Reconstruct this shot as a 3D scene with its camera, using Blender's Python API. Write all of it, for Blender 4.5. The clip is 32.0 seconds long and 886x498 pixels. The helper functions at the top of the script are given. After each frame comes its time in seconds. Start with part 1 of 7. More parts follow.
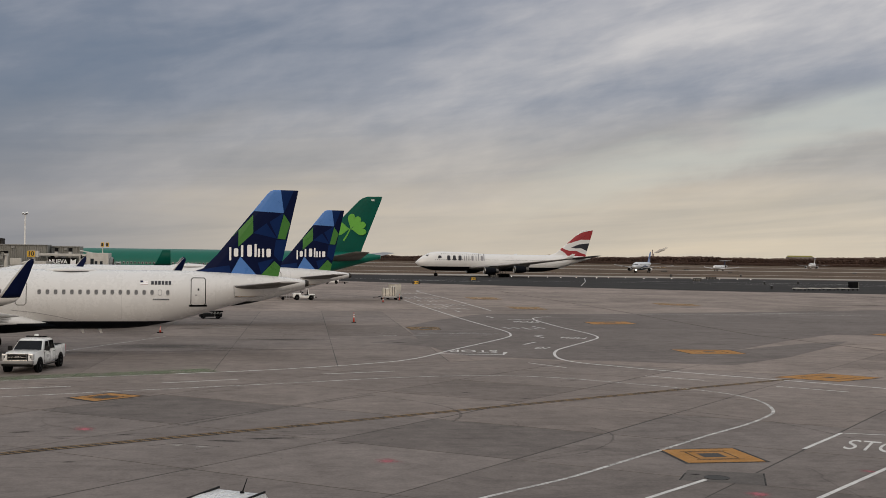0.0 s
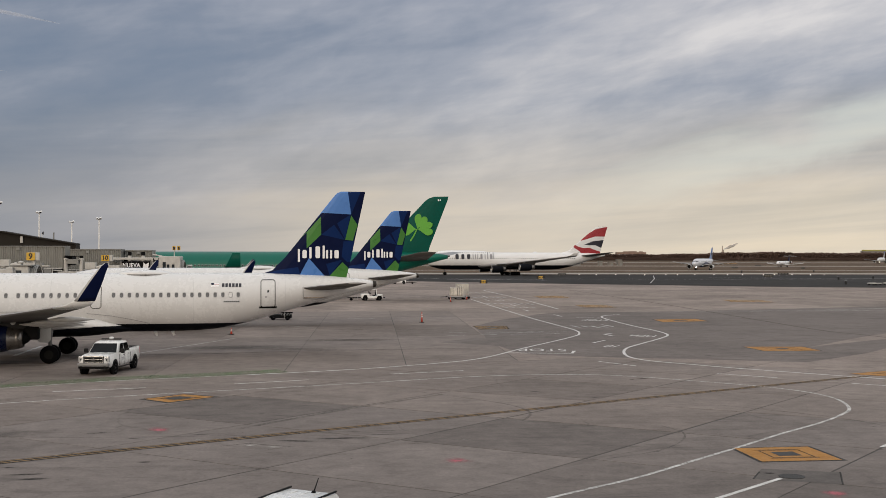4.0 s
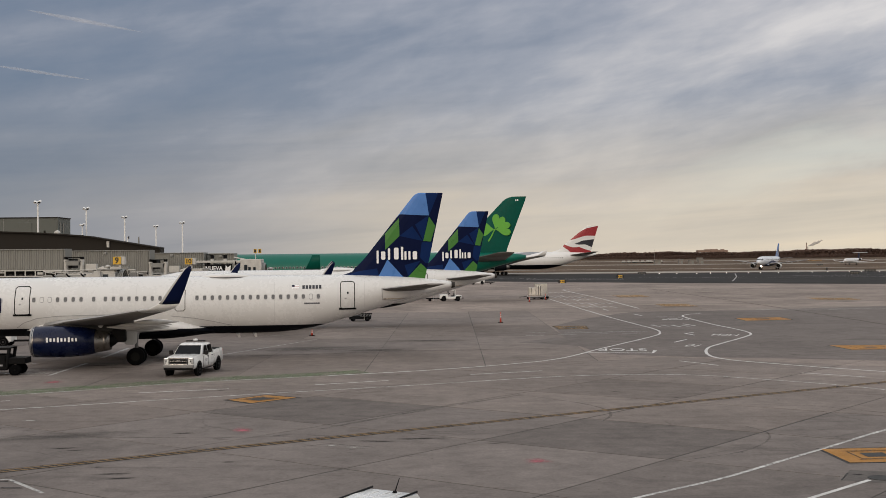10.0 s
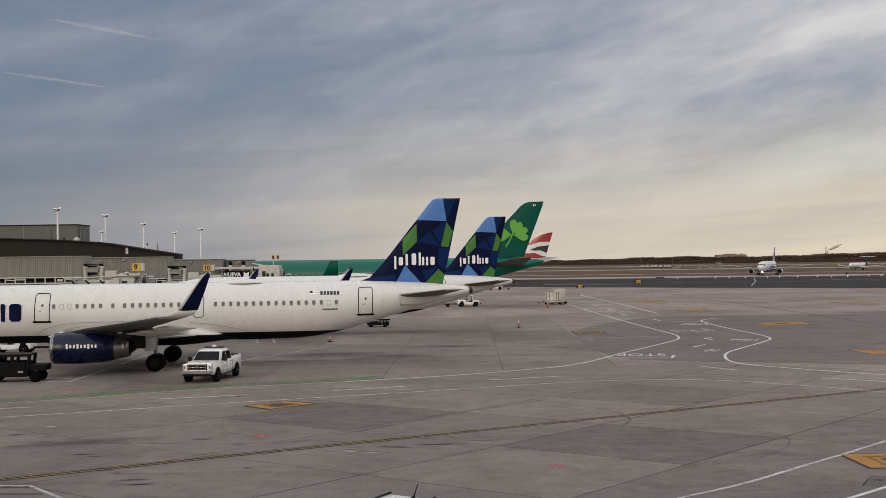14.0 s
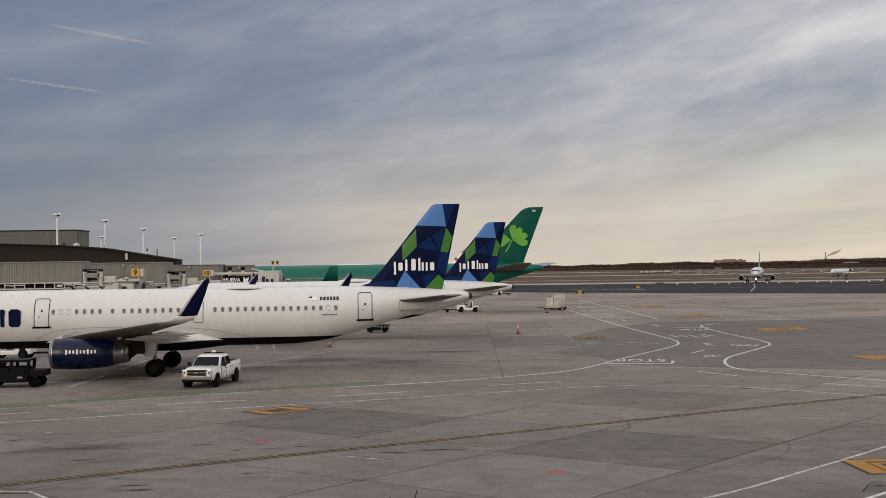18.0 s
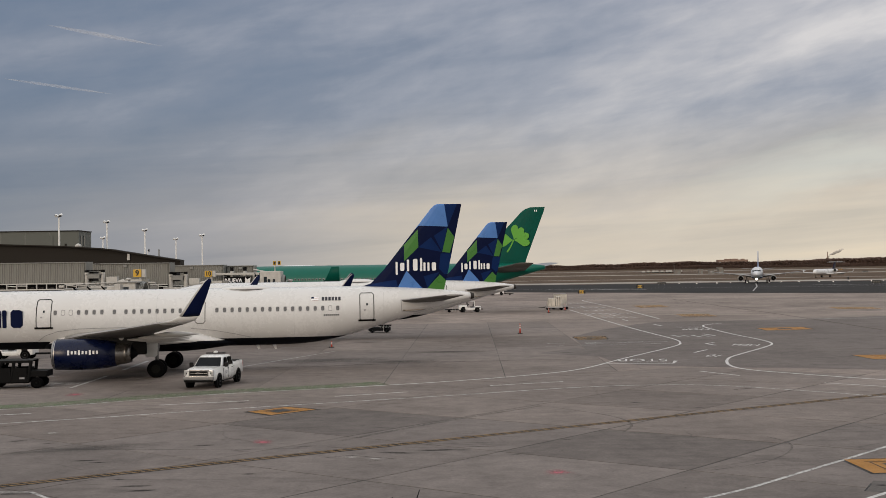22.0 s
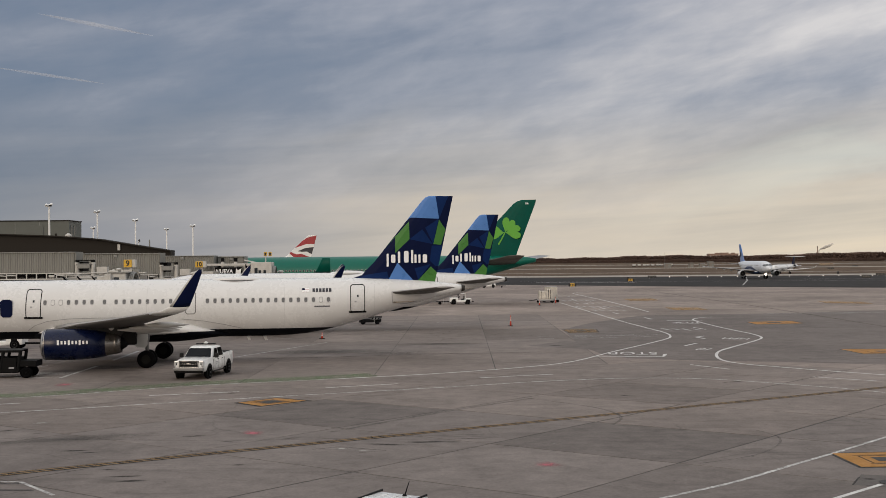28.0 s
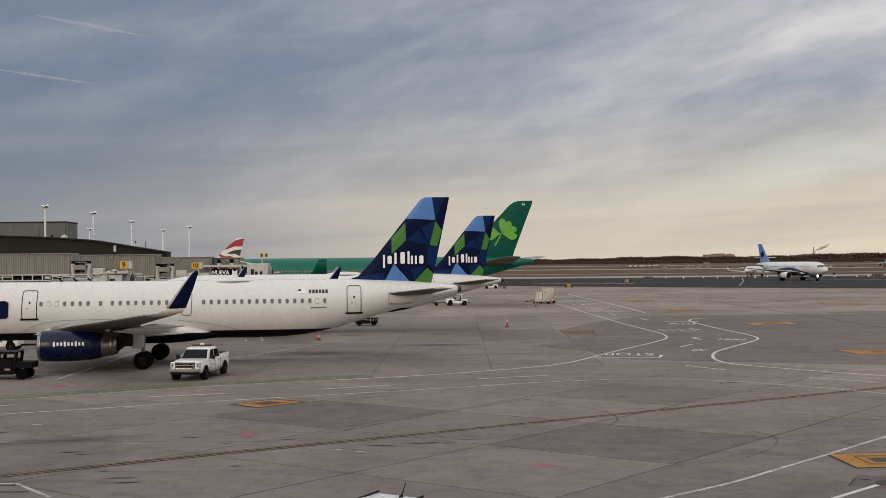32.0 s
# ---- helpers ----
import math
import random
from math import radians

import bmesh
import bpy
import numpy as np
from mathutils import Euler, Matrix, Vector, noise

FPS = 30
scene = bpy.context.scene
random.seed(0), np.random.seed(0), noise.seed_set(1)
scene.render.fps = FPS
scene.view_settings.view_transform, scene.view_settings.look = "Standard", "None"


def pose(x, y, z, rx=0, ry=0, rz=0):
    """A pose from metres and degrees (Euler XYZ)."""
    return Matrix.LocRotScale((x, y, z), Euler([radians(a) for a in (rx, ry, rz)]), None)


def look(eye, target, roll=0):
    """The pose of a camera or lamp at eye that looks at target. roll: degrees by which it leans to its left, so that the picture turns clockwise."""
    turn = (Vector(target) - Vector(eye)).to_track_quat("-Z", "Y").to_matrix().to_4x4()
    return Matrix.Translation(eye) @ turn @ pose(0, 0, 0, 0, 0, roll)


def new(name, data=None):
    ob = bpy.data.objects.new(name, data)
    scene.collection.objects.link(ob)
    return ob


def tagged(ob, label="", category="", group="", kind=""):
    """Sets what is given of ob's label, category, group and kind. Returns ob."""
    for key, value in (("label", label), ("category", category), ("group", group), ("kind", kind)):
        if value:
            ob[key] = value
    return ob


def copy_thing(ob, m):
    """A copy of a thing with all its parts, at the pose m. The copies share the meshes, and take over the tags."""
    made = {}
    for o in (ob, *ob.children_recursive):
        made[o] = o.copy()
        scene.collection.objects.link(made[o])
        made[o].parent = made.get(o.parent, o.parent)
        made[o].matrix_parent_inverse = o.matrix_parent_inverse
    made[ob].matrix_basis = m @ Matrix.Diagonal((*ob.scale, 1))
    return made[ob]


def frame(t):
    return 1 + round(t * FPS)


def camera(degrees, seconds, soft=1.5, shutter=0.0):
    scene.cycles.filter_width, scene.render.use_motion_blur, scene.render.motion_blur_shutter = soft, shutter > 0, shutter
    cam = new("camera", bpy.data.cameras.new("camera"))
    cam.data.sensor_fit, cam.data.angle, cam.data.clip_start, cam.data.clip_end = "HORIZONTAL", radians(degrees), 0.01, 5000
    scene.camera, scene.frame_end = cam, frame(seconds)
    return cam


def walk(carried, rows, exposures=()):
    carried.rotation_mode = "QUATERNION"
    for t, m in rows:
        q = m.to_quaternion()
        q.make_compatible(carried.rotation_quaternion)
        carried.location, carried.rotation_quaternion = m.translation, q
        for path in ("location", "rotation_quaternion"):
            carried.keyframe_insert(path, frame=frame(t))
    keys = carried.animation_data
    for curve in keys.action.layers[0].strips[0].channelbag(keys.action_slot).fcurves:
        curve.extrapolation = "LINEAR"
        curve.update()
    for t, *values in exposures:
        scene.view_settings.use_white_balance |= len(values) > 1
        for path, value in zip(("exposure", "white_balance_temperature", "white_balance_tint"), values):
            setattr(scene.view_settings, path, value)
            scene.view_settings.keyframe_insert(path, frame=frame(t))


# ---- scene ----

# ---- camera and its walk ----
EYE = Vector((0.0, 0.0, 7.2))
cam = camera(42.37, 32.0, soft=0.45)


def aim(yaw, pitch, roll):
    y, p = radians(yaw), radians(pitch)
    way = Vector((math.sin(y) * math.cos(p), math.cos(y) * math.cos(p), math.sin(p)))
    return look(EYE, EYE + way, roll)


walk(cam, [
    (0, aim(8.163, 0.401, 0.808)), (0.5, aim(7.771, 0.371, 0.676)), (1, aim(7.528, 0.370, 0.632)), (1.5, aim(7.201, 0.368, 0.547)),
    (2, aim(6.745, 0.354, 0.447)), (2.5, aim(6.295, 0.358, 0.345)), (3, aim(5.844, 0.357, 0.258)), (3.5, aim(5.303, 0.364, 0.163)),
    (5.5, aim(3.833, 0.286, -0.162)), (6, aim(3.653, 0.276, -0.159)), (6.5, aim(3.520, 0.243, -0.158)), (7, aim(3.351, 0.235, -0.177)),
    (7.5, aim(3.080, 0.221, -0.210)), (8, aim(2.691, 0.225, -0.231)), (8.5, aim(2.024, 0.251, -0.277)), (9, aim(1.308, 0.296, -0.403)),
    (9.5, aim(1.080, 0.349, -0.425)), (10, aim(0.903, 0.380, -0.538)), (10.5, aim(0.728, 0.424, -0.592)), (11, aim(0.535, 0.457, -0.677)),
    (11.5, aim(0.375, 0.503, -0.703)), (12, aim(0.239, 0.536, -0.718)), (12.5, aim(0.119, 0.568, -0.703)), (13, aim(-0.000, 0.612, -0.751)),
    (13.5, aim(-0.003, 0.633, -0.748)), (14, aim(0.024, 0.667, -0.747)), (14.5, aim(0.040, 0.698, -0.754)), (16.5, aim(0.070, 0.811, -0.720)),
    (17, aim(0.068, 0.846, -0.739)), (17.5, aim(0.066, 0.884, -0.752)), (18, aim(0.047, 0.940, -0.743)), (18.5, aim(0.031, 0.991, -0.831)),
    (19, aim(-0.015, 1.014, -0.903)), (19.5, aim(-0.029, 1.002, -0.946)), (20, aim(-0.021, 0.999, -1.021)), (20.5, aim(-0.037, 0.999, -1.019)),
    (21, aim(-0.016, 0.988, -0.993)), (21.5, aim(-0.034, 0.974, -0.925)), (22, aim(-0.039, 0.947, -0.838)), (22.5, aim(0.047, 0.902, -0.722)),
    (23, aim(0.100, 0.876, -0.671)), (23.5, aim(0.127, 0.849, -0.628)), (24, aim(0.157, 0.819, -0.560)), (24.5, aim(0.177, 0.804, -0.509)),
    (25, aim(0.202, 0.754, -0.477)), (25.5, aim(0.226, 0.719, -0.485)), (27.5, aim(0.391, 0.547, -0.483)), (28, aim(0.402, 0.547, -0.485)),
    (28.5, aim(0.435, 0.546, -0.480)), (29, aim(0.480, 0.550, -0.486)), (29.5, aim(0.469, 0.574, -0.496)), (30, aim(0.485, 0.589, -0.482)),
    (30.5, aim(0.485, 0.589, -0.482)), (31, aim(0.517, 0.589, -0.485)), (31.5, aim(0.523, 0.589, -0.485)), (32, aim(0.583, 0.600, -0.527)),
], [(0, -0.15), (1, -0.15), (2, -0.09), (3, 0.09), (6, 0.07), (10, 0.04), (32, 0.04)])

# ---- world, sun, exposure ----
scene.view_settings.exposure = 0.0
SUN_EL, SUN_AZ = 16.0, 212.0


def node(nt, kind, **values):
    n = nt.nodes.new(kind)
    for key, value in values.items():
        if key == "op":
            n.operation = value
        elif key == "blend":
            n.blend_type = value
        else:
            n.inputs[key].default_value = value
    return n


def ramp(nt, stops, fac=None, ease="EASE"):
    r = nt.nodes.new("ShaderNodeValToRGB")
    r.color_ramp.interpolation = ease
    while len(r.color_ramp.elements) < len(stops):
        r.color_ramp.elements.new(0.5)
    for e, (p, c) in zip(r.color_ramp.elements, stops):
        e.position, e.color = p, (c, c, c, 1) if isinstance(c, (int, float)) else (*c, 1)
    if fac is not None:
        nt.links.new(fac, r.inputs[0])
    return r.outputs[0]


def mixed(nt, fac, a, b, blend="MIX"):
    m = nt.nodes.new("ShaderNodeMix")
    m.data_type, m.blend_type = "RGBA", blend
    for sock, v in ((m.inputs[0], fac), (m.inputs[6], a), (m.inputs[7], b)):
        if isinstance(v, (int, float)):
            sock.default_value = v
        elif isinstance(v, tuple):
            sock.default_value = (*v, 1)
        else:
            nt.links.new(v, sock)
    return m.outputs[2]


def calc(nt, op, a, b=None, c=None, clamp=False):
    m = nt.nodes.new("ShaderNodeMath")
    m.operation, m.use_clamp = op, clamp
    for sock, v in zip(m.inputs, (a, b, c)):
        if v is None:
            continue
        if isinstance(v, (int, float)):
            sock.default_value = v
        else:
            nt.links.new(v, sock)
    return m.outputs[0]


def noise_tex(nt, vector, scale, detail=4.0, rough=0.55, distortion=0.0, stretch=None):
    if stretch is not None:
        mp = nt.nodes.new("ShaderNodeMapping")
        mp.inputs["Scale"].default_value = stretch[:3]
        if len(stretch) > 3:
            mp.inputs["Rotation"].default_value = (0, 0, radians(stretch[3]))
        nt.links.new(vector, mp.inputs[0])
        vector = mp.outputs[0]
    n = nt.nodes.new("ShaderNodeTexNoise")
    n.inputs["Scale"].default_value, n.inputs["Detail"].default_value = scale, detail
    n.inputs["Roughness"].default_value, n.inputs["Distortion"].default_value = rough, distortion
    nt.links.new(vector, n.inputs["Vector"])
    return n.outputs["Fac"]


def make_world():
    w = bpy.data.worlds.new("evening_sky")
    scene.world = w
    w.use_nodes = True
    nt = w.node_tree
    nt.nodes.clear()
    out = nt.nodes.new("ShaderNodeOutputWorld")
    bg = nt.nodes.new("ShaderNodeBackground")
    sky = nt.nodes.new("ShaderNodeTexSky")
    sky.sky_type, sky.sun_disc = "NISHITA", False
    sky.sun_elevation, sky.sun_rotation = radians(SUN_EL), radians(SUN_AZ)
    sky.air_density, sky.dust_density, sky.ozone_density = 1.2, 1.5, 1.5
    blue = mixed(nt, 1.0, sky.outputs[0], (0.085, 0.085, 0.09), "MULTIPLY")
    tc = nt.nodes.new("ShaderNodeTexCoord")
    sep = nt.nodes.new("ShaderNodeSeparateXYZ")
    nt.links.new(tc.outputs["Generated"], sep.inputs[0])
    z = calc(nt, "MAXIMUM", sep.outputs[2], 0.0)
    # cloud streaks that climb from the west to the east
    com = nt.nodes.new("ShaderNodeCombineXYZ")
    c, k = math.cos(radians(15)), math.sin(radians(15))
    along = calc(nt, "MULTIPLY_ADD", sep.outputs[0], c, calc(nt, "MULTIPLY", z, k))
    across = calc(nt, "MULTIPLY_ADD", sep.outputs[0], -k, calc(nt, "MULTIPLY", z, c))
    nt.links.new(along, com.inputs[0])
    nt.links.new(across, com.inputs[1])
    nt.links.new(calc(nt, "MULTIPLY", sep.outputs[1], 0.6), com.inputs[2])
    v = com.outputs[0]
    streak = noise_tex(nt, v, 3.0, 6, 0.54, 0.35, (1.0, 4.6, 1.0))
    broad = noise_tex(nt, v, 1.7, 4, 0.5, 0.4, (1.0, 2.6, 1.0))
    wisps = noise_tex(nt, v, 7.0, 7, 0.56, 0.35, (1.0, 2.2, 1.0))
    dapple = noise_tex(nt, v, 22.0, 6, 0.55, 0.3, (1.0, 1.7, 1.0))
    grad = calc(nt, "MULTIPLY_ADD", sep.outputs[0], 0.48, calc(nt, "MULTIPLY_ADD", z, -1.05, 0.565), clamp=True)
    side = calc(nt, "MULTIPLY_ADD", sep.outputs[0], 0.9, 0.5, clamp=True)
    puff = calc(nt, "ADD", calc(nt, "MULTIPLY_ADD", streak, 0.85, -0.425), calc(nt, "MULTIPLY_ADD", broad, 0.80, -0.40))
    puff = calc(nt, "ADD", puff, calc(nt, "MULTIPLY_ADD", wisps, 0.46, -0.23))
    # combed fibres, strongest in the thin bright sheet
    fibre = noise_tex(nt, v, 11.0, 6, 0.55, 0.25, (1.0, 4.2, 1.0, -7))
    puff = calc(nt, "ADD", puff, calc(nt, "MULTIPLY", calc(nt, "MULTIPLY_ADD", fibre, 0.55, -0.275), calc(nt, "MULTIPLY_ADD", side, 0.9, 0.25)))
    puff = calc(nt, "ADD", puff, calc(nt, "MULTIPLY_ADD", dapple, 0.26, -0.13))
    flat = nt.nodes.new("ShaderNodeCombineXYZ")
    level = calc(nt, "MULTIPLY_ADD", sep.outputs[0], -0.06, z)
    nt.links.new(sep.outputs[0], flat.inputs[0])
    nt.links.new(level, flat.inputs[1])
    nt.links.new(calc(nt, "MULTIPLY", sep.outputs[1], 0.4), flat.inputs[2])
    bands = noise_tex(nt, flat.outputs[0], 2.4, 6, 0.56, 0.4, (1.0, 13.0, 1.0))
    # the long slanting rim of the bright sheet, with the blue bank above it
    wavy = calc(nt, "ADD", across, calc(nt, "ADD", calc(nt, "MULTIPLY_ADD", streak, 0.10, -0.05), calc(nt, "MULTIPLY_ADD", wisps, 0.07, -0.035)))
    rim = ramp(nt, [(0.0, 0.40), (0.20, 0.42), (0.36, 0.56), (0.50, 0.62), (0.545, 0.64), (0.61, 0.44), (0.72, 0.40), (0.84, 0.52), (1.0, 0.50)], calc(nt, "MULTIPLY_ADD", wavy, 2.0, 0.3), "LINEAR")
    lit = calc(nt, "ADD", grad, calc(nt, "ADD", puff, calc(nt, "MULTIPLY_ADD", bands, 0.35, -0.175)))
    lit = calc(nt, "ADD", lit, calc(nt, "MULTIPLY", calc(nt, "MULTIPLY_ADD", rim, 1.0, -0.49), ramp(nt, [(0.15, 0.2), (0.5, 0.5), (0.72, 1.2)], side)))
    hem = ramp(nt, [(0.10, 0.0), (0.24, 0.55), (0.34, 1.0), (0.52, 0.25), (0.75, 0.0)], calc(nt, "MULTIPLY", calc(nt, "ADD", level, calc(nt, "MULTIPLY_ADD", bands, 0.06, -0.03)), 3.6))
    lit = calc(nt, "ADD", lit, calc(nt, "MULTIPLY", hem, -0.09))
    lit = calc(nt, "ADD", lit, calc(nt, "MULTIPLY", ramp(nt, [(0.45, 0.0), (0.85, 0.32)], side), ramp(nt, [(0.12, 0.0), (0.24, 1.0)], z)))
    cloud = ramp(nt, [(0.0, (0.148, 0.192, 0.275)), (0.28, (0.212, 0.243, 0.315)), (0.55, (0.335, 0.350, 0.408)), (0.80, (0.505, 0.495, 0.520)), (1.0, (0.67, 0.640, 0.635))], lit, "LINEAR")
    upper = mixed(nt, 0.90, blue, cloud)
    # a clear pale gap low in the east
    gap = calc(nt, "MULTIPLY", ramp(nt, [(0.30, 0.0), (0.40, 1.0), (0.52, 0.0)], calc(nt, "MULTIPLY_ADD", wavy, 4.0, 0.46)), ramp(nt, [(0.60, 0.0), (0.80, 0.85)], side))
    upper = mixed(nt, gap, upper, (0.50, 0.56, 0.57))
    # warm haze low over the horizon
    low = ramp(nt, [(0.0, 1.0), (0.03, 0.90), (0.075, 0.45), (0.15, 0.0)], calc(nt, "ADD", z, calc(nt, "MULTIPLY_ADD", streak, 0.11, -0.055)))
    glow = ramp(nt, [(0.16, (0.235, 0.255, 0.285)), (0.32, (0.37, 0.355, 0.345)), (0.5, (0.66, 0.58, 0.465)), (0.85, (0.80, 0.685, 0.51))], side, "LINEAR")
    glow = mixed(nt, 1.0, glow, ramp(nt, [(0.30, (0.74, 0.78, 0.84)), (0.5, (0.97, 0.98, 1.0)), (0.7, (1.10, 1.08, 1.05))], bands, "LINEAR"), "MULTIPLY")
    upper = mixed(nt, calc(nt, "MULTIPLY", low, 0.80), upper, glow)
    # the unseen overcast overhead and behind is brighter and warmer
    upper = mixed(nt, ramp(nt, [(0.24, 0.0), (0.5, 0.85)], z), upper, (0.430, 0.432, 0.432))
    upper = mixed(nt, ramp(nt, [(0.5, 0.0), (0.8, 0.85)], calc(nt, "MULTIPLY_ADD", sep.outputs[1], -0.5, 0.5)), upper, (0.50, 0.48, 0.458))
    lift = ramp(nt, [(0.0, 0.30), (0.25, 0.31), (0.6, 0.60)], z)
    back = ramp(nt, [(0.15, 1.0), (0.9, 1.16)], calc(nt, "MULTIPLY_ADD", sep.outputs[1], -0.5, 0.5))
    upper = mixed(nt, 1.0, mixed(nt, 1.0, upper, lift, "MULTIPLY"), back, "MULTIPLY")
    below = calc(nt, "LESS_THAN", sep.outputs[2], -0.002)
    final = mixed(nt, below, upper, (0.12, 0.11, 0.10))
    nt.links.new(final, bg.inputs[0])
    bg.inputs[1].default_value = 3.3
    nt.links.new(bg.outputs[0], out.inputs[0])


make_world()
sun = new("sun", bpy.data.lights.new("sun", "SUN"))
sun.data.energy, sun.data.angle, sun.data.color = 0.95, radians(20), (1.0, 0.80, 0.58)
_a, _e = radians(SUN_AZ), radians(SUN_EL)
sun.matrix_world = look((0, 0, 60), Vector((0, 0, 60)) - Vector((math.sin(_a) * math.cos(_e), math.cos(_a) * math.cos(_e), math.sin(_e))))


# ---- materials ----
def material(name, color, rough=0.5, metal=0.0, vary=0.12, scale=1.5, fine=18.0, bump=0.0, coat=0.0, per_object=0.0, per_island=0.0, streaks=0.0, spec=0.5):
    m = bpy.data.materials.new(name)
    m.use_nodes = True
    nt = m.node_tree
    bs = nt.nodes["Principled BSDF"]
    tc = nt.nodes.new("ShaderNodeTexCoord")
    v = tc.outputs["Object"]
    big = noise_tex(nt, v, scale, 4, 0.6)
    small = noise_tex(nt, v, fine, 3, 0.6)
    both = calc(nt, "ADD", calc(nt, "MULTIPLY", big, 0.65), calc(nt, "MULTIPLY", small, 0.35))
    if streaks:
        both = calc(nt, "ADD", both, calc(nt, "MULTIPLY_ADD", noise_tex(nt, v, 1.2, 4, 0.6, 0, (3.0, 3.0, 0.25)), streaks, -0.5 * streaks))
    k = ramp(nt, [(0.3, 1 - vary), (0.7, 1 + vary * 0.5)], both, "LINEAR")
    col = mixed(nt, 1.0, tuple(color), k, "MULTIPLY")
    for amount, src in ((per_object, "o"), (per_island, "i")):
        if amount:
            r = nt.nodes.new("ShaderNodeObjectInfo").outputs["Random"] if src == "o" else nt.nodes.new("ShaderNodeNewGeometry").outputs["Random Per Island"]
            col = mixed(nt, 1.0, col, ramp(nt, [(0.0, 1 - amount), (1.0, 1 + amount)], r, "LINEAR"), "MULTIPLY")
    nt.links.new(col, bs.inputs["Base Color"])
    bs.inputs["Metallic"].default_value = metal
    bs.inputs["Specular IOR Level"].default_value = spec
    nt.links.new(ramp(nt, [(0.3, max(0.03, rough - 0.07)), (0.7, min(1, rough + 0.09))], both, "LINEAR"), bs.inputs["Roughness"])
    if coat:
        bs.inputs["Coat Weight"].default_value = coat
        bs.inputs["Coat Roughness"].default_value = 0.08
    if bump:
        b = nt.nodes.new("ShaderNodeBump")
        b.inputs["Strength"].default_value, b.inputs["Distance"].default_value = bump, 0.02
        nt.links.new(small, b.inputs["Height"])
        nt.links.new(b.outputs[0], bs.inputs["Normal"])
    return m


def glowing(name, color, strength):
    m = bpy.data.materials.new(name)
    m.use_nodes = True
    bs = m.node_tree.nodes["Principled BSDF"]
    bs.inputs["Base Color"].default_value = (*color, 1)
    bs.inputs["Emission Color"].default_value = (*color, 1)
    bs.inputs["Emission Strength"].default_value = strength
    return m


def paved(name, color, vary, per_object=0.0, stain=0.35, cracks=True, rough=0.85):
    """Worn pavement: broad patches, blotches, rubbed streaks, stains, specks and a few cracks."""
    m = bpy.data.materials.new(name)
    m.use_nodes = True
    nt = m.node_tree
    bs = nt.nodes["Principled BSDF"]
    v = nt.nodes.new("ShaderNodeNewGeometry").outputs["Position"]
    broad = noise_tex(nt, v, 0.05, 4, 0.6, 0.8)
    blot = noise_tex(nt, v, 0.28, 6, 0.66, 0.6)
    mottle = noise_tex(nt, v, 1.1, 6, 0.70, 0.4)
    grain = noise_tex(nt, v, 8.0, 4, 0.65)
    col = tuple(color)
    for tex, stops in (
            (broad, [(0.30, 1 - vary), (0.70, 1 + vary)]),
            (blot, [(0.30, 1 - vary * 0.8), (0.5, 1.0), (0.70, 1 + vary * 0.7)]),
            (mottle, [(0.30, 0.82), (0.5, 1.0), (0.70, 1.15)]),
            (grain, [(0.3, 0.86), (0.7, 1.11)]),
            # dark rubbed smears, brown drips, tyre rubber, specks
            (noise_tex(nt, v, 0.42, 7, 0.72, 1.2, (0.5, 1.5, 1, 36)), [(0.54, 1.0), (0.64, 1 - stain * 0.45), (0.76, 1 - stain)]),
            (noise_tex(nt, v, 0.30, 6, 0.68, 0.9, (0.22, 1.9, 1, -31)), [(0.55, 1.0), (0.68, 0.86), (0.8, 0.74)]),
            (noise_tex(nt, v, 0.8, 5, 0.62, 1.5, (0.6, 1.2, 1, -49)), [(0.66, 1.0), (0.76, 1 - stain * 1.1)]),
            (noise_tex(nt, v, 3.2, 3, 0.6, 0.3), [(0.69, 1.0), (0.74, 0.62)]),
            (noise_tex(nt, v, 0.55, 5, 0.66, 0.5, (1.4, 0.7, 1, 20)), [(0.24, 1.16), (0.38, 1.0)])):
        col = mixed(nt, 1.0, col, ramp(nt, stops, tex, "LINEAR"), "MULTIPLY")
    if per_object:
        r = nt.nodes.new("ShaderNodeObjectInfo").outputs["Random"]
        k = ramp(nt, [(0.0, 1 - per_object * 1.6), (0.16, 1 - per_object * 0.6), (0.5, 1.0), (0.86, 1 + per_object * 0.5), (1.0, 1 + per_object * 1.3)], r, "LINEAR")
        col = mixed(nt, 1.0, col, k, "MULTIPLY")
    if cracks:
        vo = nt.nodes.new("ShaderNodeTexVoronoi")
        vo.feature = "DISTANCE_TO_EDGE"
        vo.inputs["Scale"].default_value = 0.11
        warp = nt.nodes.new("ShaderNodeVectorMath")
        warp.operation = "ADD"
        nz = nt.nodes.new("ShaderNodeTexNoise")
        nz.inputs["Scale"].default_value = 0.45
        nz.inputs["Detail"].default_value = 6.0
        nt.links.new(v, nz.inputs["Vector"])
        nt.links.new(v, warp.inputs[0])
        nt.links.new(nz.outputs["Color"], warp.inputs[1])
        nt.links.new(warp.outputs[0], vo.inputs["Vector"])
        line = ramp(nt, [(0.0, 0.72), (0.006, 1.0)], vo.outputs["Distance"], "LINEAR")
        gate = ramp(nt, [(0.40, 1.0), (0.52, 0.0)], broad)
        col = mixed(nt, 1.0, col, mixed(nt, gate, (1, 1, 1), line), "MULTIPLY")
    nt.links.new(col, bs.inputs["Base Color"])
    bs.inputs["Roughness"].default_value = rough
    bs.inputs["Specular IOR Level"].default_value = 0.12
    b = nt.nodes.new("ShaderNodeBump")
    b.inputs["Strength"].default_value, b.inputs["Distance"].default_value = 0.35, 0.01
    nt.links.new(grain, b.inputs["Height"])
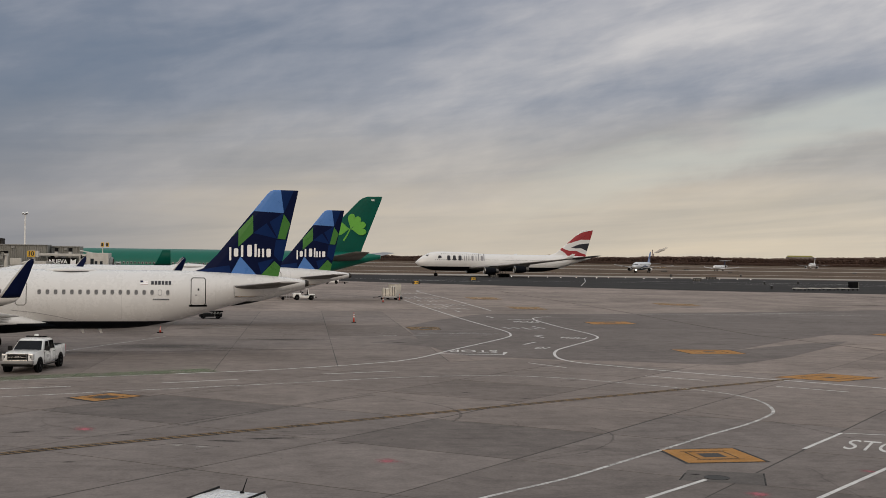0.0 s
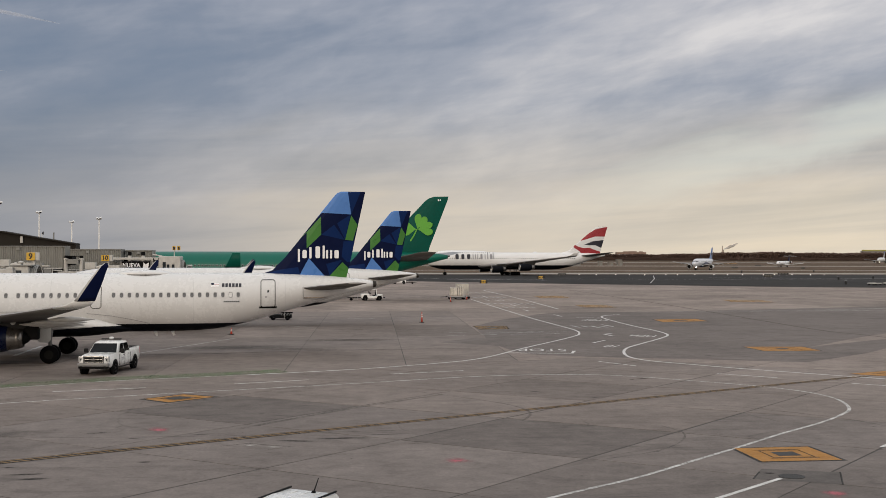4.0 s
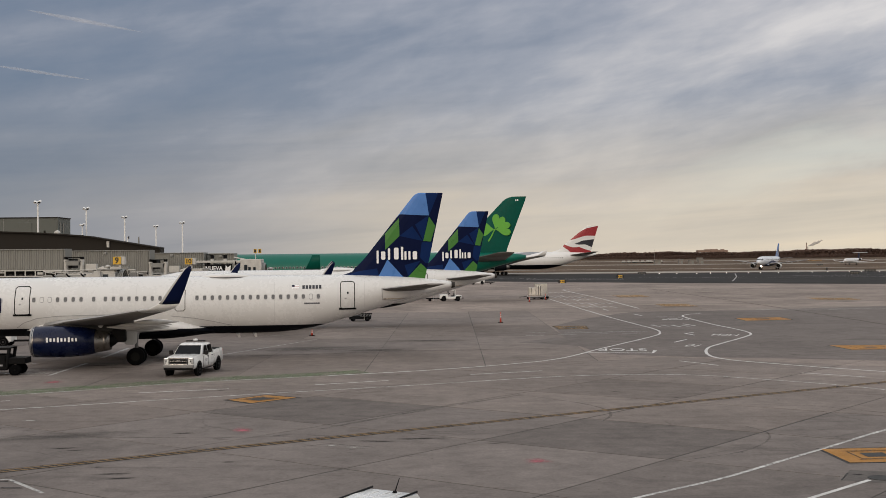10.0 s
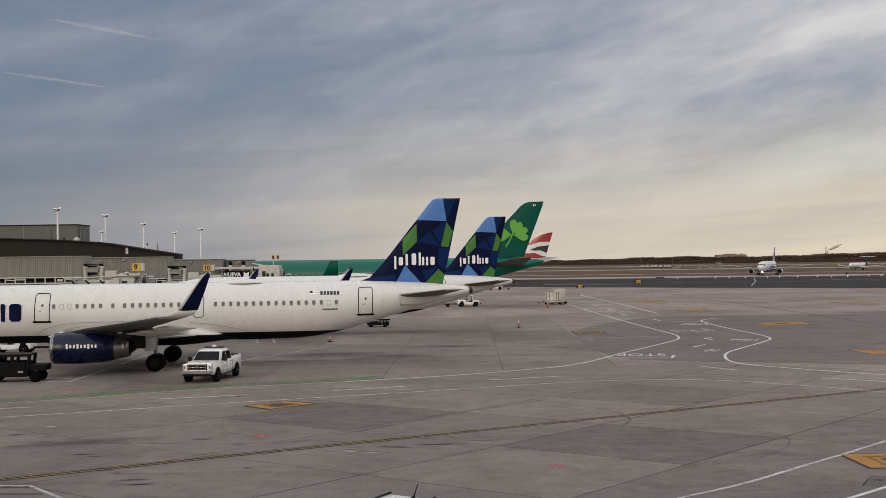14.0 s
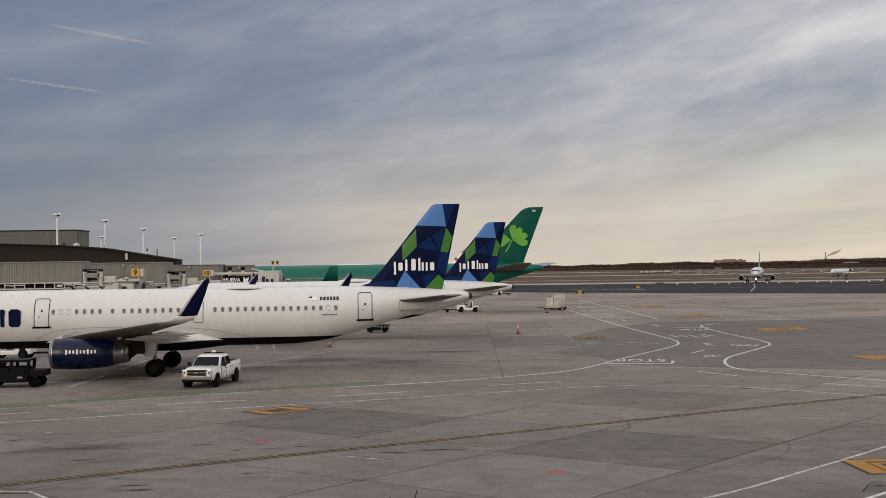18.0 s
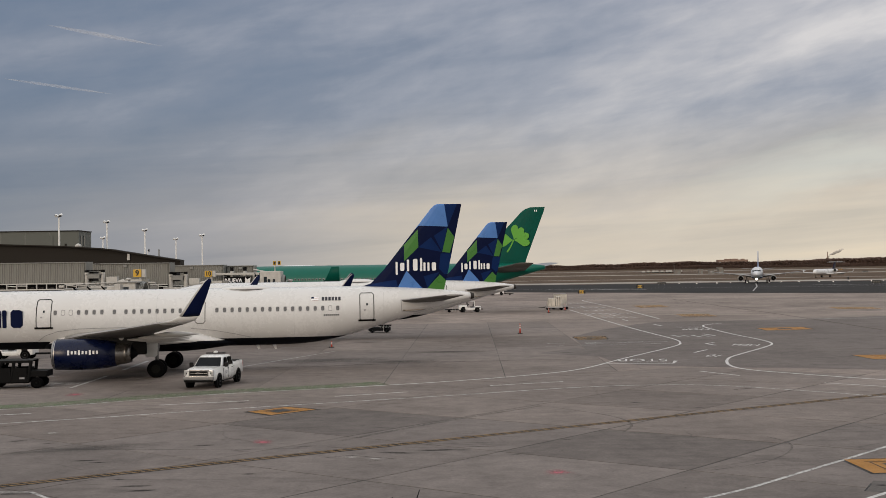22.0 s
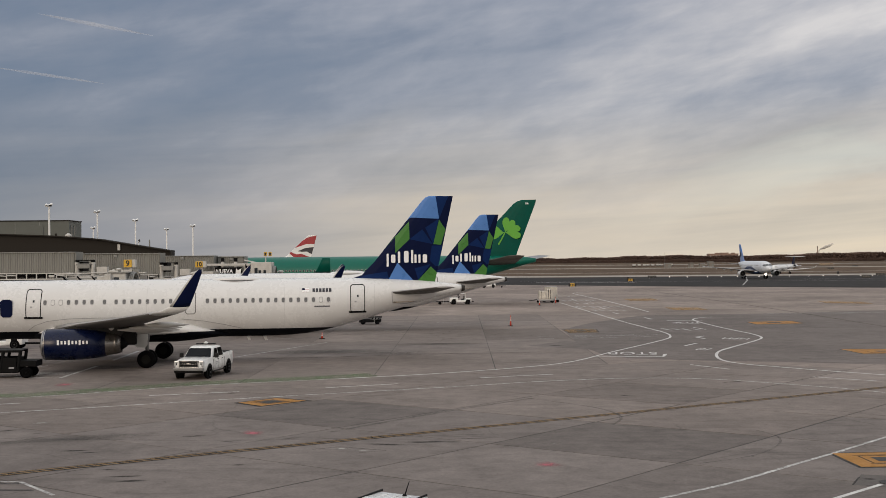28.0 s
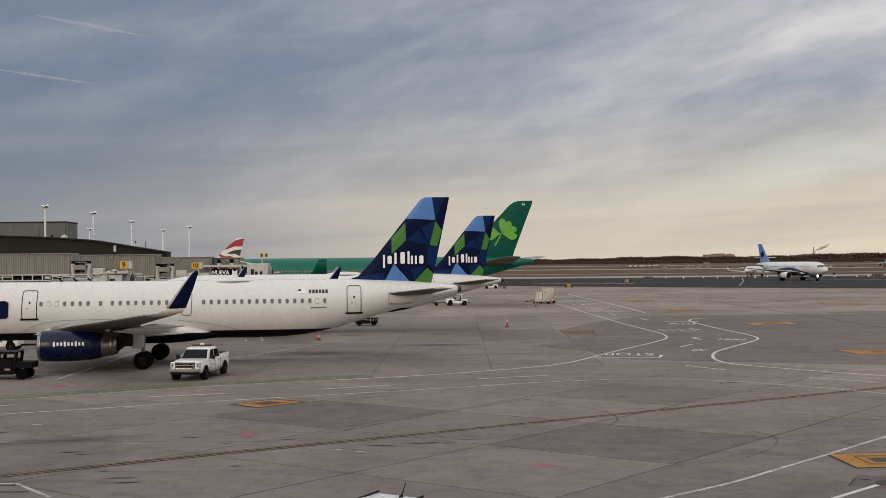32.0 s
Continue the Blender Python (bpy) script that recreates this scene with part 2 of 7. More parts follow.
    nt.links.new(b.outputs[0], bs.inputs["Normal"])
    return m


def line_paint(name, color, worn=0.5, most=1.0, rough=0.7):
    """Road paint, rubbed away in places so that the pavement shows through."""
    m = bpy.data.materials.new(name)
    m.use_nodes = True
    nt = m.node_tree
    bs = nt.nodes["Principled BSDF"]
    v = nt.nodes.new("ShaderNodeNewGeometry").outputs["Position"]
    n = calc(nt, "ADD", calc(nt, "MULTIPLY", noise_tex(nt, v, 7.0, 5, 0.7), 0.55), calc(nt, "MULTIPLY", noise_tex(nt, v, 0.9, 4, 0.65), 0.45))
    nt.links.new(ramp(nt, [(0.40, most), (0.60, most * (1 - worn))], n, "LINEAR"), bs.inputs["Alpha"])
    nt.links.new(mixed(nt, 1.0, tuple(color), ramp(nt, [(0.3, 0.82), (0.7, 1.08)], n, "LINEAR"), "MULTIPLY"), bs.inputs["Base Color"])
    bs.inputs["Roughness"].default_value = rough
    return m


def smudge(name, color, most, ragged=0.9, streak=(1.0, 1.0, 1.0)):
    """A stain or spray mark that fades out towards its ragged rim; it lies in its own unit square."""
    m = bpy.data.materials.new(name)
    m.use_nodes = True
    nt = m.node_tree
    bs = nt.nodes["Principled BSDF"]
    unit = nt.nodes.new("ShaderNodeTexCoord").outputs["Object"]
    v = nt.nodes.new("ShaderNodeNewGeometry").outputs["Position"]
    far = nt.nodes.new("ShaderNodeVectorMath")
    far.operation = "LENGTH"
    nt.links.new(unit, far.inputs[0])
    n = calc(nt, "ADD", calc(nt, "MULTIPLY", noise_tex(nt, v, 1.6, 6, 0.7, 0.5, streak), 0.6), calc(nt, "MULTIPLY", noise_tex(nt, v, 7.0, 4, 0.7), 0.4))
    rim = calc(nt, "MULTIPLY_ADD", n, ragged * 2.0, calc(nt, "MULTIPLY_ADD", far.outputs["Value"], -1.0, 0.72 - ragged))
    nt.links.new(ramp(nt, [(0.0, 0.0), (0.8, most)], rim), bs.inputs["Alpha"])
    bs.inputs["Base Color"].default_value = (*color, 1)
    bs.inputs["Roughness"].default_value = 0.8
    bs.inputs["Specular IOR Level"].default_value = 0.2
    return m


M = {}
M["white"] = material("white_aircraft_paint", (0.655, 0.653, 0.65), 0.26, vary=0.035, scale=0.5, fine=5, coat=0.12, streaks=0.10)
M["offwhite"] = material("far_white_paint", (0.72, 0.72, 0.72), 0.3, vary=0.06, scale=0.3)
M["navy"] = material("navy_paint", (0.003, 0.007, 0.036), 0.4, vary=0.15, spec=0.08)
M["navy_mid"] = material("deep_blue_paint", (0.005, 0.020, 0.088), 0.4, vary=0.12, spec=0.08)
M["blue"] = material("mid_blue_paint", (0.080, 0.20, 0.50), 0.3, vary=0.08, spec=0.3)
M["fin_green"] = material("leaf_green_paint", (0.055, 0.185, 0.035), 0.3, vary=0.08, spec=0.3)
M["belly"] = material("dark_navy_belly", (0.002, 0.003, 0.006), 0.7, vary=0.2, spec=0.12)
M["teal"] = material("teal_green_paint", (0.0, 0.112, 0.080), 0.35, vary=0.08, spec=0.3)
M["teal_dark"] = material("dark_green_paint", (0.0, 0.074, 0.054), 0.45, vary=0.1, spec=0.1)
M["clover"] = material("bright_green_paint", (0.10, 0.36, 0.035), 0.45, vary=0.06, spec=0.3)
M["red"] = material("tail_red_paint", (0.32, 0.028, 0.035), 0.3, vary=0.08)
M["ink"] = material("dark_ink_paint", (0.02, 0.02, 0.03), 0.4, vary=0.1)
M["letter"] = material("white_lettering", (0.85, 0.85, 0.86), 0.35, vary=0.03)
M["grey_letter"] = material("grey_lettering", (0.28, 0.28, 0.30), 0.4, vary=0.05)
M["cowl_navy"] = material("glossy_navy_cowl", (0.003, 0.007, 0.034), 0.28, vary=0.15, spec=0.3)
M["alu"] = material("wing_grey_metal", (0.34, 0.33, 0.325), 0.38, 0.25, vary=0.2, streaks=0.2)
M["steel"] = material("bare_metal", (0.38, 0.37, 0.36), 0.3, 0.9, vary=0.2)
M["hot_steel"] = material("heat_dulled_metal", (0.23, 0.215, 0.20), 0.30, 0.9, vary=0.35, scale=3)
M["dark_steel"] = material("burnt_exhaust_metal", (0.055, 0.05, 0.046), 0.5, 0.6, vary=0.3, spec=0.2)
# polished metal with its warm reflection put into the colour
M["warm_panel"] = material("polished_tail_panel", (0.50, 0.42, 0.33), 0.28, 0.6, vary=0.2, scale=3)
M["rubber"] = material("black_rubber", (0.0035, 0.0035, 0.004), 0.9, vary=0.3, bump=0.2, spec=0.04)
M["cabin_glass"] = material("cabin_window_pane", (0.13, 0.13, 0.135), 0.25, vary=0.1)
M["pale_frame"] = material("pale_window_frame", (0.50, 0.50, 0.50), 0.4, vary=0.05)
M["glass"] = material("dark_window_glass", (0.02, 0.025, 0.03), 0.06, vary=0.1)
M["frame_grey"] = material("window_frame_grey", (0.33, 0.33, 0.34), 0.4, vary=0.05)
M["black"] = material("matt_black", (0.004, 0.004, 0.0045), 0.65, vary=0.25, spec=0.12)
M["sky_blue"] = material("tail_light_blue", (0.17, 0.25, 0.46), 0.3, vary=0.08)
M["swoosh"] = material("slate_blue_stripe", (0.035, 0.055, 0.13), 0.3, vary=0.1)
M["lamp"] = glowing("landing_light", (1.0, 0.86, 0.66), 9.0)


# ---- building helpers ----
def thing(name, m, label, category, group="", kind=""):
    e = new(name)
    e.empty_display_size = 0.3
    e.matrix_world = m
    return tagged(e, label, category, group, kind)


def part(name, bm, mats, parent=None, label="", smooth=False, loc=None, crease=None):
    """Links a bmesh (or a ready mesh) as ONE mesh object under a thing or a part. crease: degrees above which an edge stays hard."""
    if isinstance(bm, bmesh.types.BMesh):
        me = bpy.data.meshes.new(name)
        if smooth or crease:
            for f in bm.faces:
                f.smooth = True
        bm.normal_update()
        bm.to_mesh(me)
        bm.free()
        for m in (mats if isinstance(mats, (list, tuple)) else [mats]):
            me.materials.append(m)
        if crease:
            me.set_sharp_from_angle(angle=radians(crease))
    else:
        me = bm
    ob = new(name, me)
    if parent is not None:
        ob.parent = parent
    if loc is not None:
        ob.matrix_basis = loc if isinstance(loc, Matrix) else Matrix.Translation(loc)
    if label:
        ob["label"] = label
    return ob


def loft(rings, cap=True, bm=None, mat=0):
    """A skin over closed rings of equal length."""
    bm = bm or bmesh.new()
    vs = [[bm.verts.new(p) for p in r] for r in rings]
    n = len(vs[0])
    for a, b in zip(vs, vs[1:]):
        for i in range(n):
            bm.faces.new((a[i], a[(i + 1) % n], b[(i + 1) % n], b[i])).material_index = mat
    if cap:
        for r in (vs[0], vs[-1]):
            try:
                bm.faces.new(r).material_index = mat
            except ValueError:
                pass
    return bm


def finish(bm):
    bmesh.ops.recalc_face_normals(bm, faces=bm.faces)
    return bm


def box(size, at=(0, 0, 0), bm=None, bevel=0.0, turn=None, mat=0):
    own = bmesh.new()
    bmesh.ops.create_cube(own, size=1.0)
    bmesh.ops.scale(own, vec=size, verts=own.verts)
    if bevel:
        bmesh.ops.bevel(own, geom=own.edges[:], offset=bevel, segments=2, affect="EDGES", profile=0.6)
    if turn is not None:
        own.transform(turn)
    bmesh.ops.translate(own, vec=at, verts=own.verts)
    for f in own.faces:
        f.material_index = mat
    if bm is None:
        return own
    me = bpy.data.meshes.new("tmp")
    own.to_mesh(me)
    own.free()
    bm.from_mesh(me)
    bpy.data.meshes.remove(me)
    return bm


def tube(a, b, r0, r1=None, n=12, bm=None, mat=0):
    a, b = Vector(a), Vector(b)
    r1 = r0 if r1 is None else r1
    q = (b - a).to_track_quat("Z", "Y")
    ring = lambda c, r: [c + q @ Vector((r * math.cos(2 * math.pi * i / n), r * math.sin(2 * math.pi * i / n), 0)) for i in range(n)]
    return finish(loft([ring(a, r0), ring(b, r1)], True, bm, mat))


def lathe(profile, n=28, axis="x", centre=(0, 0, 0), bm=None, mat=0, cap=True):
    """Turns (along, radius) pairs round an axis."""
    rings = []
    for s, r in profile:
        ring = []
        for i in range(n):
            a = 2 * math.pi * i / n
            p = (s, r * math.cos(a), r * math.sin(a)) if axis == "x" else (r * math.cos(a), s, r * math.sin(a)) if axis == "y" else (r * math.cos(a), r * math.sin(a), s)
            ring.append(Vector(p) + Vector(centre))
        rings.append(ring)
    return finish(loft(rings, cap, bm, mat))


def prism(pts, depth, bm=None, mat=0, plane="xz"):
    """A flat outline given thickness. plane xz: depth along y."""
    bm = bm or bmesh.new()
    put = (lambda u, v, w: (u, w, v)) if plane == "xz" else (lambda u, v, w: (u, v, w)) if plane == "xy" else (lambda u, v, w: (w, u, v))
    lo = [bm.verts.new(put(u, v, -depth / 2)) for u, v in pts]
    hi = [bm.verts.new(put(u, v, depth / 2)) for u, v in pts]
    n = len(pts)
    fs = [bm.faces.new(lo), bm.faces.new(hi[::-1])]
    fs += [bm.faces.new((lo[i], hi[i], hi[(i + 1) % n], lo[(i + 1) % n])) for i in range(n)]
    for f in fs:
        f.material_index = mat
    return finish(bm)


# ---- ground ----
M["grass"] = paved("winter_grass", (0.102, 0.070, 0.047), 0.45, stain=0.3, cracks=False, rough=1.0)
M["asphalt"] = paved("dark_asphalt", (0.025, 0.023, 0.022), 0.35, stain=0.3)
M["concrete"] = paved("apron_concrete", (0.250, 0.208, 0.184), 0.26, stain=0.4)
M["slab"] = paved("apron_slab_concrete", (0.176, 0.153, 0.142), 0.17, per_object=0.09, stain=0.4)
M["slab_mid"] = paved("pale_slab_concrete", (0.246, 0.206, 0.184), 0.16, per_object=0.11, stain=0.35)
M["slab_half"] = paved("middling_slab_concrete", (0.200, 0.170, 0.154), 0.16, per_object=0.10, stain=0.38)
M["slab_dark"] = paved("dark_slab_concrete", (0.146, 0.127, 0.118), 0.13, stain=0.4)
M["pale"] = paved("pale_concrete", (0.34, 0.31, 0.275), 0.14, stain=0.2, cracks=False)
M["tar"] = paved("tarred_edge", (0.024, 0.021, 0.019), 0.4, stain=0.3)
M["joint"] = material("joint_filler", (0.052, 0.048, 0.045), 0.9)


def sheet(name, pts, z, mat, label, thick=0.0, kind="structure", parent=None):
    bm = bmesh.new()
    f = bm.faces.new([bm.verts.new((x, y, z)) for x, y in pts])
    f.normal_update()
    if f.normal.z < 0:
        f.normal_flip()
    if len(pts) > 4:
        bmesh.ops.triangulate(bm, faces=bm.faces, ngon_method="EAR_CLIP")
    ob = part(name, bm, mat, parent)
    return tagged(ob, label, name.replace("_", " "), kind=kind) if parent is None else ob


sheet("ground", [(-4900, -900), (4900, -900), (4900, 4600), (-4900, 4600)], -0.06, M["grass"], "brown winter grass on the flat airfield")
# the apron's outer edge bends away from the terminal
EDGE = [(-400, 520), (-120, 400), (-20, 345), (21, 322), (62, 288), (103, 261), (141, 246), (260, 190), (420, 110)]
BACK = [(-400, 640), (-120, 500), (-20, 455), (40, 440), (104, 440), (188, 436), (246, 425), (420, 390), (620, 340)]
road = sheet("taxiway", [(x, y) for x, y in EDGE] + [(700, -100), (900, 250)] + BACK[::-1], -0.030, M["asphalt"], "dark asphalt taxiway beyond the apron")
sheet("taxiway_edge", EDGE + [(x + 3, y + 11) for x, y in EDGE[::-1]], -0.023, M["tar"], "black tarred edge strip between apron and taxiway")
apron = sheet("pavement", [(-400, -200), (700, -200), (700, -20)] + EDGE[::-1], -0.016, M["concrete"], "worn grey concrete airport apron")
sheet("taxiway_shoulder", [(x, y + 45) for x, y in BACK] + [(x, y + 8) for x, y in BACK[::-1]], -0.026, M["pale"], "pale concrete strip beside the taxiway")
sheet("taxiway_strip", [(-900, 600), (-100, 572), (900, 530), (900, 541), (-100, 584), (-900, 613)], -0.026, M["pale"], "narrow pale strip across the field")
sheet("taxiway_strip", [(-900, 1250), (1800, 1120), (1800, 1190), (-900, 1330)], -0.026, M["pale"], "pale strip far across the field")
sheet("runway", [(-900, 880), (1500, 690), (1500, 735), (-900, 935)], -0.026, M["pale"], "pale concrete runway across the field")


# ---- aircraft ----
def fuselage_ring(st, s, n=44):
    for a, b in zip(st, st[1:]):
        if a[0] <= s <= b[0]:
            k = (s - a[0]) / (b[0] - a[0])
            lo, hi, hw = (a[i] + (b[i] - a[i]) * k for i in (1, 2, 3))
            return lo, hi, hw
    return st[-1][1:]


def side_at(st, s, z):
    lo, hi, hw = fuselage_ring(st, s)
    c, h = (lo + hi) / 2, (hi - lo) / 2
    return hw * math.sqrt(max(0.0, 1 - ((z - c) / h) ** 2))


def smooth_stations(st, step=1.0):
    """Rounds the corners between stations."""
    out, n = [], len(st)
    for i in range(n - 1):
        p0, p1, p2, p3 = st[max(0, i - 1)], st[i], st[i + 1], st[min(n - 1, i + 2)]
        cnt = max(1, int((p2[0] - p1[0]) / step))
        for j in range(cnt):
            t = j / cnt
            row = [p1[0] + (p2[0] - p1[0]) * t]
            for k in (1, 2, 3):
                m1 = (p2[k] - p0[k]) / max(1e-6, p2[0] - p0[0]) * (p2[0] - p1[0])
                m2 = (p3[k] - p1[k]) / max(1e-6, p3[0] - p1[0]) * (p2[0] - p1[0])
                row.append((2 * t**3 - 3 * t**2 + 1) * p1[k] + (t**3 - 2 * t**2 + t) * m1 + (-2 * t**3 + 3 * t**2) * p2[k] + (t**3 - t**2) * m2)
            out.append(tuple(row))
    return out + [st[-1]]


def fuselage(st, paint, mats, n=48):
    rings = []
    for s, lo, hi, hw in st:
        c, h = (lo + hi) / 2, (hi - lo) / 2
        rings.append([(s, hw * math.sin(2 * math.pi * i / n), c + h * math.cos(2 * math.pi * i / n)) for i in range(n)])
    bm = finish(loft(rings))
    for cut in mats[1]:
        bmesh.ops.bisect_plane(bm, geom=bm.verts[:] + bm.edges[:] + bm.faces[:], plane_co=cut[0], plane_no=cut[1])
    for f in bm.faces:
        c = f.calc_center_median()
        f.material_index = paint(c.x, -c.y, c.z)
    return bm


def foil(le, chord, thick, put, n=8):
    """A closed aerofoil ring; put(along, across) places a point."""
    xs = [0.5 - 0.5 * math.cos(math.pi * i / n) for i in range(n + 1)]
    half = lambda x: thick * 1.3 * (math.sqrt(x) * (1 - x) + 0.06 * x * (1 - x)) + 0.006
    return [put(le + chord * x, half(x)) for x in xs] + [put(le + chord * x, -half(x)) for x in xs[-2:0:-1]]


def wing_mesh(sections):
    """Sections: (l, s of leading edge, chord, z, thickness, cant in degrees)."""
    rings = []
    for l, s, chord, z, th, cant in sections:
        c, k = math.cos(radians(cant)), math.sin(radians(cant))
        rings.append(foil(s, chord, th, lambda a, t, l=l, z=z, c=c, k=k: (a, -(l - t * k), z + t * c)))
    return finish(loft(rings))


def mirrored(bm):
    other = bm.copy()
    bmesh.ops.scale(other, vec=(1, -1, 1), verts=other.verts)
    bmesh.ops.reverse_faces(other, faces=other.faces)
    return other


def inside(p, poly):
    hit, n = False, len(poly)
    for i in range(n):
        (x1, y1), (x2, y2) = poly[i], poly[(i + 1) % n]
        if (y1 > p[1]) != (y2 > p[1]) and p[0] < (x2 - x1) * (p[1] - y1) / (y2 - y1) + x1:
            hit = not hit
    return hit


def fin_mesh(levels, patches):
    """Levels: (z, s of leading edge, s of trailing edge, thickness). Patches of paint: (outline, material slot)."""
    rings = [foil(a, b - a, th, lambda u, t, z=z: (u, t, z)) for z, a, b, th in levels]
    bm = finish(loft(rings))
    for poly, _ in patches:
        for (x1, y1), (x2, y2) in zip(poly, poly[1:] + poly[:1]):
            d = Vector((x2 - x1, 0, y2 - y1))
            if d.length > 1e-3:
                bmesh.ops.bisect_plane(bm, geom=bm.verts[:] + bm.edges[:] + bm.faces[:], plane_co=(x1, 0, y1), plane_no=(-d.z, 0, d.x), dist=1e-4)
    for f in bm.faces:
        c = f.calc_center_median()
        for poly, slot in patches:
            if inside((c.x, c.z), poly):
                f.material_index = slot
    return bm


def window_mesh(w, h, frame_m, pane_m):
    bm = bmesh.new()
    n = 12
    def ring(k, y):
        pts = []
        for i in range(n):
            a = 2 * math.pi * i / n
            c, s = math.cos(a), math.sin(a)
            pts.append((k * w / 2 * math.copysign(abs(c) ** 0.6, c), y, k * h / 2 * math.copysign(abs(s) ** 0.6, s)))
        return pts
    loft([ring(1.28, 0.02), ring(1.22, -0.012), ring(1.0, -0.012), ring(0.96, -0.004)], False, bm, 0)
    bm.faces.new([bm.verts.new(p) for p in ring(0.97, -0.005)]).material_index = 1
    finish(bm)
    me = bpy.data.meshes.new("window")
    bm.to_mesh(me)
    bm.free()
    me.materials.append(frame_m)
    me.materials.append(pane_m)
    return me


def ribbon(st, path, width, lift, side=1):
    """A flat band that lies on the fuselage skin along (s, z) points."""
    bm = bmesh.new()
    fine = []
    for (s0, z0), (s1, z1) in zip(path, path[1:]):
        cnt = max(1, int(math.hypot(s1 - s0, z1 - z0) / 0.18))
        fine += [(s0 + (s1 - s0) * i / cnt, z0 + (z1 - z0) * i / cnt) for i in range(cnt)]
    fine.append(path[-1])
    rows = []
    for i, (s, z) in enumerate(fine):
        a, b = fine[max(0, i - 1)], fine[min(len(fine) - 1, i + 1)]
        d = Vector((b[0] - a[0], b[1] - a[1]))
        d = d.normalized() if d.length else Vector((1, 0))
        nrm = Vector((-d.y, d.x)) * width / 2
        row = []
        for k, up in ((1, 0), (1, 1), (-1, 1), (-1, 0)):
            ss, zz = s + nrm.x * k, z + nrm.y * k
            row.append((ss, -side * (side_at(st, ss, zz) + (lift if up else -0.03)), zz))
        rows.append(row)
    return finish(loft(rows))


def engine(parent, s, l, z, r, length, cowl, pylon_top=None, intake=True, spare=None):
    """A turbofan: cowl, lip, fan, spinner, nozzle, pylon."""
    eng = part("engine", lathe([(0.22, r * 0.92), (0.0, r * 0.9), (0.12, r * 0.97), (length * 0.22, r), (length * 0.48, r * 0.98), (length * 0.66, r * 0.90), (length * 0.80, r * 0.77), (length * 0.80, r * 0.62)], 32, "x", (s, -l, z), cap=False), cowl, parent, smooth=True)
    part("intake_lip", lathe([(0.55, r * 0.80), (0.12, r * 0.83), (-0.03, r * 0.89), (0.02, r * 0.94), (0.2, r * 0.985)], 32, "x", (s, -l, z), cap=False), M["steel"], eng, "polished metal intake lip", True)
    fan = lathe([(0.62, r * 0.82), (0.6, r * 0.22)], 28, "x", (s, -l, z), cap=False)
    part("fan", fan, M["black"], eng)
    part("spinner", lathe([(0.62, r * 0.23), (0.45, r * 0.19), (0.25, 0.02)], 16, "x", (s, -l, z)), M["dark_steel"], eng, smooth=True)
    part("exhaust_nozzle", lathe([(length * 0.78, r * 0.76), (length * 0.80, r * 0.745), (length * 0.90, r * 0.66), (length * 0.915, r * 0.645), (length * 0.92, r * 0.655), (length * 0.935, r * 0.64), (length * 0.99, r * 0.55), (length * 0.985, r * 0.51), (length * 0.86, r * 0.5)], 28, "x", (s, -l, z), cap=False), M["hot_steel"] if spare is None else spare, eng, "bare metal exhaust nozzle", True)
    part("exhaust_cone", lathe([(length * 0.90, r * 0.50), (length * 0.99, r * 0.40), (length * 1.05, r * 0.22), (length * 1.08, 0.03)], 20, "x", (s, -l, z)), M["black"], eng, smooth=True)
    if pylon_top:
        part("pylon", prism([(s + length * 0.18, z + r * 0.9), (s + length * 0.45, pylon_top), (s + length * 1.15, pylon_top), (s + length * 0.95, z + r * 0.45)], 0.32, None), M["pylon_dark"], eng, loc=(0, -l, 0))
    return eng


# pylon grey darkened to paint in the shade under the wing
M["pylon_dark"] = material("shaded_pylon_grey", (0.020, 0.019, 0.018), 0.6, vary=0.25, spec=0.2)
# cream darkened to paint in the shade below the wing
M["shaded_panel"] = material("shaded_cream_panel", (0.50, 0.48, 0.45), 0.5, vary=0.12)
M["gear_metal"] = material("dark_gear_metal", (0.13, 0.125, 0.12), 0.5, 0.3, vary=0.25)


# grey paint, darkened further to paint in the shade under wings
M["wing_under"] = material("shaded_grey_underside", (0.105, 0.10, 0.094), 0.6, 0.0, vary=0.25, streaks=0.2, spec=0.3)
M["fairing_grey"] = material("grey_flap_fairing", (0.36, 0.35, 0.335), 0.5, vary=0.2, streaks=0.1)
M["gear_hub"] = material("black_wheel_hub", (0.007, 0.007, 0.0065), 0.7, 0.0, vary=0.3, spec=0.08)


def gear(parent, s, l, top, r, wheels, w=0.36):
    """A landing gear leg with its wheels: (ds, dl) offsets."""
    g = part("landing_gear", tube((s, -l, r * 0.9), (s - 0.05, -l, top), 0.11, 0.15, 12), M["gear_metal"], parent)
    part("brace", tube((s, -l, top * 0.55), (s - 0.1, -l * 0.55, top * 0.98), 0.06, 0.07, 8), M["gear_metal"], g)
    for ds, dl in wheels:
        wh = part("wheel", lathe([(-w / 2, r * 0.55), (-w / 2, r * 0.9), (-w * 0.36, r), (w * 0.36, r), (w / 2, r * 0.9), (w / 2, r * 0.55)], 24, "y", (s + ds, -(l + dl), r)), M["rubber"], g, "black rubber tyre", True)
        part("hub", lathe([(-w / 2 - 0.01, r * 0.5), (w / 2 + 0.01, r * 0.5)], 16, "y", (s + ds, -(l + dl), r)), M["gear_hub"], wh)
    return g


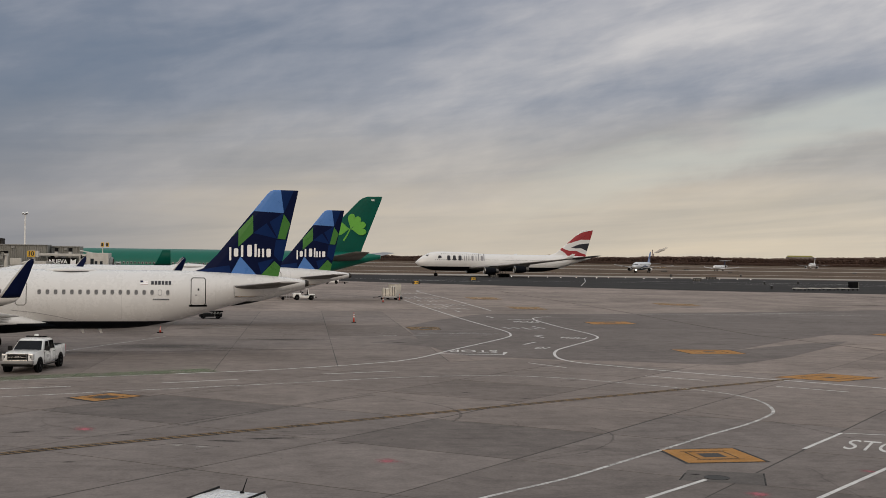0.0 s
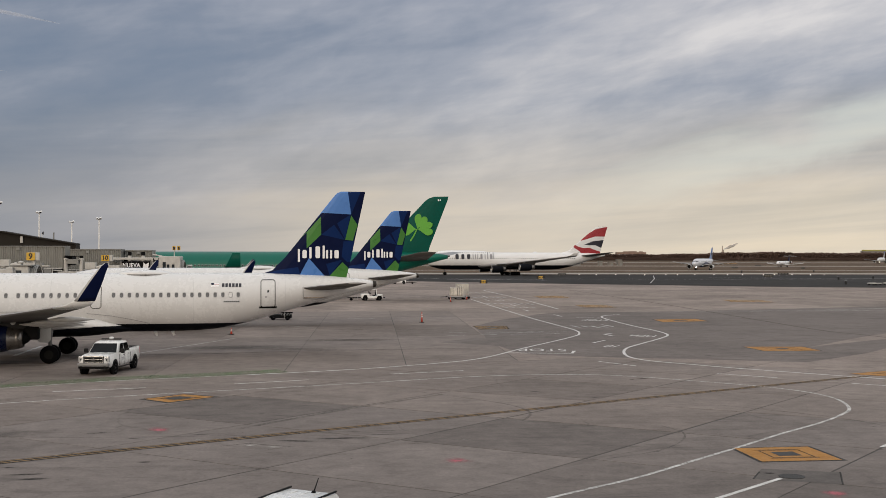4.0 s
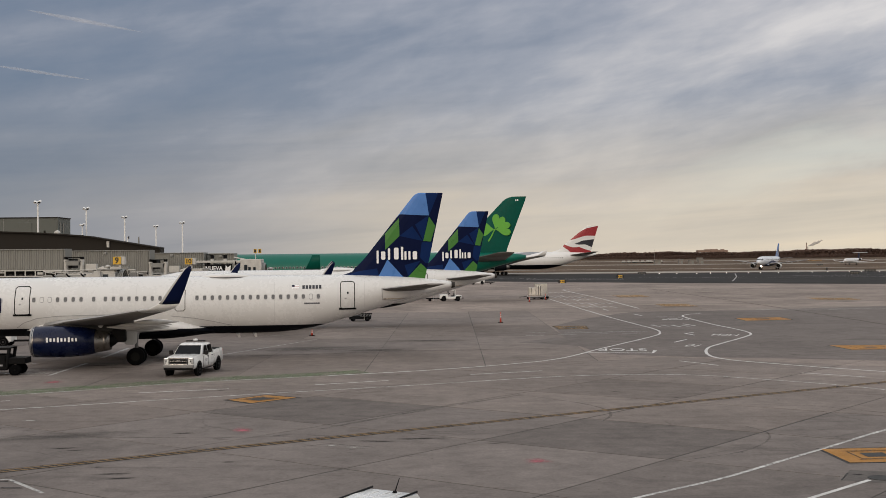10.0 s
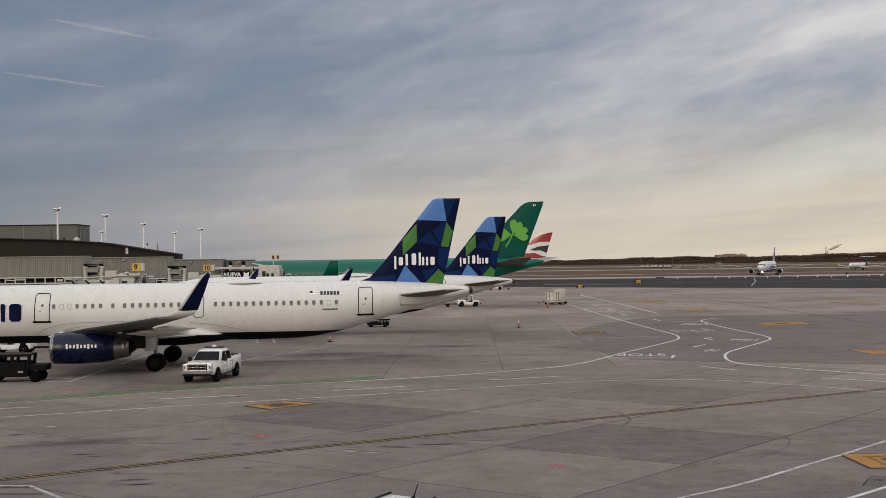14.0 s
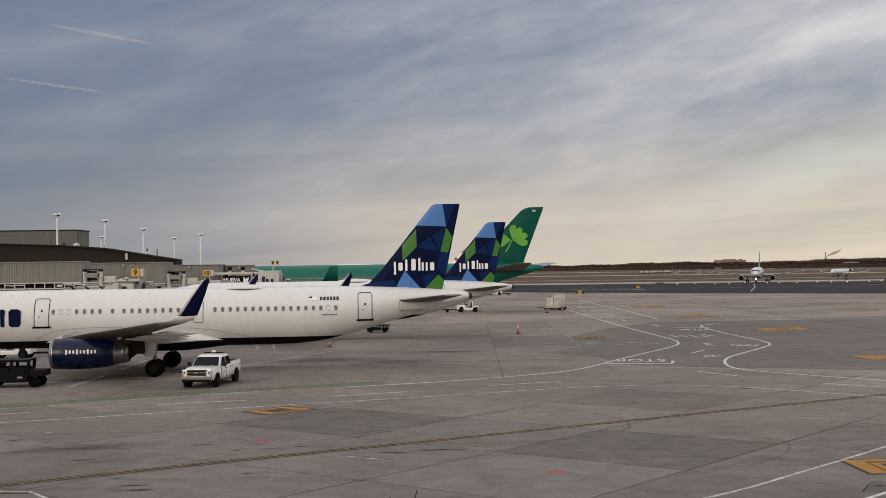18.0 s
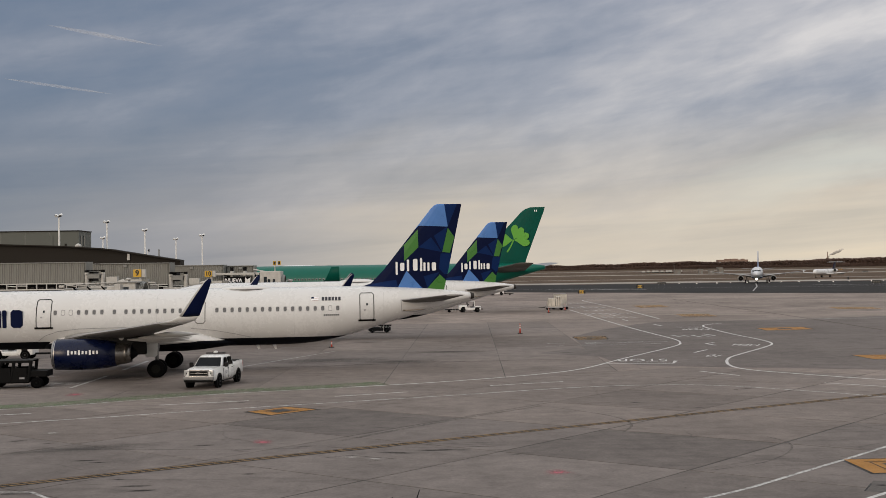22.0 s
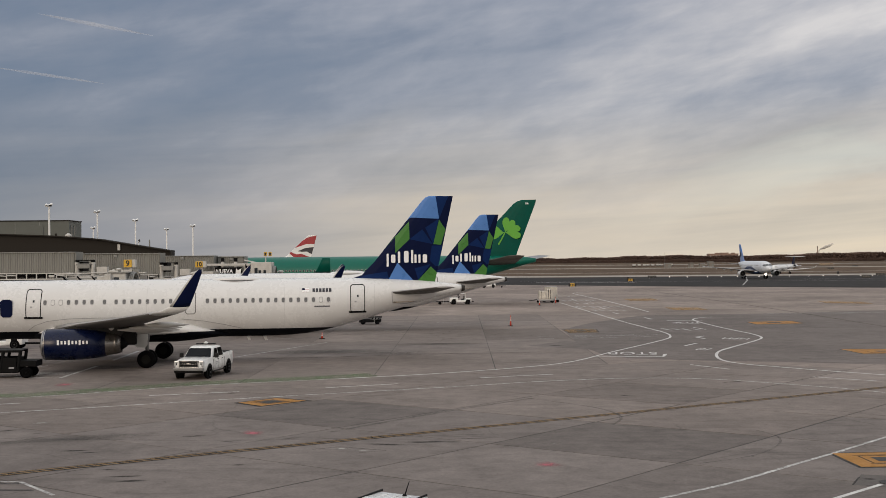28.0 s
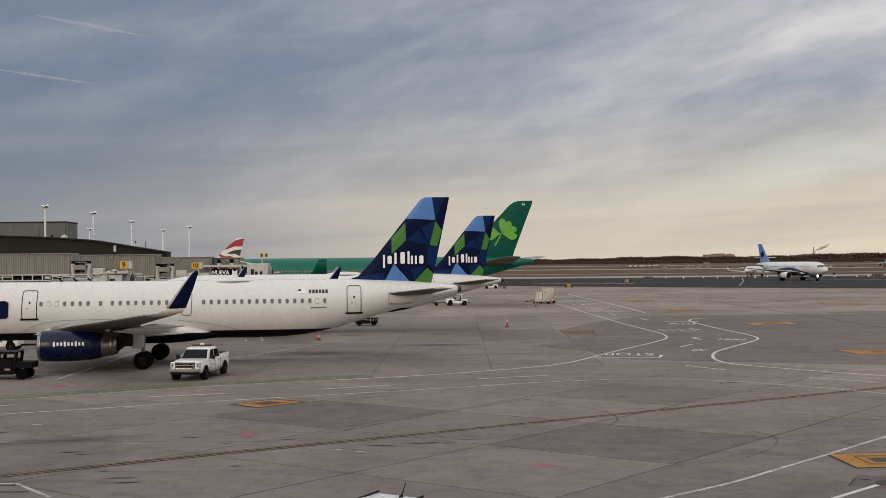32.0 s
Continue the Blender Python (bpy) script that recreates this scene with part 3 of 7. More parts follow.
NOSE = [(0.0, 3.25, 3.40, 0.06), (0.35, 2.85, 3.85, 0.52), (1.0, 2.5, 4.3, 0.92), (2.0, 2.15, 4.95, 1.38), (3.2, 1.92, 5.55, 1.72), (4.8, 1.84, 5.86, 1.92), (6.5, 1.83, 5.96, 1.975)]
TAIL = [(-14.0, 1.83, 5.97, 1.975), (-11.5, 1.98, 5.97, 1.93), (-9.0, 2.48, 5.96, 1.74), (-6.5, 3.2, 5.9, 1.38), (-4.0, 3.92, 5.78, 0.98), (-2.0, 4.5, 5.6, 0.64), (-0.5, 4.85, 5.42, 0.34), (-0.05, 4.95, 5.32, 0.2)]


def narrow_body(length):
    return smooth_stations(NOSE + [(11.0, 1.83, 5.97, 1.975)] + [(length + a, b, c, d) for a, b, c, d in TAIL])


M["winglet_edge"] = material("pale_grey_winglet_edge", (0.46, 0.455, 0.45), 0.35, vary=0.08)


def jet(name, m, label, length, cfg, group=""):
    """A twin-engined narrow-body airliner from tip to tail."""
    root = thing(name, m, label, "airliner", group)
    st = narrow_body(length)
    ds = cfg.get("wing_shift", 0.0)
    w_mat, belly = cfg["body"], cfg["belly"]
    cuts = [((0, 0, z), (0, 0, 1)) for z in cfg.get("belly_cut", [2.42])]
    part("fuselage", fuselage(st, cfg["paint"], (None, cuts)), [w_mat, belly] + cfg.get("extra", []), root, smooth=True)
    # wing box fairing under the cabin
    fair = smooth_stations([(13.0 + ds, 2.0, 2.3, 0.4), (15.0 + ds, 1.62, 3.0, 1.9), (18.0 + ds, 1.5, 3.3, 2.12), (22.0 + ds, 1.5, 3.2, 2.12), (23.4 + ds, 1.5, 3.42, 2.14), (24.6 + ds, 1.6, 3.12, 2.06), (25.8 + ds, 1.75, 2.62, 1.75), (27.2 + ds, 1.9, 2.2, 0.9)])
    part("wing_fairing", fuselage(fair, lambda s, l, z: 1 if z < 2.3 else 0, (None, [((0, 0, 2.3), (0, 0, 1))])), [w_mat, belly], root, smooth=True)
    tips = cfg.get("tip", w_mat)
    for side in (1, -1):
        wing = wing_mesh([(1.5, 15.0 + ds, 6.9, 2.55, 0.95, 0), (6.4, 17.8 + ds, 4.35, 3.13, 0.42, 3), (11.5, 20.9 + ds, 2.95, 3.65, 0.28, 4), (16.4, 24.1 + ds, 1.70, 4.22, 0.2, 6)])
        wing.normal_update()
        # downward faces take the darker grey: shade painted by facing
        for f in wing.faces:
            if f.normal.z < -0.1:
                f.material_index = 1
        part("wing", wing if side == 1 else mirrored(wing), [cfg.get("wing_mat", M["alu"]), M["wing_under"]], root, "pale grey swept wing with its underside painted in shade", smooth=True)
        bend = wing_mesh([(16.4, 24.1 + ds, 1.70, 4.22, 0.2, 6), (17.0, 24.85 + ds, 1.42, 4.38, 0.16, 30), (17.32, 25.42 + ds, 1.14, 4.66, 0.13, 55)])
        if not cfg.get("sharklet", True):
            bend = wing_mesh([(16.4, 24.1 + ds, 1.70, 4.22, 0.2, 6), (17.0, 24.5 + ds, 1.45, 4.3, 0.12, 8)])
        part("wingtip", bend if side == 1 else mirrored(bend), w_mat, root, "white curved wing tip", True)
        tip = wing_mesh([(17.32, 25.42 + ds, 1.14, 4.66, 0.13, 55), (17.45, 25.60 + ds, 1.07, 4.9, 0.12, 64), (17.72, 26.27 + ds, 0.77, 5.8, 0.09, 74), (17.90, 26.90 + ds, 0.42, 6.6, 0.05, 76), (17.93, 27.14 + ds, 0.18, 6.78, 0.03, 76)])
        if cfg.get("sharklet", True):
            tip.faces.ensure_lookup_table()
            for f in tip.faces:
                if f.index < 64 and f.index % 16 in (0, 1, 14, 15):
                    f.material_index = 1
            part("winglet", tip if side == 1 else mirrored(tip), [tips, M["winglet_edge"]], root, "upturned winglet with a white leading edge", smooth=True)
            for kf in (0.12, 0.62, 0.76):
                lines = [(l, s0 + ch * kf, zz + 0.012 + 1.3 * th * (math.sqrt(kf) * (1 - kf) + 0.06 * kf * (1 - kf))) for l, s0, ch, zz, th in ((2.2, 15.4 + ds, 6.6, 2.62, 0.9), (6.4, 17.8 + ds, 4.35, 3.13, 0.42), (11.5, 20.9 + ds, 2.95, 3.65, 0.28), (16.2, 24.0 + ds, 1.75, 4.2, 0.2))]
                seam = finish(loft([[(s0 - 0.035, -l * side, zz - 0.03), (s0 + 0.035, -l * side, zz - 0.03), (s0 + 0.035, -l * side, zz + 0.004), (s0 - 0.035, -l * side, zz + 0.004)] for l, s0, zz in lines]))
                part("wing_seam", seam, M["frame_grey"] if kf < 0.5 else M["ink"], root)
        for l, s0, ln, z in ((3.4, 19.2, 5.0, 2.35), (5.6, 19.6, 4.4, 2.6), (7.8, 20.7, 3.7, 2.82), (10.0, 21.8, 3.1, 3.06), (12.4, 23.2, 2.5, 3.36)):
            part("flap_fairing", lathe([(0, 0.03), (ln * 0.25, 0.15), (ln * 0.55, 0.19), (ln * 0.85, 0.10), (ln * 1.08, 0.02)], 14, "x", (s0 + ds, -l * side, z)), M["fairing_grey"], root, smooth=True)
        engine(root, 15.55 + ds, 5.75 * side, 1.80, 1.05, 5.1, cfg["cowl"], 3.1)
        # black block filling the dark place between engine and wing
        part("engine_bay", box((1.9, 0.5, 1.2), (20.6 + ds, -5.6 * side, 2.30), bevel=0.12), M["black"], root, "black block behind the engine")
        part("pylon_disc", lathe([(-0.03, 0.17), (0.03, 0.17)], 16, "y", (19.95 + ds, -5.95 * side, 2.86)), M["shaded_panel"], root, "pale round cover on the pylon")
        part("gear_door", prism([(20.7 + ds, 3.0), (22.05 + ds, 3.0), (22.0 + ds, 1.55), (21.85 + ds, 1.38), (21.25 + ds, 1.42), (20.95 + ds, 1.9)], 0.06), M["shaded_panel"], root, "pale landing gear door", loc=(0, -4.15 * side, 0))
        gear(root, 21.94 + ds, 3.8 * side, 2.5, 0.60, [(0, -0.45), (0, 0.45)], 0.42)
        ob = length - 44.4
        stab = wing_mesh([(0.5, 38.7 + ob, 3.5, 4.82, 0.30, 0), (6.2, 41.85 + ob, 1.35, 5.34, 0.11, 5)])
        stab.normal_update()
        # tailplane underside likewise painted darker for shade
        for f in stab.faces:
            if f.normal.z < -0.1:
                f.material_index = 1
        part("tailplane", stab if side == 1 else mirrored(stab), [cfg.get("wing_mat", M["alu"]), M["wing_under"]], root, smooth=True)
    gear(root, 5.07, 0, 2.3, 0.38, [(0, -0.25), (0, 0.25)], 0.22)
    ob = length - 44.4
    shift = lambda poly: [(a + ob, b) for a, b in poly]
    levels = [(5.55, 35.4, 42.25, 0.50), (5.88, 36.1, 42.32, 0.48), (6.15, 36.9, 42.38, 0.46), (7.16, 37.87, 42.62, 0.42), (11.55, 41.35, 43.56, 0.26), (11.80, 41.6, 43.61, 0.24), (11.9, 41.85, 43.62, 0.12)]
    part("fin", fin_mesh([(z, a + ob, b + ob, t) for z, a, b, t in levels], [(shift(p), k) for p, k in cfg["patches"]]), cfg["fin_mats"], root)
    # cockpit windows
    for side in (1, -1):
        for k, (s0, s1, z0, z1) in enumerate(((1.55, 2.05, 4.15, 4.62), (2.1, 2.6, 4.25, 4.85), (2.65, 3.1, 4.4, 5.0))):
            bm = bmesh.new()
            rows = []
            for z in (z0, (z0 + z1) / 2, z1):
                rows.append([(s, -side * (side_at(st, s, z) + 0.012), z) for s in (s0 + (z - z0) * 0.35, s1 + (z - z0) * 0.35)])
            vs = [[bm.verts.new(p) for p in r] for r in rows]
            for a, b in zip(vs, vs[1:]):
                bm.faces.new((a[0], a[1], b[1], b[0]))
            part("cockpit_window", finish(bm), M["glass"], root)
    return root, st


JB_PATCHES = [
    ([(40.16, 12.16), (42.48, 12.16), (42.6, 10.29), (42.55, 10.23), (40.44, 10.33), (39.87, 9.75)], 2),
    ([(42.34, 11.9), (43.4, 12.16), (42.59, 10.23)], 1),
    ([(40.44, 10.33), (42.55, 10.23), (41.56, 9.57)], 0),
    ([(42.55, 10.23), (41.56, 9.57), (42.15, 8.37)], 1),
    ([(40.4, 8.74), (41.34, 9.46), (42.11, 8.37)], 1),
    ([(39.35, 8.94), (38.6, 8.08), (40.37, 10.05), (40.4, 8.74), (39.34, 7.73)], 3),
    ([(42.59, 10.16), (43.07, 9.45), (42.89, 8.89), (42.72, 8.31), (42.15, 8.37)], 3),
    ([(42.04, 8.27), (42.89, 8.26), (42.66, 6.79), (42.31, 6.73), (41.89, 7.15)], 1),
    ([(39.34, 7.73), (40.4, 8.74), (40.91, 7.93), (40.13, 7.1)], 0),
    ([(39.5, 7.03), (40.71, 5.67), (40.71, 5.35), (38.72, 5.37), (38.83, 5.78)], 2),
    ([(40.76, 6.6), (41.93, 6.91), (41.03, 5.76)], 1),
    ([(41.96, 6.73), (42.33, 6.38), (42.65, 5.95), (42.51, 5.33), (40.68, 5.35), (41.0, 5.72)], 3),
    ([(35.94, 5.72), (37.33, 6.18), (38.73, 6.38), (38.89, 5.78), (38.79, 5.37), (35.94, 5.4)], 1),
]


def plain_shape(w, h, depth):
    """A rounded block."""
    e = min(w, h) * 0.2
    def ring(k):
        hw, hh = w / 2 - k, h / 2 - k
        ee = max(0.02, e - k)
        return [(-hw + ee, -hh), (hw - ee, -hh), (hw, -hh + ee), (hw, hh - ee), (hw - ee, hh), (-hw + ee, hh), (-hw, hh - ee), (-hw, -hh + ee)]
    return prism(ring(0), depth)


# plain shapes of the tail emblem: start, width, top, depth below the base line, block or thin bar
MARK = [(0.06, 0.17, 0.80, 0.30, False), (0.33, 0.58, 0.74, 0.0, True), (1.02, 0.19, 0.98, 0.0, False), (1.42, 0.62, 1.06, 0.0, True), (2.14, 0.18, 1.10, 0.0, False), (2.43, 0.17, 0.72, 0.0, False), (2.77, 0.17, 0.72, 0.0, False), (3.03, 0.58, 0.74, 0.0, True)]


def emblem(parent, origin, height, depth):
    """The tail emblem as plain white blocks and bars."""
    for a, w, up, down, is_block in MARK:
        h = (up + down) * height
        shape = plain_shape(w * height * (0.62 if is_block else 1.0), h * (0.94 if is_block else 1.0), depth)
        part("emblem_shape", shape, M["letter"], parent, "plain white shape of the tail emblem", loc=(origin[0] + (a + w / 2) * height, 0, origin[1] + (up - down) / 2 * height))


def blue_tail_jet(m, label, windows, cut=0.0):
    """A blue-tailed narrow-body; cut: metres by which the cabin is shorter."""
    cfg = dict(body=M["white"], belly=M["belly"], paint=lambda s, l, z: 1 if z < 2.42 and s < 35.6 - cut else 0, wing_shift=-cut, cowl=M["cowl_navy"], tip=M["navy"], wing_mat=M["alu"],
               patches=JB_PATCHES, fin_mats=[M["navy"], M["navy_mid"], M["blue"], M["fin_green"]])
    root, st = jet("airliner", m, label, 44.22 - cut, cfg, "airliners parked at the gates")
    emblem(root, (38.48 - cut, 7.0), 0.86, 0.56)
    dome = lathe([(0, 0.03), (0.35, 0.13), (0.95, 0.21), (2.0, 0.26), (3.05, 0.21), (3.65, 0.13), (4.0, 0.03)], 24, "x", (0, 0, 0))
    bmesh.ops.scale(dome, vec=(1, 3.2, 1.15), verts=dome.verts)
    dome = part("radome", dome, M["white"], root, "white antenna dome on the roof", True, (25.75 - cut, 0, 5.90))
    rim = lathe([(-0.05, 0.02), (0.33, 0.14), (0.95, 0.225), (2.0, 0.275), (3.05, 0.225), (3.67, 0.14), (4.05, 0.02)], 24, "x", (0, 0, 0))
    bmesh.ops.scale(rim, vec=(1, 3.28, 0.2), verts=rim.verts)
    part("radome_seal", rim, M["ink"], dome, "dark rim round the dome", True, (0, 0, -0.06))
    for side in (1, -1):
        part("tail_panel", ribbon(st, [(38.95 - cut, 4.52), (39.8 - cut, 4.54), (40.6 - cut, 4.58)], 0.78, 0.03, side), M["warm_panel"], root, "polished metal panel at the tailplane root, warm reflection painted in")
        part("panel_edge", ribbon(st, [(38.9 - cut, 4.1), (38.85 - cut, 4.95), (40.65 - cut, 5.0)], 0.045, 0.034, side), M["frame_grey"], root)
        part("panel_edge", ribbon(st, [(38.9 - cut, 4.12), (39.9 - cut, 4.06), (40.7 - cut, 4.22)], 0.045, 0.034, side), M["frame_grey"], root)
    for side in (1, -1):
        for path in ([(13.4, 2.5), (13.9, 2.85), (14.8, 3.15), (16.2, 3.3), (18.6, 3.34), (20.0, 3.34)], [(24.0, 3.2), (25.6, 3.02), (27.0, 2.75), (28.2, 2.46)]):
            part("fairing_seam", ribbon(st, [(a - cut, b) for a, b in path], 0.04, 0.012, side), M["frame_grey"], root, "thin grey seam round the wing root")
        for s in (10.6, 21.6, 31.2, 37.6 - cut):
            part("skin_seam", ribbon(st, [(s, 2.6), (s, 3.6), (s, 4.6), (s, 5.5)], 0.022, 0.004, side), M["pale_frame"], root)
    for a, z in ((28.3 - cut, 1.86), (29.5 - cut, 1.86)):
        part("drain_mast", prism([(a, z + 0.05), (a + 0.28, z + 0.05), (a + 0.36, z - 0.34), (a + 0.22, z - 0.36)], 0.06), M["white"], root, "small white drain mast")
    part("tail_exhaust", lathe([(0.0, 0.27), (0.25, 0.2), (0.22, 0.15)], 18, "x", (44.02 - cut, 0, 5.13)), M["dark_steel"], root)
    for side in (1, -1):
        for k, (s0, s1, z0, z1) in enumerate(((5.2, 6.05, 3.4, 5.4), (13.36, 14.36, 3.4, 5.38), (24.28, 24.97, 3.55, 5.1), (35.88, 36.88, 3.52, 5.48))):
            if cut and k in (1, 2):
                continue
            if k == 3:
                s0, s1 = s0 - cut, s1 - cut
            e = 0.12
            loop = [(s0 + e, z0), (s1 - e, z0), (s1, z0 + e), (s1, z1 - e), (s1 - e, z1), (s0 + e, z1), (s0, z1 - e), (s0, z0 + e), (s0 + e, z0)]
            door = part("door", ribbon(st, loop, 0.055, 0.012, side), M["black"] if k in (1, 3) else M["gear_metal"], root, "cabin door outlined by its dark seal")
            if k in (1, 3):
                part("door_sill", ribbon(st, [(s0 - 0.12, z0), (s1 + 0.12, z0)], 0.13, 0.05, side), M["black"], door)
                part("door_window", ribbon(st, [(s0 + 0.45, z0 + 1.15), (s0 + 0.57, z0 + 1.15)], 0.16, 0.014, side), M["glass"], door)
                part("door_handle", ribbon(st, [(s0 + 0.28, z0 + 0.75), (s0 + 0.42, z0 + 0.75)], 0.1, 0.014, side), M["frame_grey"], door)
    if windows:
        clear = window_mesh(0.23, 0.34, M["pale_frame"], M["cabin_glass"])
        shut = window_mesh(0.23, 0.34, M["frame_grey"], M["white"])
        spots = [7.0 + 0.533 * i for i in range(11)] + [14.65 + 0.533 * i for i in range(7)] + [18.7, 19.5] + [20.05 + 0.533 * i for i in range(8)] + [25.8 + 0.531 * i for i in range(17)]
        for i, s in enumerate(spots):
            for side in (1, -1):
                me = shut if i in (12, 13, 43) else clear
                part("window", me, None, root, loc=Matrix.Translation((s, -side * side_at(st, s, 4.45), 4.45)) @ Matrix.Rotation(0 if side == 1 else math.pi, 4, "Z") @ Matrix.Rotation(radians(-12), 4, "X"))
        # flag, registration and maker's mark as plain bars
        def plate(nm, s, z, w, h, mat, lab=""):
            part(nm, box((w, 0.02, h), bevel=0.004, turn=Matrix.Rotation(radians(-36 if z > 4.9 else 0), 4, "X")), mat, root, lab, loc=(s, -side_at(st, s, z) - 0.005, z))
        plate("flag", 32.68, 5.13, 0.52, 0.3, M["letter"], "small striped flag")
        plate("flag_corner", 32.52, 5.2, 0.2, 0.16, M["navy"])
        for i in range(4):
            plate("flag_stripe", 32.72, 5.01 + 0.075 * i, 0.44, 0.03, M["red"])
        for i in range(6):
            plate("registration_bar", 33.25 + i * 0.235, 5.12, 0.17, 0.3, M["ink"], "dark bar of the registration")
        for i in range(8):
            plate("maker_bar", 33.35 + i * 0.14, 3.97, 0.1, 0.1, M["ink"])
        for a, w in ((6.6, 0.8), (8.2, 0.30), (10.28, 0.28), (10.85, 0.28), (11.22, 0.28), (12.05, 0.82)):
            lean = Matrix.Translation((a, -side_at(st, a, 4.1) - 0.03, 4.08)) @ Matrix.Rotation(radians(3), 4, "X")
            part("emblem_shape", plain_shape(w, 1.24, 0.02), M["navy"], root, "plain navy block of the fuselage emblem", loc=lean)
        for i in range(9):
            part("engine_mark", box((0.13, 0.02, 0.22 if i not in (0, 3, 6) else 0.32), bevel=0.009), M["letter"], root, "white shape of the cowl lettering", loc=(16.68 + i * 0.232, -5.75 - 1.04, 1.98))
    return root


M["pale_blue"] = material("pale_blue_white_paint", (0.63, 0.65, 0.69), 0.3, vary=0.06, scale=0.3)


def far_jet(name, m, label, tail_mats, patches, stripe, group, skin="offwhite"):
    cfg = dict(body=M[skin], belly=stripe, cowl=M["offwhite"], wing_shift=-4.27, wing_mat=M["alu"], belly_cut=[], tip=M["offwhite"], sharklet=False,
               paint=lambda s, l, z: 1 if (8.0 < s < 26 and z < 2.5 + 1.7 * math.sin((s - 8) / 18 * math.pi) and z > 2.5 + 1.7 * math.sin((s - 8) / 18 * math.pi) - 0.9) else 0,
               patches=patches, fin_mats=tail_mats)
    root, st = jet(name, m, label, 37.5, cfg, group)
    # raked windscreen panes across the nose
    ss, lo, hi, hw = zip(*NOSE)
    skin_z = lambda s, l: (np.interp(s, ss, lo) + np.interp(s, ss, hi)) / 2 + (np.interp(s, ss, hi) - np.interp(s, ss, lo)) / 2 * math.sqrt(max(0.0, 1 - (l / np.interp(s, ss, hw)) ** 2)) + 0.05
    for l0, l1 in ((0.05, 0.52), (0.58, 1.0), (-0.52, -0.05), (-1.0, -0.58)):
        bm = bmesh.new()
        grid = [[bm.verts.new((s + 0.45 * abs(l), l, skin_z(s + 0.45 * abs(l), l))) for l in (l0, (l0 + l1) / 2, l1)] for s in (1.15, 1.5, 1.85)]
        for a, b in zip(grid, grid[1:]):
            for k in range(2):
                bm.faces.new((a[k], a[k + 1], b[k + 1], b[k]))
        part("windscreen", finish(bm), M["glass"], root, "dark windscreen pane")
    part("landing_light", lathe([(0, 0.30), (0.06, 0.34), (0.1, 0.2)], 14, "x", (4.8, 0, 1.55)), M["lamp"], root, "bright landing light")
    me = window_mesh(0.26, 0.36, M["frame_grey"], M["glass"])
    for i in range(38):
        if i in (9, 10, 21):
            continue
        for side in (1, -1):
            s = 6.8 + i * 0.6
            part("window", me, None, root, loc=Matrix.Translation((s, -side * side_at(st, s, 4.45), 4.45)) @ Matrix.Rotation(0 if side == 1 else math.pi, 4, "Z"))
    return root


blue_tail_jet(pose(-41.955, 80.538, 0, 0, 0, 4.76), "white airliner with mosaic blue and green tail parked at gate", True)
blue_tail_jet(pose(-36.62 + 6.65 * math.cos(radians(4.76)), 115.93 + 6.65 * math.sin(radians(4.76)), 0, 0, 0, 4.76), "shorter white airliner with mosaic tail at the next stand", False, 6.65)


M["stab_grey"] = material("dark_grey_tailplane", (0.085, 0.08, 0.075), 0.5, vary=0.2, spec=0.25)


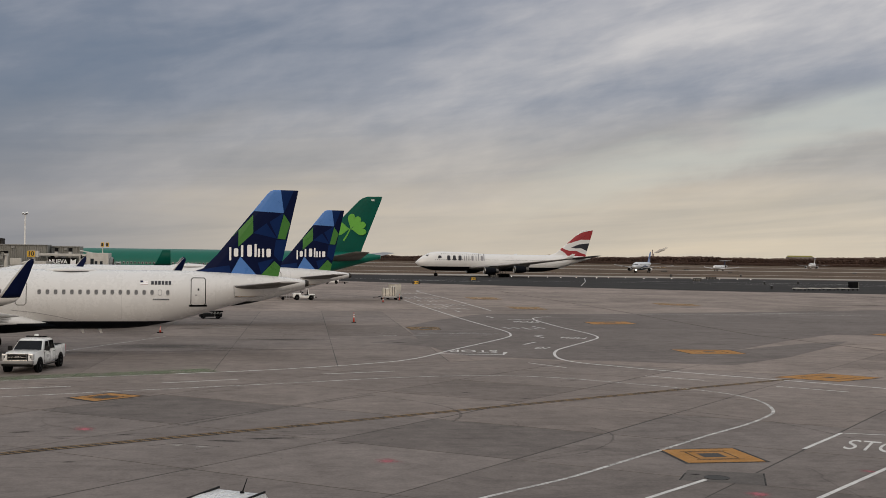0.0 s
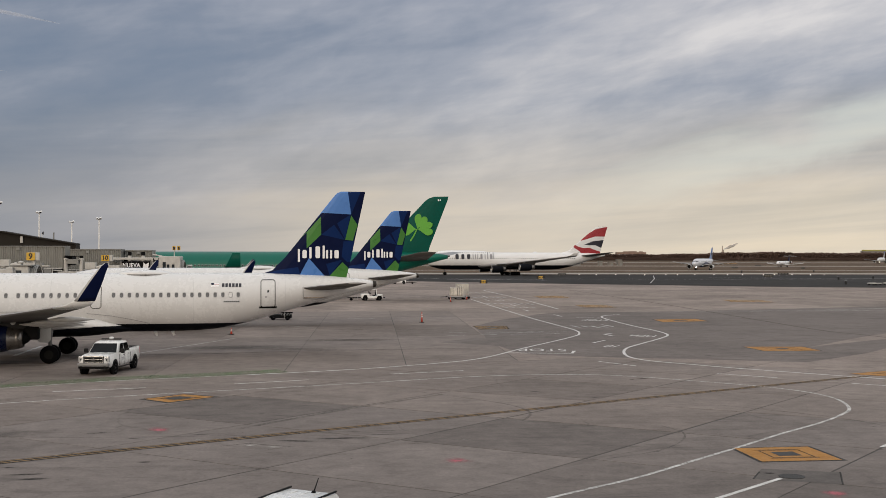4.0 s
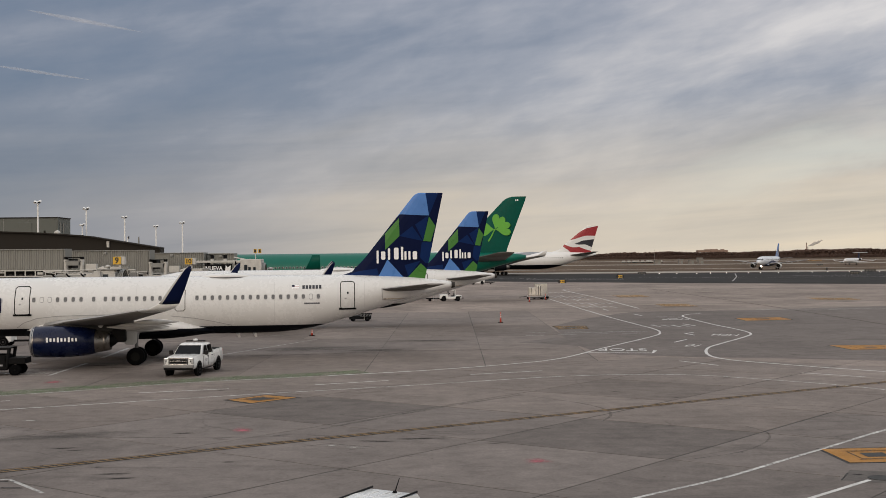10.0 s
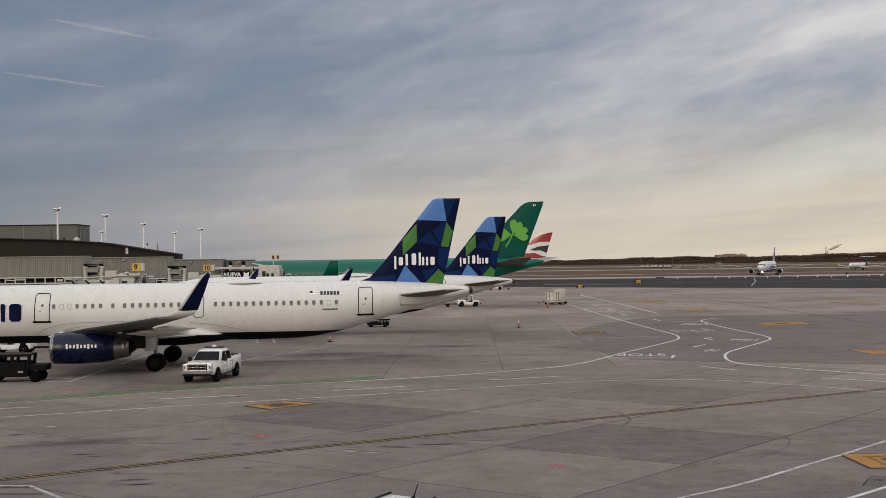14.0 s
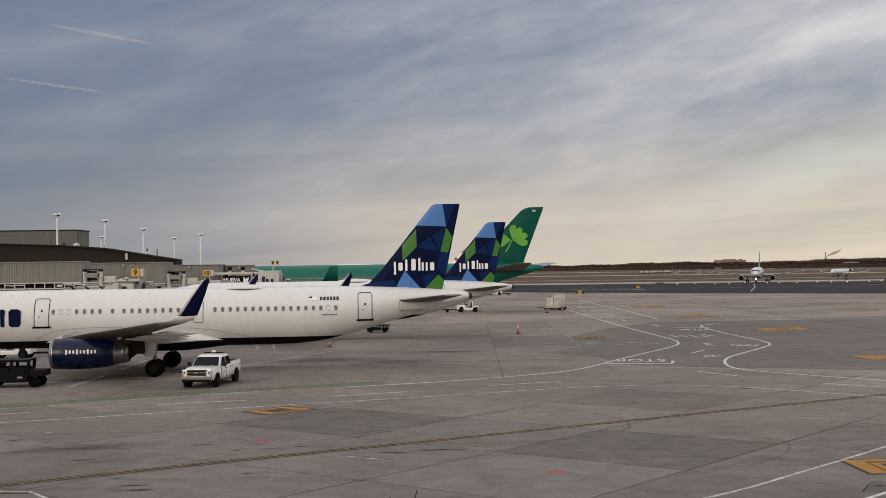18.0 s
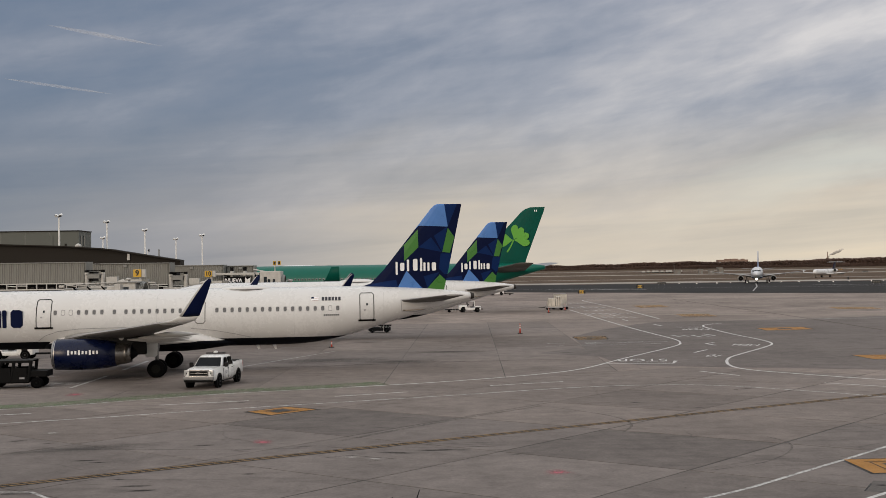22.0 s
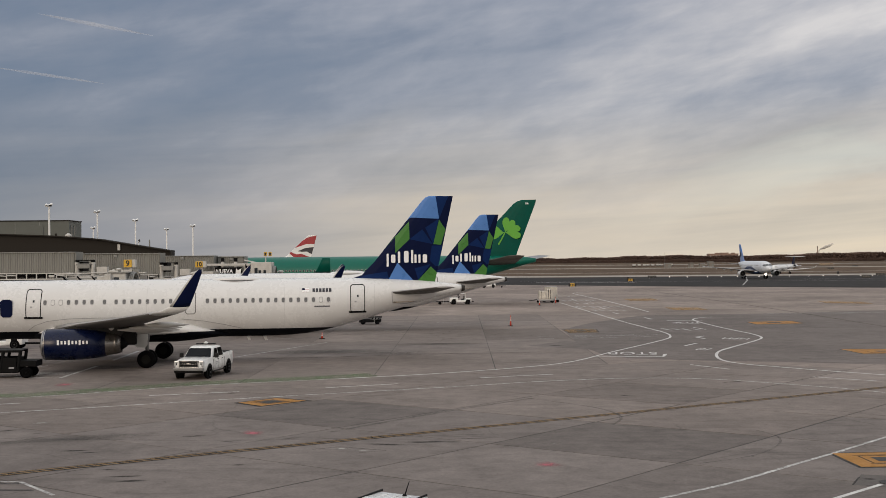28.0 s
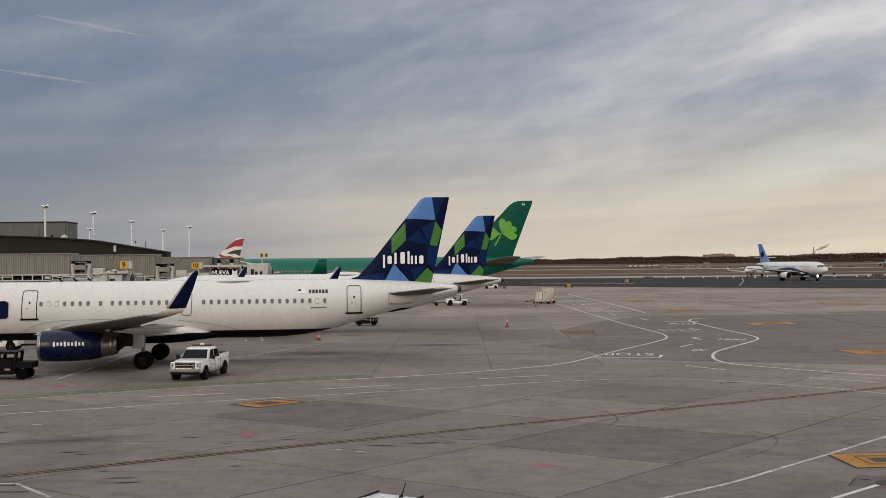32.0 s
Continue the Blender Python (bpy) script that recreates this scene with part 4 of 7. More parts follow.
def green_jet(m):
    root = thing("wide_body_airliner", m, "teal green wide-body airliner with clover emblem on its fin", "airliner", "airliners parked at the gates")
    st = smooth_stations([(0, 4.6, 4.9, 0.1), (1.2, 3.5, 6.0, 1.2), (3.5, 2.6, 7.3, 2.2), (7, 2.25, 7.85, 2.78), (10, 2.2, 7.9, 2.82), (40, 2.2, 7.9, 2.82), (46, 2.6, 7.9, 2.7), (52, 3.9, 7.88, 2.1), (57, 5.2, 7.8, 1.35), (61, 6.3, 7.6, 0.7), (62.8, 6.75, 7.35, 0.3)], 1.5)
    part("fuselage", fuselage(st, lambda s, l, z: 0 if z > min(4.9, 4.9 - (s - 47) * 0.6) else 1, (None, [((0, 0, 4.9), (0, 0, 1)), ((47, 0, 4.9), (0.6, 0, 1))])), [M["teal"], M["offwhite"]], root, smooth=True)
    for side in (1, -1):
        wing = wing_mesh([(2.2, 20.0, 11, 3.0, 1.4, 0), (9.5, 24.7, 7.2, 3.6, 0.9, 3), (20, 31.2, 4.4, 4.6, 0.5, 4), (29, 36.4, 2.6, 5.5, 0.25, 6)])
        part("wing", wing if side == 1 else mirrored(wing), M["alu"], root, smooth=True)
        tip = wing_mesh([(29, 36.4, 2.6, 5.5, 0.25, 6), (29.5, 37.0, 2.2, 5.8, 0.2, 50), (30.1, 38.2, 1.2, 7.6, 0.1, 72)])
        part("winglet", tip if side == 1 else mirrored(tip), M["teal_dark"], root, smooth=True)
        engine(root, 20.5, 9.4 * side, 2.0, 1.45, 6.2, M["teal"], 3.8)
        gear(root, 31.5, 5.3 * side, 3.2, 0.7, [(-0.9, -0.7), (-0.9, 0.7), (0.9, -0.7), (0.9, 0.7)])
        stab = wing_mesh([(0.8, 53.0, 6.6, 6.55, 0.7, 0), (9.7, 60.6, 2.6, 7.75, 0.2, 5)])
        # near tailplane dark, far one pale: light and shade painted by side
        part("tailplane", stab if side == 1 else mirrored(stab), M["stab_grey"] if side == 1 else M["alu"], root, smooth=True)
    gear(root, 6.7, 0, 3.0, 0.52, [(0, -0.35), (0, 0.35)])
    part("fin", fin_mesh([(7.4, 47.0, 59.4, 0.8), (7.9, 49.5, 59.6, 0.75), (8.6, 51.6, 59.8, 0.7), (16.2, 59.1, 62.78, 0.42), (16.6, 59.7, 62.88, 0.36), (16.85, 60.5, 62.95, 0.2)], []), [M["teal_dark"]], root)
    for k in range(2):
        part("fin_bar", box((0.16, 0.44, 0.30), bevel=0.02), M["letter"], root, "small pale bar near the fin tip", loc=(61.3 + 0.3 * k, 0, 16.25))
    # three-lobed emblem on both sides
    for k, (turn, size) in enumerate(((67, 2.45), (3, 2.65), (178, 2.6))):
        c, q = math.cos(radians(turn)), math.sin(radians(turn))
        pts = []
        for i in range(30):
            a = 2 * math.pi * i / 30
            u = (13 * math.cos(a) - 5 * math.cos(2 * a) - 2 * math.cos(3 * a) - math.cos(4 * a) + 17) / 29 * size
            w = math.sin(a) ** 3 * 1.12
            pts.append((57.75 + u * c - w * q, 11.55 + u * q + w * c))
        part("emblem_leaf", prism(pts, 0.66 + 0.01 * k), M["clover"], root, "bright green leaf of the clover emblem")
    part("emblem_stem", prism([(57.68, 11.6), (57.84, 11.55), (57.35, 10.5), (56.75, 9.55), (56.55, 9.7), (57.15, 10.6)], 0.69), M["clover"], root)
    me = window_mesh(0.3, 0.42, M["frame_grey"], M["glass"])
    for i in range(62):
        s = 8.0 + i * 0.66
        part("window", me, None, root, loc=(s, -side_at(st, s, 5.45), 5.45))
    loop = [(45.0, 4.6), (46.1, 4.6), (46.1, 6.7), (45.0, 6.7), (45.0, 4.6)]
    part("door", ribbon(st, loop, 0.12, 0.02), M["letter"], root, "cabin door with pale outline")
    return root


green_jet(pose(-43.6, 203.9, 0, 0, 0, -17.4))


def jumbo(m):
    root = thing("jumbo_jet", m, "white four-engined jumbo jet with red and navy fin, taxiing", "airliner")
    st = smooth_stations([(0, 4.9, 5.3, 0.15), (1.2, 3.9, 6.4, 1.2), (3.0, 3.1, 7.7, 2.1), (5.5, 2.4, 8.9, 2.8), (8.5, 2.15, 9.25, 3.15), (12, 2.1, 9.3, 3.25), (19, 2.1, 9.25, 3.25), (23, 2.1, 8.95, 3.25), (27, 2.1, 8.58, 3.25), (34, 2.1, 8.55, 3.25), (50, 2.1, 8.55, 3.2), (56, 3.1, 8.55, 2.7), (62, 4.9, 8.45, 1.7), (67, 6.5, 8.2, 0.85), (70.2, 7.3, 7.9, 0.3)], 1.5)
    part("fuselage", fuselage(st, lambda s, l, z: 1 if z < 3.7 and s < 60 else 0, (None, [((0, 0, 3.7), (0, 0, 1))])), [M["offwhite"], M["belly"]], root, smooth=True)
    for side in (1, -1):
        wing = wing_mesh([(2.6, 20.0, 15.5, 3.2, 1.7, 0), (12, 29.0, 9.6, 4.4, 1.0, 4), (20, 36.5, 6.4, 5.5, 0.6, 5), (31, 46.5, 3.6, 7.0, 0.3, 6)])
        part("wing", wing if side == 1 else mirrored(wing), M["alu"], root, smooth=True)
        tip = wing_mesh([(31, 46.5, 3.6, 7.0, 0.3, 6), (31.4, 47.6, 2.8, 7.4, 0.25, 55), (32.2, 50.0, 1.1, 9.0, 0.1, 70)])
        part("winglet", tip if side == 1 else mirrored(tip), M["offwhite"], root, smooth=True)
        engine(root, 23.3, 11.7 * side, 2.35, 1.32, 5.6, M["belly"], 4.2)
        engine(root, 31.8, 20.8 * side, 3.1, 1.32, 5.6, M["belly"], 5.2)
        gear(root, 31.8, 5.5 * side, 3.0, 0.62, [(-0.75, -0.55), (-0.75, 0.55), (0.75, -0.55), (0.75, 0.55)])
        gear(root, 35.0, 1.9 * side, 3.0, 0.62, [(-0.75, -0.55), (-0.75, 0.55), (0.75, -0.55), (0.75, 0.55)])
        stab = wing_mesh([(0.8, 59.5, 7.6, 7.2, 0.7, 0), (11, 68.0, 2.5, 8.5, 0.25, 6)])
        part("tailplane", stab if side == 1 else mirrored(stab), M["stab_grey"], root, smooth=True)
        eye = part("cockpit_window", box((1.3, 0.06, 0.5), bevel=0.1), M["glass"], root, loc=(4.4, -side * (side_at(st, 4.4, 7.75) + 0.02), 7.75))
    gear(root, 7.9, 0, 3.0, 0.6, [(0, -0.45), (0, 0.45)])
    waves = [([(60.4, 13.0), (62.9, 15.5), (66.4, 17.45), (69.5, 18.2), (74.0, 18.8), (70.2, 14.7), (66.2, 14.7), (63.2, 13.8)], 1), ([(61.9, 11.6), (65.4, 12.9), (69.9, 13.4), (68.8, 10.3), (66.2, 11.4), (64.0, 11.3)], 2), ([(58.2, 11.6), (59.5, 10.85), (61.4, 10.3), (64, 10.4), (66.2, 9.5), (69.5, 8.6), (69.5, 7.9), (61, 7.9), (59.5, 9.4), (57.6, 10.6)], 1)]
    part("fin", fin_mesh([(8.0, 50.0, 68.2, 0.9), (8.6, 53.4, 68.3, 0.85), (9.4, 55.9, 68.5, 0.8), (18.1, 66.4, 71.1, 0.4), (18.5, 67.1, 71.2, 0.2)], waves), [M["offwhite"], M["red"], M["ink"]], root)
    me = window_mesh(0.27, 0.36, M["pale_frame"], M["glass"])
    for i in range(64):
        if i in (9, 19, 20, 32, 46):
            continue
        s = 7.0 + i * 0.8
        part("window", me, None, root, loc=(s, -side_at(st, s, 6.3), 6.3))
    for i in range(20):
        s = 9.5 + i * 0.8
        part("window", me, None, root, loc=(s, -side_at(st, s, 8.35), 8.35))
    # plain blocks of the fuselage emblem
    for a, w, h, dark in ((12.0, 1.2, 1.9, True), (14.2, 1.1, 1.9, True), (16.4, 1.2, 1.9, True), (18.1, 0.28, 1.9, False), (19.0, 0.28, 1.9, False), (19.9, 0.28, 1.9, False), (21.3, 0.8, 1.9, False), (22.7, 0.28, 1.9, False), (23.7, 0.28, 2.7, False), (25.0, 0.8, 1.9, False), (25.8, 0.28, 2.7, False)):
        part("emblem_shape", plain_shape(w, h, 0.06), M["ink"] if dark else M["grey_letter"], root, "plain block of the fuselage emblem", loc=Matrix.Translation((a, -side_at(st, a, 7.0) - 0.16, 6.95 + (h - 1.9) / 2)) @ Matrix.Rotation(radians(-12), 4, "X"))
    part("emblem_disc", lathe([(-0.03, 0.72), (0.03, 0.72)], 20, "y"), M["ink"], root, loc=(8.6, -side_at(st, 8.6, 7.1) - 0.06, 7.1))
    return root


jumbo_jet = jumbo(pose(53.8, 447, 0))
TAIL_BLUE = [([(38, 12.2), (44.5, 12.2), (44.5, 9.2), (39.5, 9.0)], 1), ([(40.6, 9.6), (42.2, 8.6), (41.5, 7.2), (39.8, 8.0)], 2)]
taxi_jet = far_jet("taxiing_airliner", pose(188, 591, -0.03, 0, 0, 57), "white airliner with pale blue tail and slate stripe, taxiing", [M["sky_blue"], M["blue"], M["navy"]], TAIL_BLUE, M["swoosh"], "taxiing airliners", "pale_blue")
far_taxi = far_jet("distant_airliner", pose(550, 1130, -0.03, 0, 0, 55), "white airliner far away with its landing light on", [M["offwhite"], M["blue"]], [([(38, 12.2), (44.5, 12.2), (44.5, 10.4), (39.5, 10.4)], 1)], M["offwhite"], "taxiing airliners")


def regional(m):
    root = thing("regional_jet", m, "white regional jet with a T-tail and rear engines, taxiing", "regional jet", "taxiing airliners")
    st = smooth_stations([(0, 2.3, 2.5, 0.05), (1.0, 1.75, 3.2, 0.7), (2.6, 1.4, 4.0, 1.2), (4.5, 1.3, 4.05, 1.35), (24, 1.3, 4.05, 1.35), (28, 1.7, 4.05, 1.2), (32, 2.6, 4.0, 0.7), (35.8, 3.4, 3.8, 0.2)])
    part("fuselage", fuselage(st, lambda s, l, z: 0, (None, [])), [M["offwhite"]], root, smooth=True)
    for side in (1, -1):
        wing = wing_mesh([(0.8, 14.5, 6.0, 1.55, 0.7, 0), (4.2, 17.2, 3.5, 1.85, 0.4, 3), (11.6, 20.7, 1.4, 2.5, 0.18, 5)])
        part("wing", wing if side == 1 else mirrored(wing), M["offwhite"], root, smooth=True)
        tip = wing_mesh([(11.6, 20.7, 1.4, 2.5, 0.18, 6), (12.0, 21.3, 1.1, 2.9, 0.12, 60), (12.3, 22.0, 0.6, 3.6, 0.06, 75)])
        part("winglet", tip if side == 1 else mirrored(tip), M["offwhite"], root, smooth=True)
        engine(root, 25.2, 2.35 * side, 3.3, 0.72, 3.8, M["offwhite"])
        part("engine_pylon", box((2.4, 1.0, 0.25), (27.2, -1.5 * side, 3.2), bevel=0.08), M["offwhite"], root)
        gear(root, 18.5, 2.05 * side, 1.7, 0.46, [(0, -0.25), (0, 0.25)], 0.25)
        stab = wing_mesh([(0.0, 32.0, 2.9, 7.35, 0.3, 0), (4.3, 34.4, 1.5, 7.3, 0.14, -2)])
        part("tailplane", stab if side == 1 else mirrored(stab), M["offwhite"], root, smooth=True)
        part("cockpit_window", box((0.9, 0.05, 0.42), bevel=0.08), M["glass"], root, loc=(2.3, -side * (side_at(st, 2.3, 3.2) + 0.01), 3.2))
    gear(root, 2.9, 0, 1.6, 0.3, [(0, -0.18), (0, 0.18)], 0.16)
    part("fin", fin_mesh([(3.6, 27.5, 33.6, 0.5), (4.2, 29.3, 33.9, 0.45), (7.3, 31.9, 34.8, 0.3)], []), [M["navy"]], root)
    part("landing_light", lathe([(0, 0.26), (0.06, 0.3), (0.1, 0.18)], 14, "x", (16.5, -1.4, 1.6)), M["lamp"], root, "bright landing light")
    return root


regional_jet = regional(pose(300, 762, -0.03, 0, 0, 54.5))


# ---- markings on the pavement ----
M["paint_white"] = line_paint("worn_white_line", (0.72, 0.71, 0.69), 0.4)
M["paint_rubbed"] = line_paint("rubbed_white_line", (0.66, 0.65, 0.63), 0.75)
M["paint_faint"] = line_paint("faded_white_line", (0.60, 0.59, 0.57), 0.7)
M["paint_yellow"] = line_paint("worn_yellow_line", (0.25, 0.145, 0.05), 0.5)
M["paint_black"] = line_paint("black_line_border", (0.018, 0.016, 0.014), 0.4, 0.88)
M["paint_brown"] = line_paint("faded_brown_line", (0.10, 0.07, 0.045), 0.9)
M["paint_orange"] = line_paint("orange_hatch_paint", (0.41, 0.185, 0.024), 0.3)
M["paint_rust"] = line_paint("faded_orange_paint", (0.42, 0.25, 0.10), 0.9, 0.7)
M["paint_green"] = line_paint("green_line", (0.13, 0.22, 0.085), 1.0, 0.62)
M["pink"] = smudge("pink_survey_spray", (0.46, 0.14, 0.17), 0.75, 1.0)
M["road_dark"] = paved("service_road_asphalt", (0.157, 0.136, 0.126), 0.14, stain=0.35)
M["patch"] = paved("repair_patch", (0.122, 0.110, 0.104), 0.12, stain=0.2)
M["oil"] = smudge("oil_soaked_concrete", (0.030, 0.027, 0.025), 0.85, 0.85)
# grimy tint that also paints in the shade under parked jets
M["grime_shade"] = smudge("grime_shade_film", (0.062, 0.057, 0.052), 0.46, 0.7, (0.5, 1.3, 1.0))
M["scrape"] = smudge("pale_scrape", (0.46, 0.44, 0.41), 0.8, 0.9)
M["iron"] = material("cast_iron", (0.035, 0.034, 0.033), 0.7, 0.3, vary=0.3, bump=0.3)


def curve_points(pts, step=0.7):
    out = []
    n = len(pts)
    for i in range(n - 1):
        p = [Vector(pts[max(0, min(n - 1, i + k))]) for k in (-1, 0, 1, 2)]
        cnt = max(1, int((p[2] - p[1]).length / step))
        for j in range(cnt):
            t = j / cnt
            m1, m2 = (p[2] - p[0]) * 0.5, (p[3] - p[1]) * 0.5
            out.append((2 * t**3 - 3 * t**2 + 1) * p[1] + (t**3 - 2 * t**2 + t) * m1 + (-2 * t**3 + 3 * t**2) * p[2] + (t**3 - t**2) * m2)
    return out + [Vector(pts[-1])]


def marking(name, pts, width, mat, label, z=0.006, round_off=True, category="line", offset=0.0):
    """A painted line along points on the pavement."""
    path = curve_points(pts) if round_off and len(pts) > 2 else [Vector(p) for p in pts]
    bm = bmesh.new()
    prev = None
    for i, p in enumerate(path):
        d = (path[min(i + 1, len(path) - 1)] - path[max(i - 1, 0)]).normalized()
        nrm = Vector((-d.y, d.x))
        a, b = p + nrm * (offset + width / 2), p + nrm * (offset - width / 2)
        cur = (bm.verts.new((a.x, a.y, z)), bm.verts.new((b.x, b.y, z)))
        if prev:
            f = bm.faces.new((prev[0], prev[1], cur[1], cur[0]))
        prev = cur
    bm.normal_update()
    for f in bm.faces:
        if f.normal.z < 0:
            f.normal_flip()
    ob = part(name, bm, mat)
    return tagged(ob, label, category, kind="structure")


sheet("service_road", [(7.6, 95.0), (12.2, 90.6), (12.6, 85.2), (14.0, 82.2), (19.5, 79.6), (24.1, 78.2), (31.2, 75.3), (38.5, 82.0), (48.0, 93.3), (51.5, 98.2), (46.0, 95.4), (36.8, 88.2), (46.9, 99.8), (54.4, 107.1), (60.5, 106.0), (84, 138), (92.6, 164.5), (63.6, 153.4), (45.0, 146.3), (26.3, 143.6), (23.9, 140.3), (17.3, 127.9), (12.9, 116.3), (12.2, 98.8), (11.4, 100.2)], 0.004, M["road_dark"], "darker asphalt of the service road on the apron")
marking("old_line", [(47.1, 241.0), (47.1, 200), (47.0, 156), (45.9, 110.7), (47.2, 101), (49.3, 87.5)], 0.30, M["paint_brown"], "old brown guide line worn almost away", 0.009)
marking("road_line", [(20.5, 188.5), (21.2, 136.8), (21.8, 118.2), (22.1, 110.7), (21.7, 105.7), (20.1, 100.7), (13.6, 88.1), (9.5, 80.0), (5.7, 76.1), (-0.1, 72.4), (-6.0, 69.8)], 0.20, M["paint_white"], "white edge line of the service road", 0.010)
marking("road_line", [(33.5, 138.4), (31.7, 136.8), (29.8, 131.8), (29.4, 117.5), (29.7, 108.2), (29.3, 102.7), (27.6, 98.6), (23.7, 91.5), (21.8, 87.8), (20.6, 83.8), (20.1, 80.1), (20.7, 77.3), (22.6, 74.6), (26.8, 69.6), (40, 56)], 0.22, M["paint_white"], "white winding edge line of the service road", 0.010)
marking("road_line", [(33.6, 246.9), (29.0, 240), (28.6, 225), (28.8, 211.2), (29.0, 188.0), (28.6, 152.9)], 0.24, M["paint_white"], "white edge line towards the taxiway", 0.010)
marking("lane_line", [(-40, 48.5), (-21.5, 55.2), (-11.4, 59.7), (-0.1, 64.4), (7.1, 67.6), (12.2, 68.6), (16.4, 67.6), (20.9, 63.6), (23.1, 61.1), (24.4, 58.5), (24.6, 55.6), (23.7, 52.3), (22.5, 50.4), (20.5, 48.0), (17.6, 45.1), (14.7, 42.0), (12.2, 39.4), (9.4, 36.5), (6.1, 33.7), (0, 28)], 0.165, M["paint_rubbed"], "white lane line that bends round on the apron", 0.010)
for a, b in (((-6.3, 64.9), (-2.2, 66.7)), ((2.7, 69.6), (7.3, 71.4)), ((-15.5, 61.9), (-10.9, 63.4)), ((-24.5, 57.9), (-21.4, 59.1)), ((17.1, 77.0), (18.9, 73.6)), ((22.6, 68.4), (25.4, 65.8)), ((28.5, 62.6), (31.5, 59.8))):
    marking("lane_dash", [a, b], 0.15, M["paint_white"], "white dash of the lane's centre line", 0.010)
marking("guide_border", [(-40, 24.0), (-15.2, 38.95), (-8.3, 43.2), (-2.0, 46.9)], 0.66, M["paint_black"], "dark border of the guide line", 0.0075, False)
for off, w, mt in ((0.0, 0.56, "paint_black"), (0.16, 0.13, "paint_yellow"), (-0.16, 0.13, "paint_yellow")):
    marking("guide_line", [(-40, 24.0), (-15.2, 38.95), (-8.3, 43.2), (-0.1, 48.0), (24.0, 62.25), (31.1, 66.4)], w, M[mt], "yellow double guide line with dark borders", 0.008 if off == 0 else 0.013, False, offset=off)
marking("road_line", [(-6.0, 69.8), (-12.9, 67.2), (-15.8, 65.6), (-23.7, 60.9), (-40, 55.0)], 0.13, M["paint_rubbed"], "faded white edge line of the service road", 0.010)
marking("green_line", [(-40, 55.2), (-23.7, 61.0), (-15.8, 65.6), (-12.9, 67.3), (-7.7, 69.2), (-3.5, 71.2)], 2.0, M["paint_green"], "faded green band beside the white line", 0.007, offset=1.1)
for pts in ([(20.1, 41.6), (23.6, 45.4), (25.4, 44.7), (30, 42.6)], [(14, 30.6), (16.4, 32.9), (21.2, 37.5), (27, 43.2)], [(8.5, 30.9), (11.1, 33.3), (14.0, 36.0)]):
    marking("stop_box_line", pts, 0.17, M["paint_white"], "white line of the stop box", 0.010, False)
for pts in ([(-15.6, 85.0), (-9.6, 101.0)], [(-14.8, 37.9), (-13.7, 37.8), (-11.9, 35.6)], [(-30, 75.5), (-27.2, 80.5)], [(0.2, 131.5), (3.2, 131.3)]):
    marking("stand_line", pts, 0.14, M["paint_faint"], "thin white line of the aircraft stand", 0.010, False)
marking("stand_line", [(-26.6, 72.4), (-23.56, 71.9), (-23.6, 80.0)], 0.26, M["paint_rubbed"], "white angled line of the aircraft stand", 0.010, False)
marking("stand_line", [(-23.8, 84.5), (-24.1, 93.0)], 0.3, M["paint_faint"], "white angled line of the aircraft stand", 0.010, False)
for k in range(4):
    marking("stand_hatch", [(-26.9 + 0.15 * k, 73.4 + 0.8 * k), (-23.9, 73.0 + 0.8 * k)], 0.12, M["paint_faint"], "worn hatch bar of the stand marking", 0.010, False)
marking("stop_bar", [(11.8, 84.2), (16.6, 83.4), (17.2, 85.6)], 0.30, M["paint_white"], "white stop bar", 0.012, False)
marking("stop_bar", [(26.6, 131.5), (30.4, 130.3)], 0.35, M["paint_white"], "white stop bar", 0.012, False)
for a, b in (((20.3, 93.3), (22.0, 96.2)), ((25.3, 138.5), (25.5, 134.4)), ((24.6, 104.8), (23.6, 103.6)), ((23.6, 103.6), (23.9, 101.2)), ((26.6, 118.0), (27.1, 114.6)), ((23.6, 152), (23.7, 148)), ((24.2, 168), (24.3, 163)), ((24.2, 186), (24.3, 181)), ((24.3, 205), (24.3, 200))):
    marking("lane_dash", [a, b], 0.22, M["paint_white"], "short white dash on the service road", 0.012)
for x, y in ((9, 103.0), (12, 103.6), (15, 104.0), (18, 104.4), (9.5, 106.6), (13, 107), (17, 107.4)):
    marking("lane_dash", [(x, y), (x + 1.7, y + 0.25)], 0.18, M["paint_faint"], "faded dash across the road", 0.012)


def ground_text(name, body, at, turn, size, stretch, mat, label):
    cu = bpy.data.curves.new(name, "FONT")
    cu.body, cu.size, cu.align_x = body, size, "CENTER"
    cu.extrude = 0.002
    tmp = new("tmp_text", cu)
    me = bpy.data.meshes.new_from_object(tmp)
    bpy.data.objects.remove(tmp)
    me.materials.clear()
    me.materials.append(mat)
    ob = new(name, me)
    ob.matrix_world = pose(*at, 0, 0, turn) @ Matrix.Diagonal((1, stretch, 1, 1))
    return tagged(ob, label, "lettering", kind="structure")


ground_text("road_lettering", "STOP", (15.1, 87.6, 0.012), 171, 1.55, 2.0, M["paint_white"], "white painted word on the service road")
ground_text("road_lettering", "STOP", (28.3, 127.8, 0.012), 160, 1.25, 3.0, M["paint_white"], "white painted word on the service road")
ground_text("road_lettering", "10", (21.6, 90.6, 0.012), 150, 1.2, 2.4, M["paint_white"], "white painted speed figure on the service road")
ground_text("road_lettering", "MPH", (27.0, 102.2, 0.012), 158, 1.2, 2.4, M["paint_white"], "white painted speed letters on the service road")
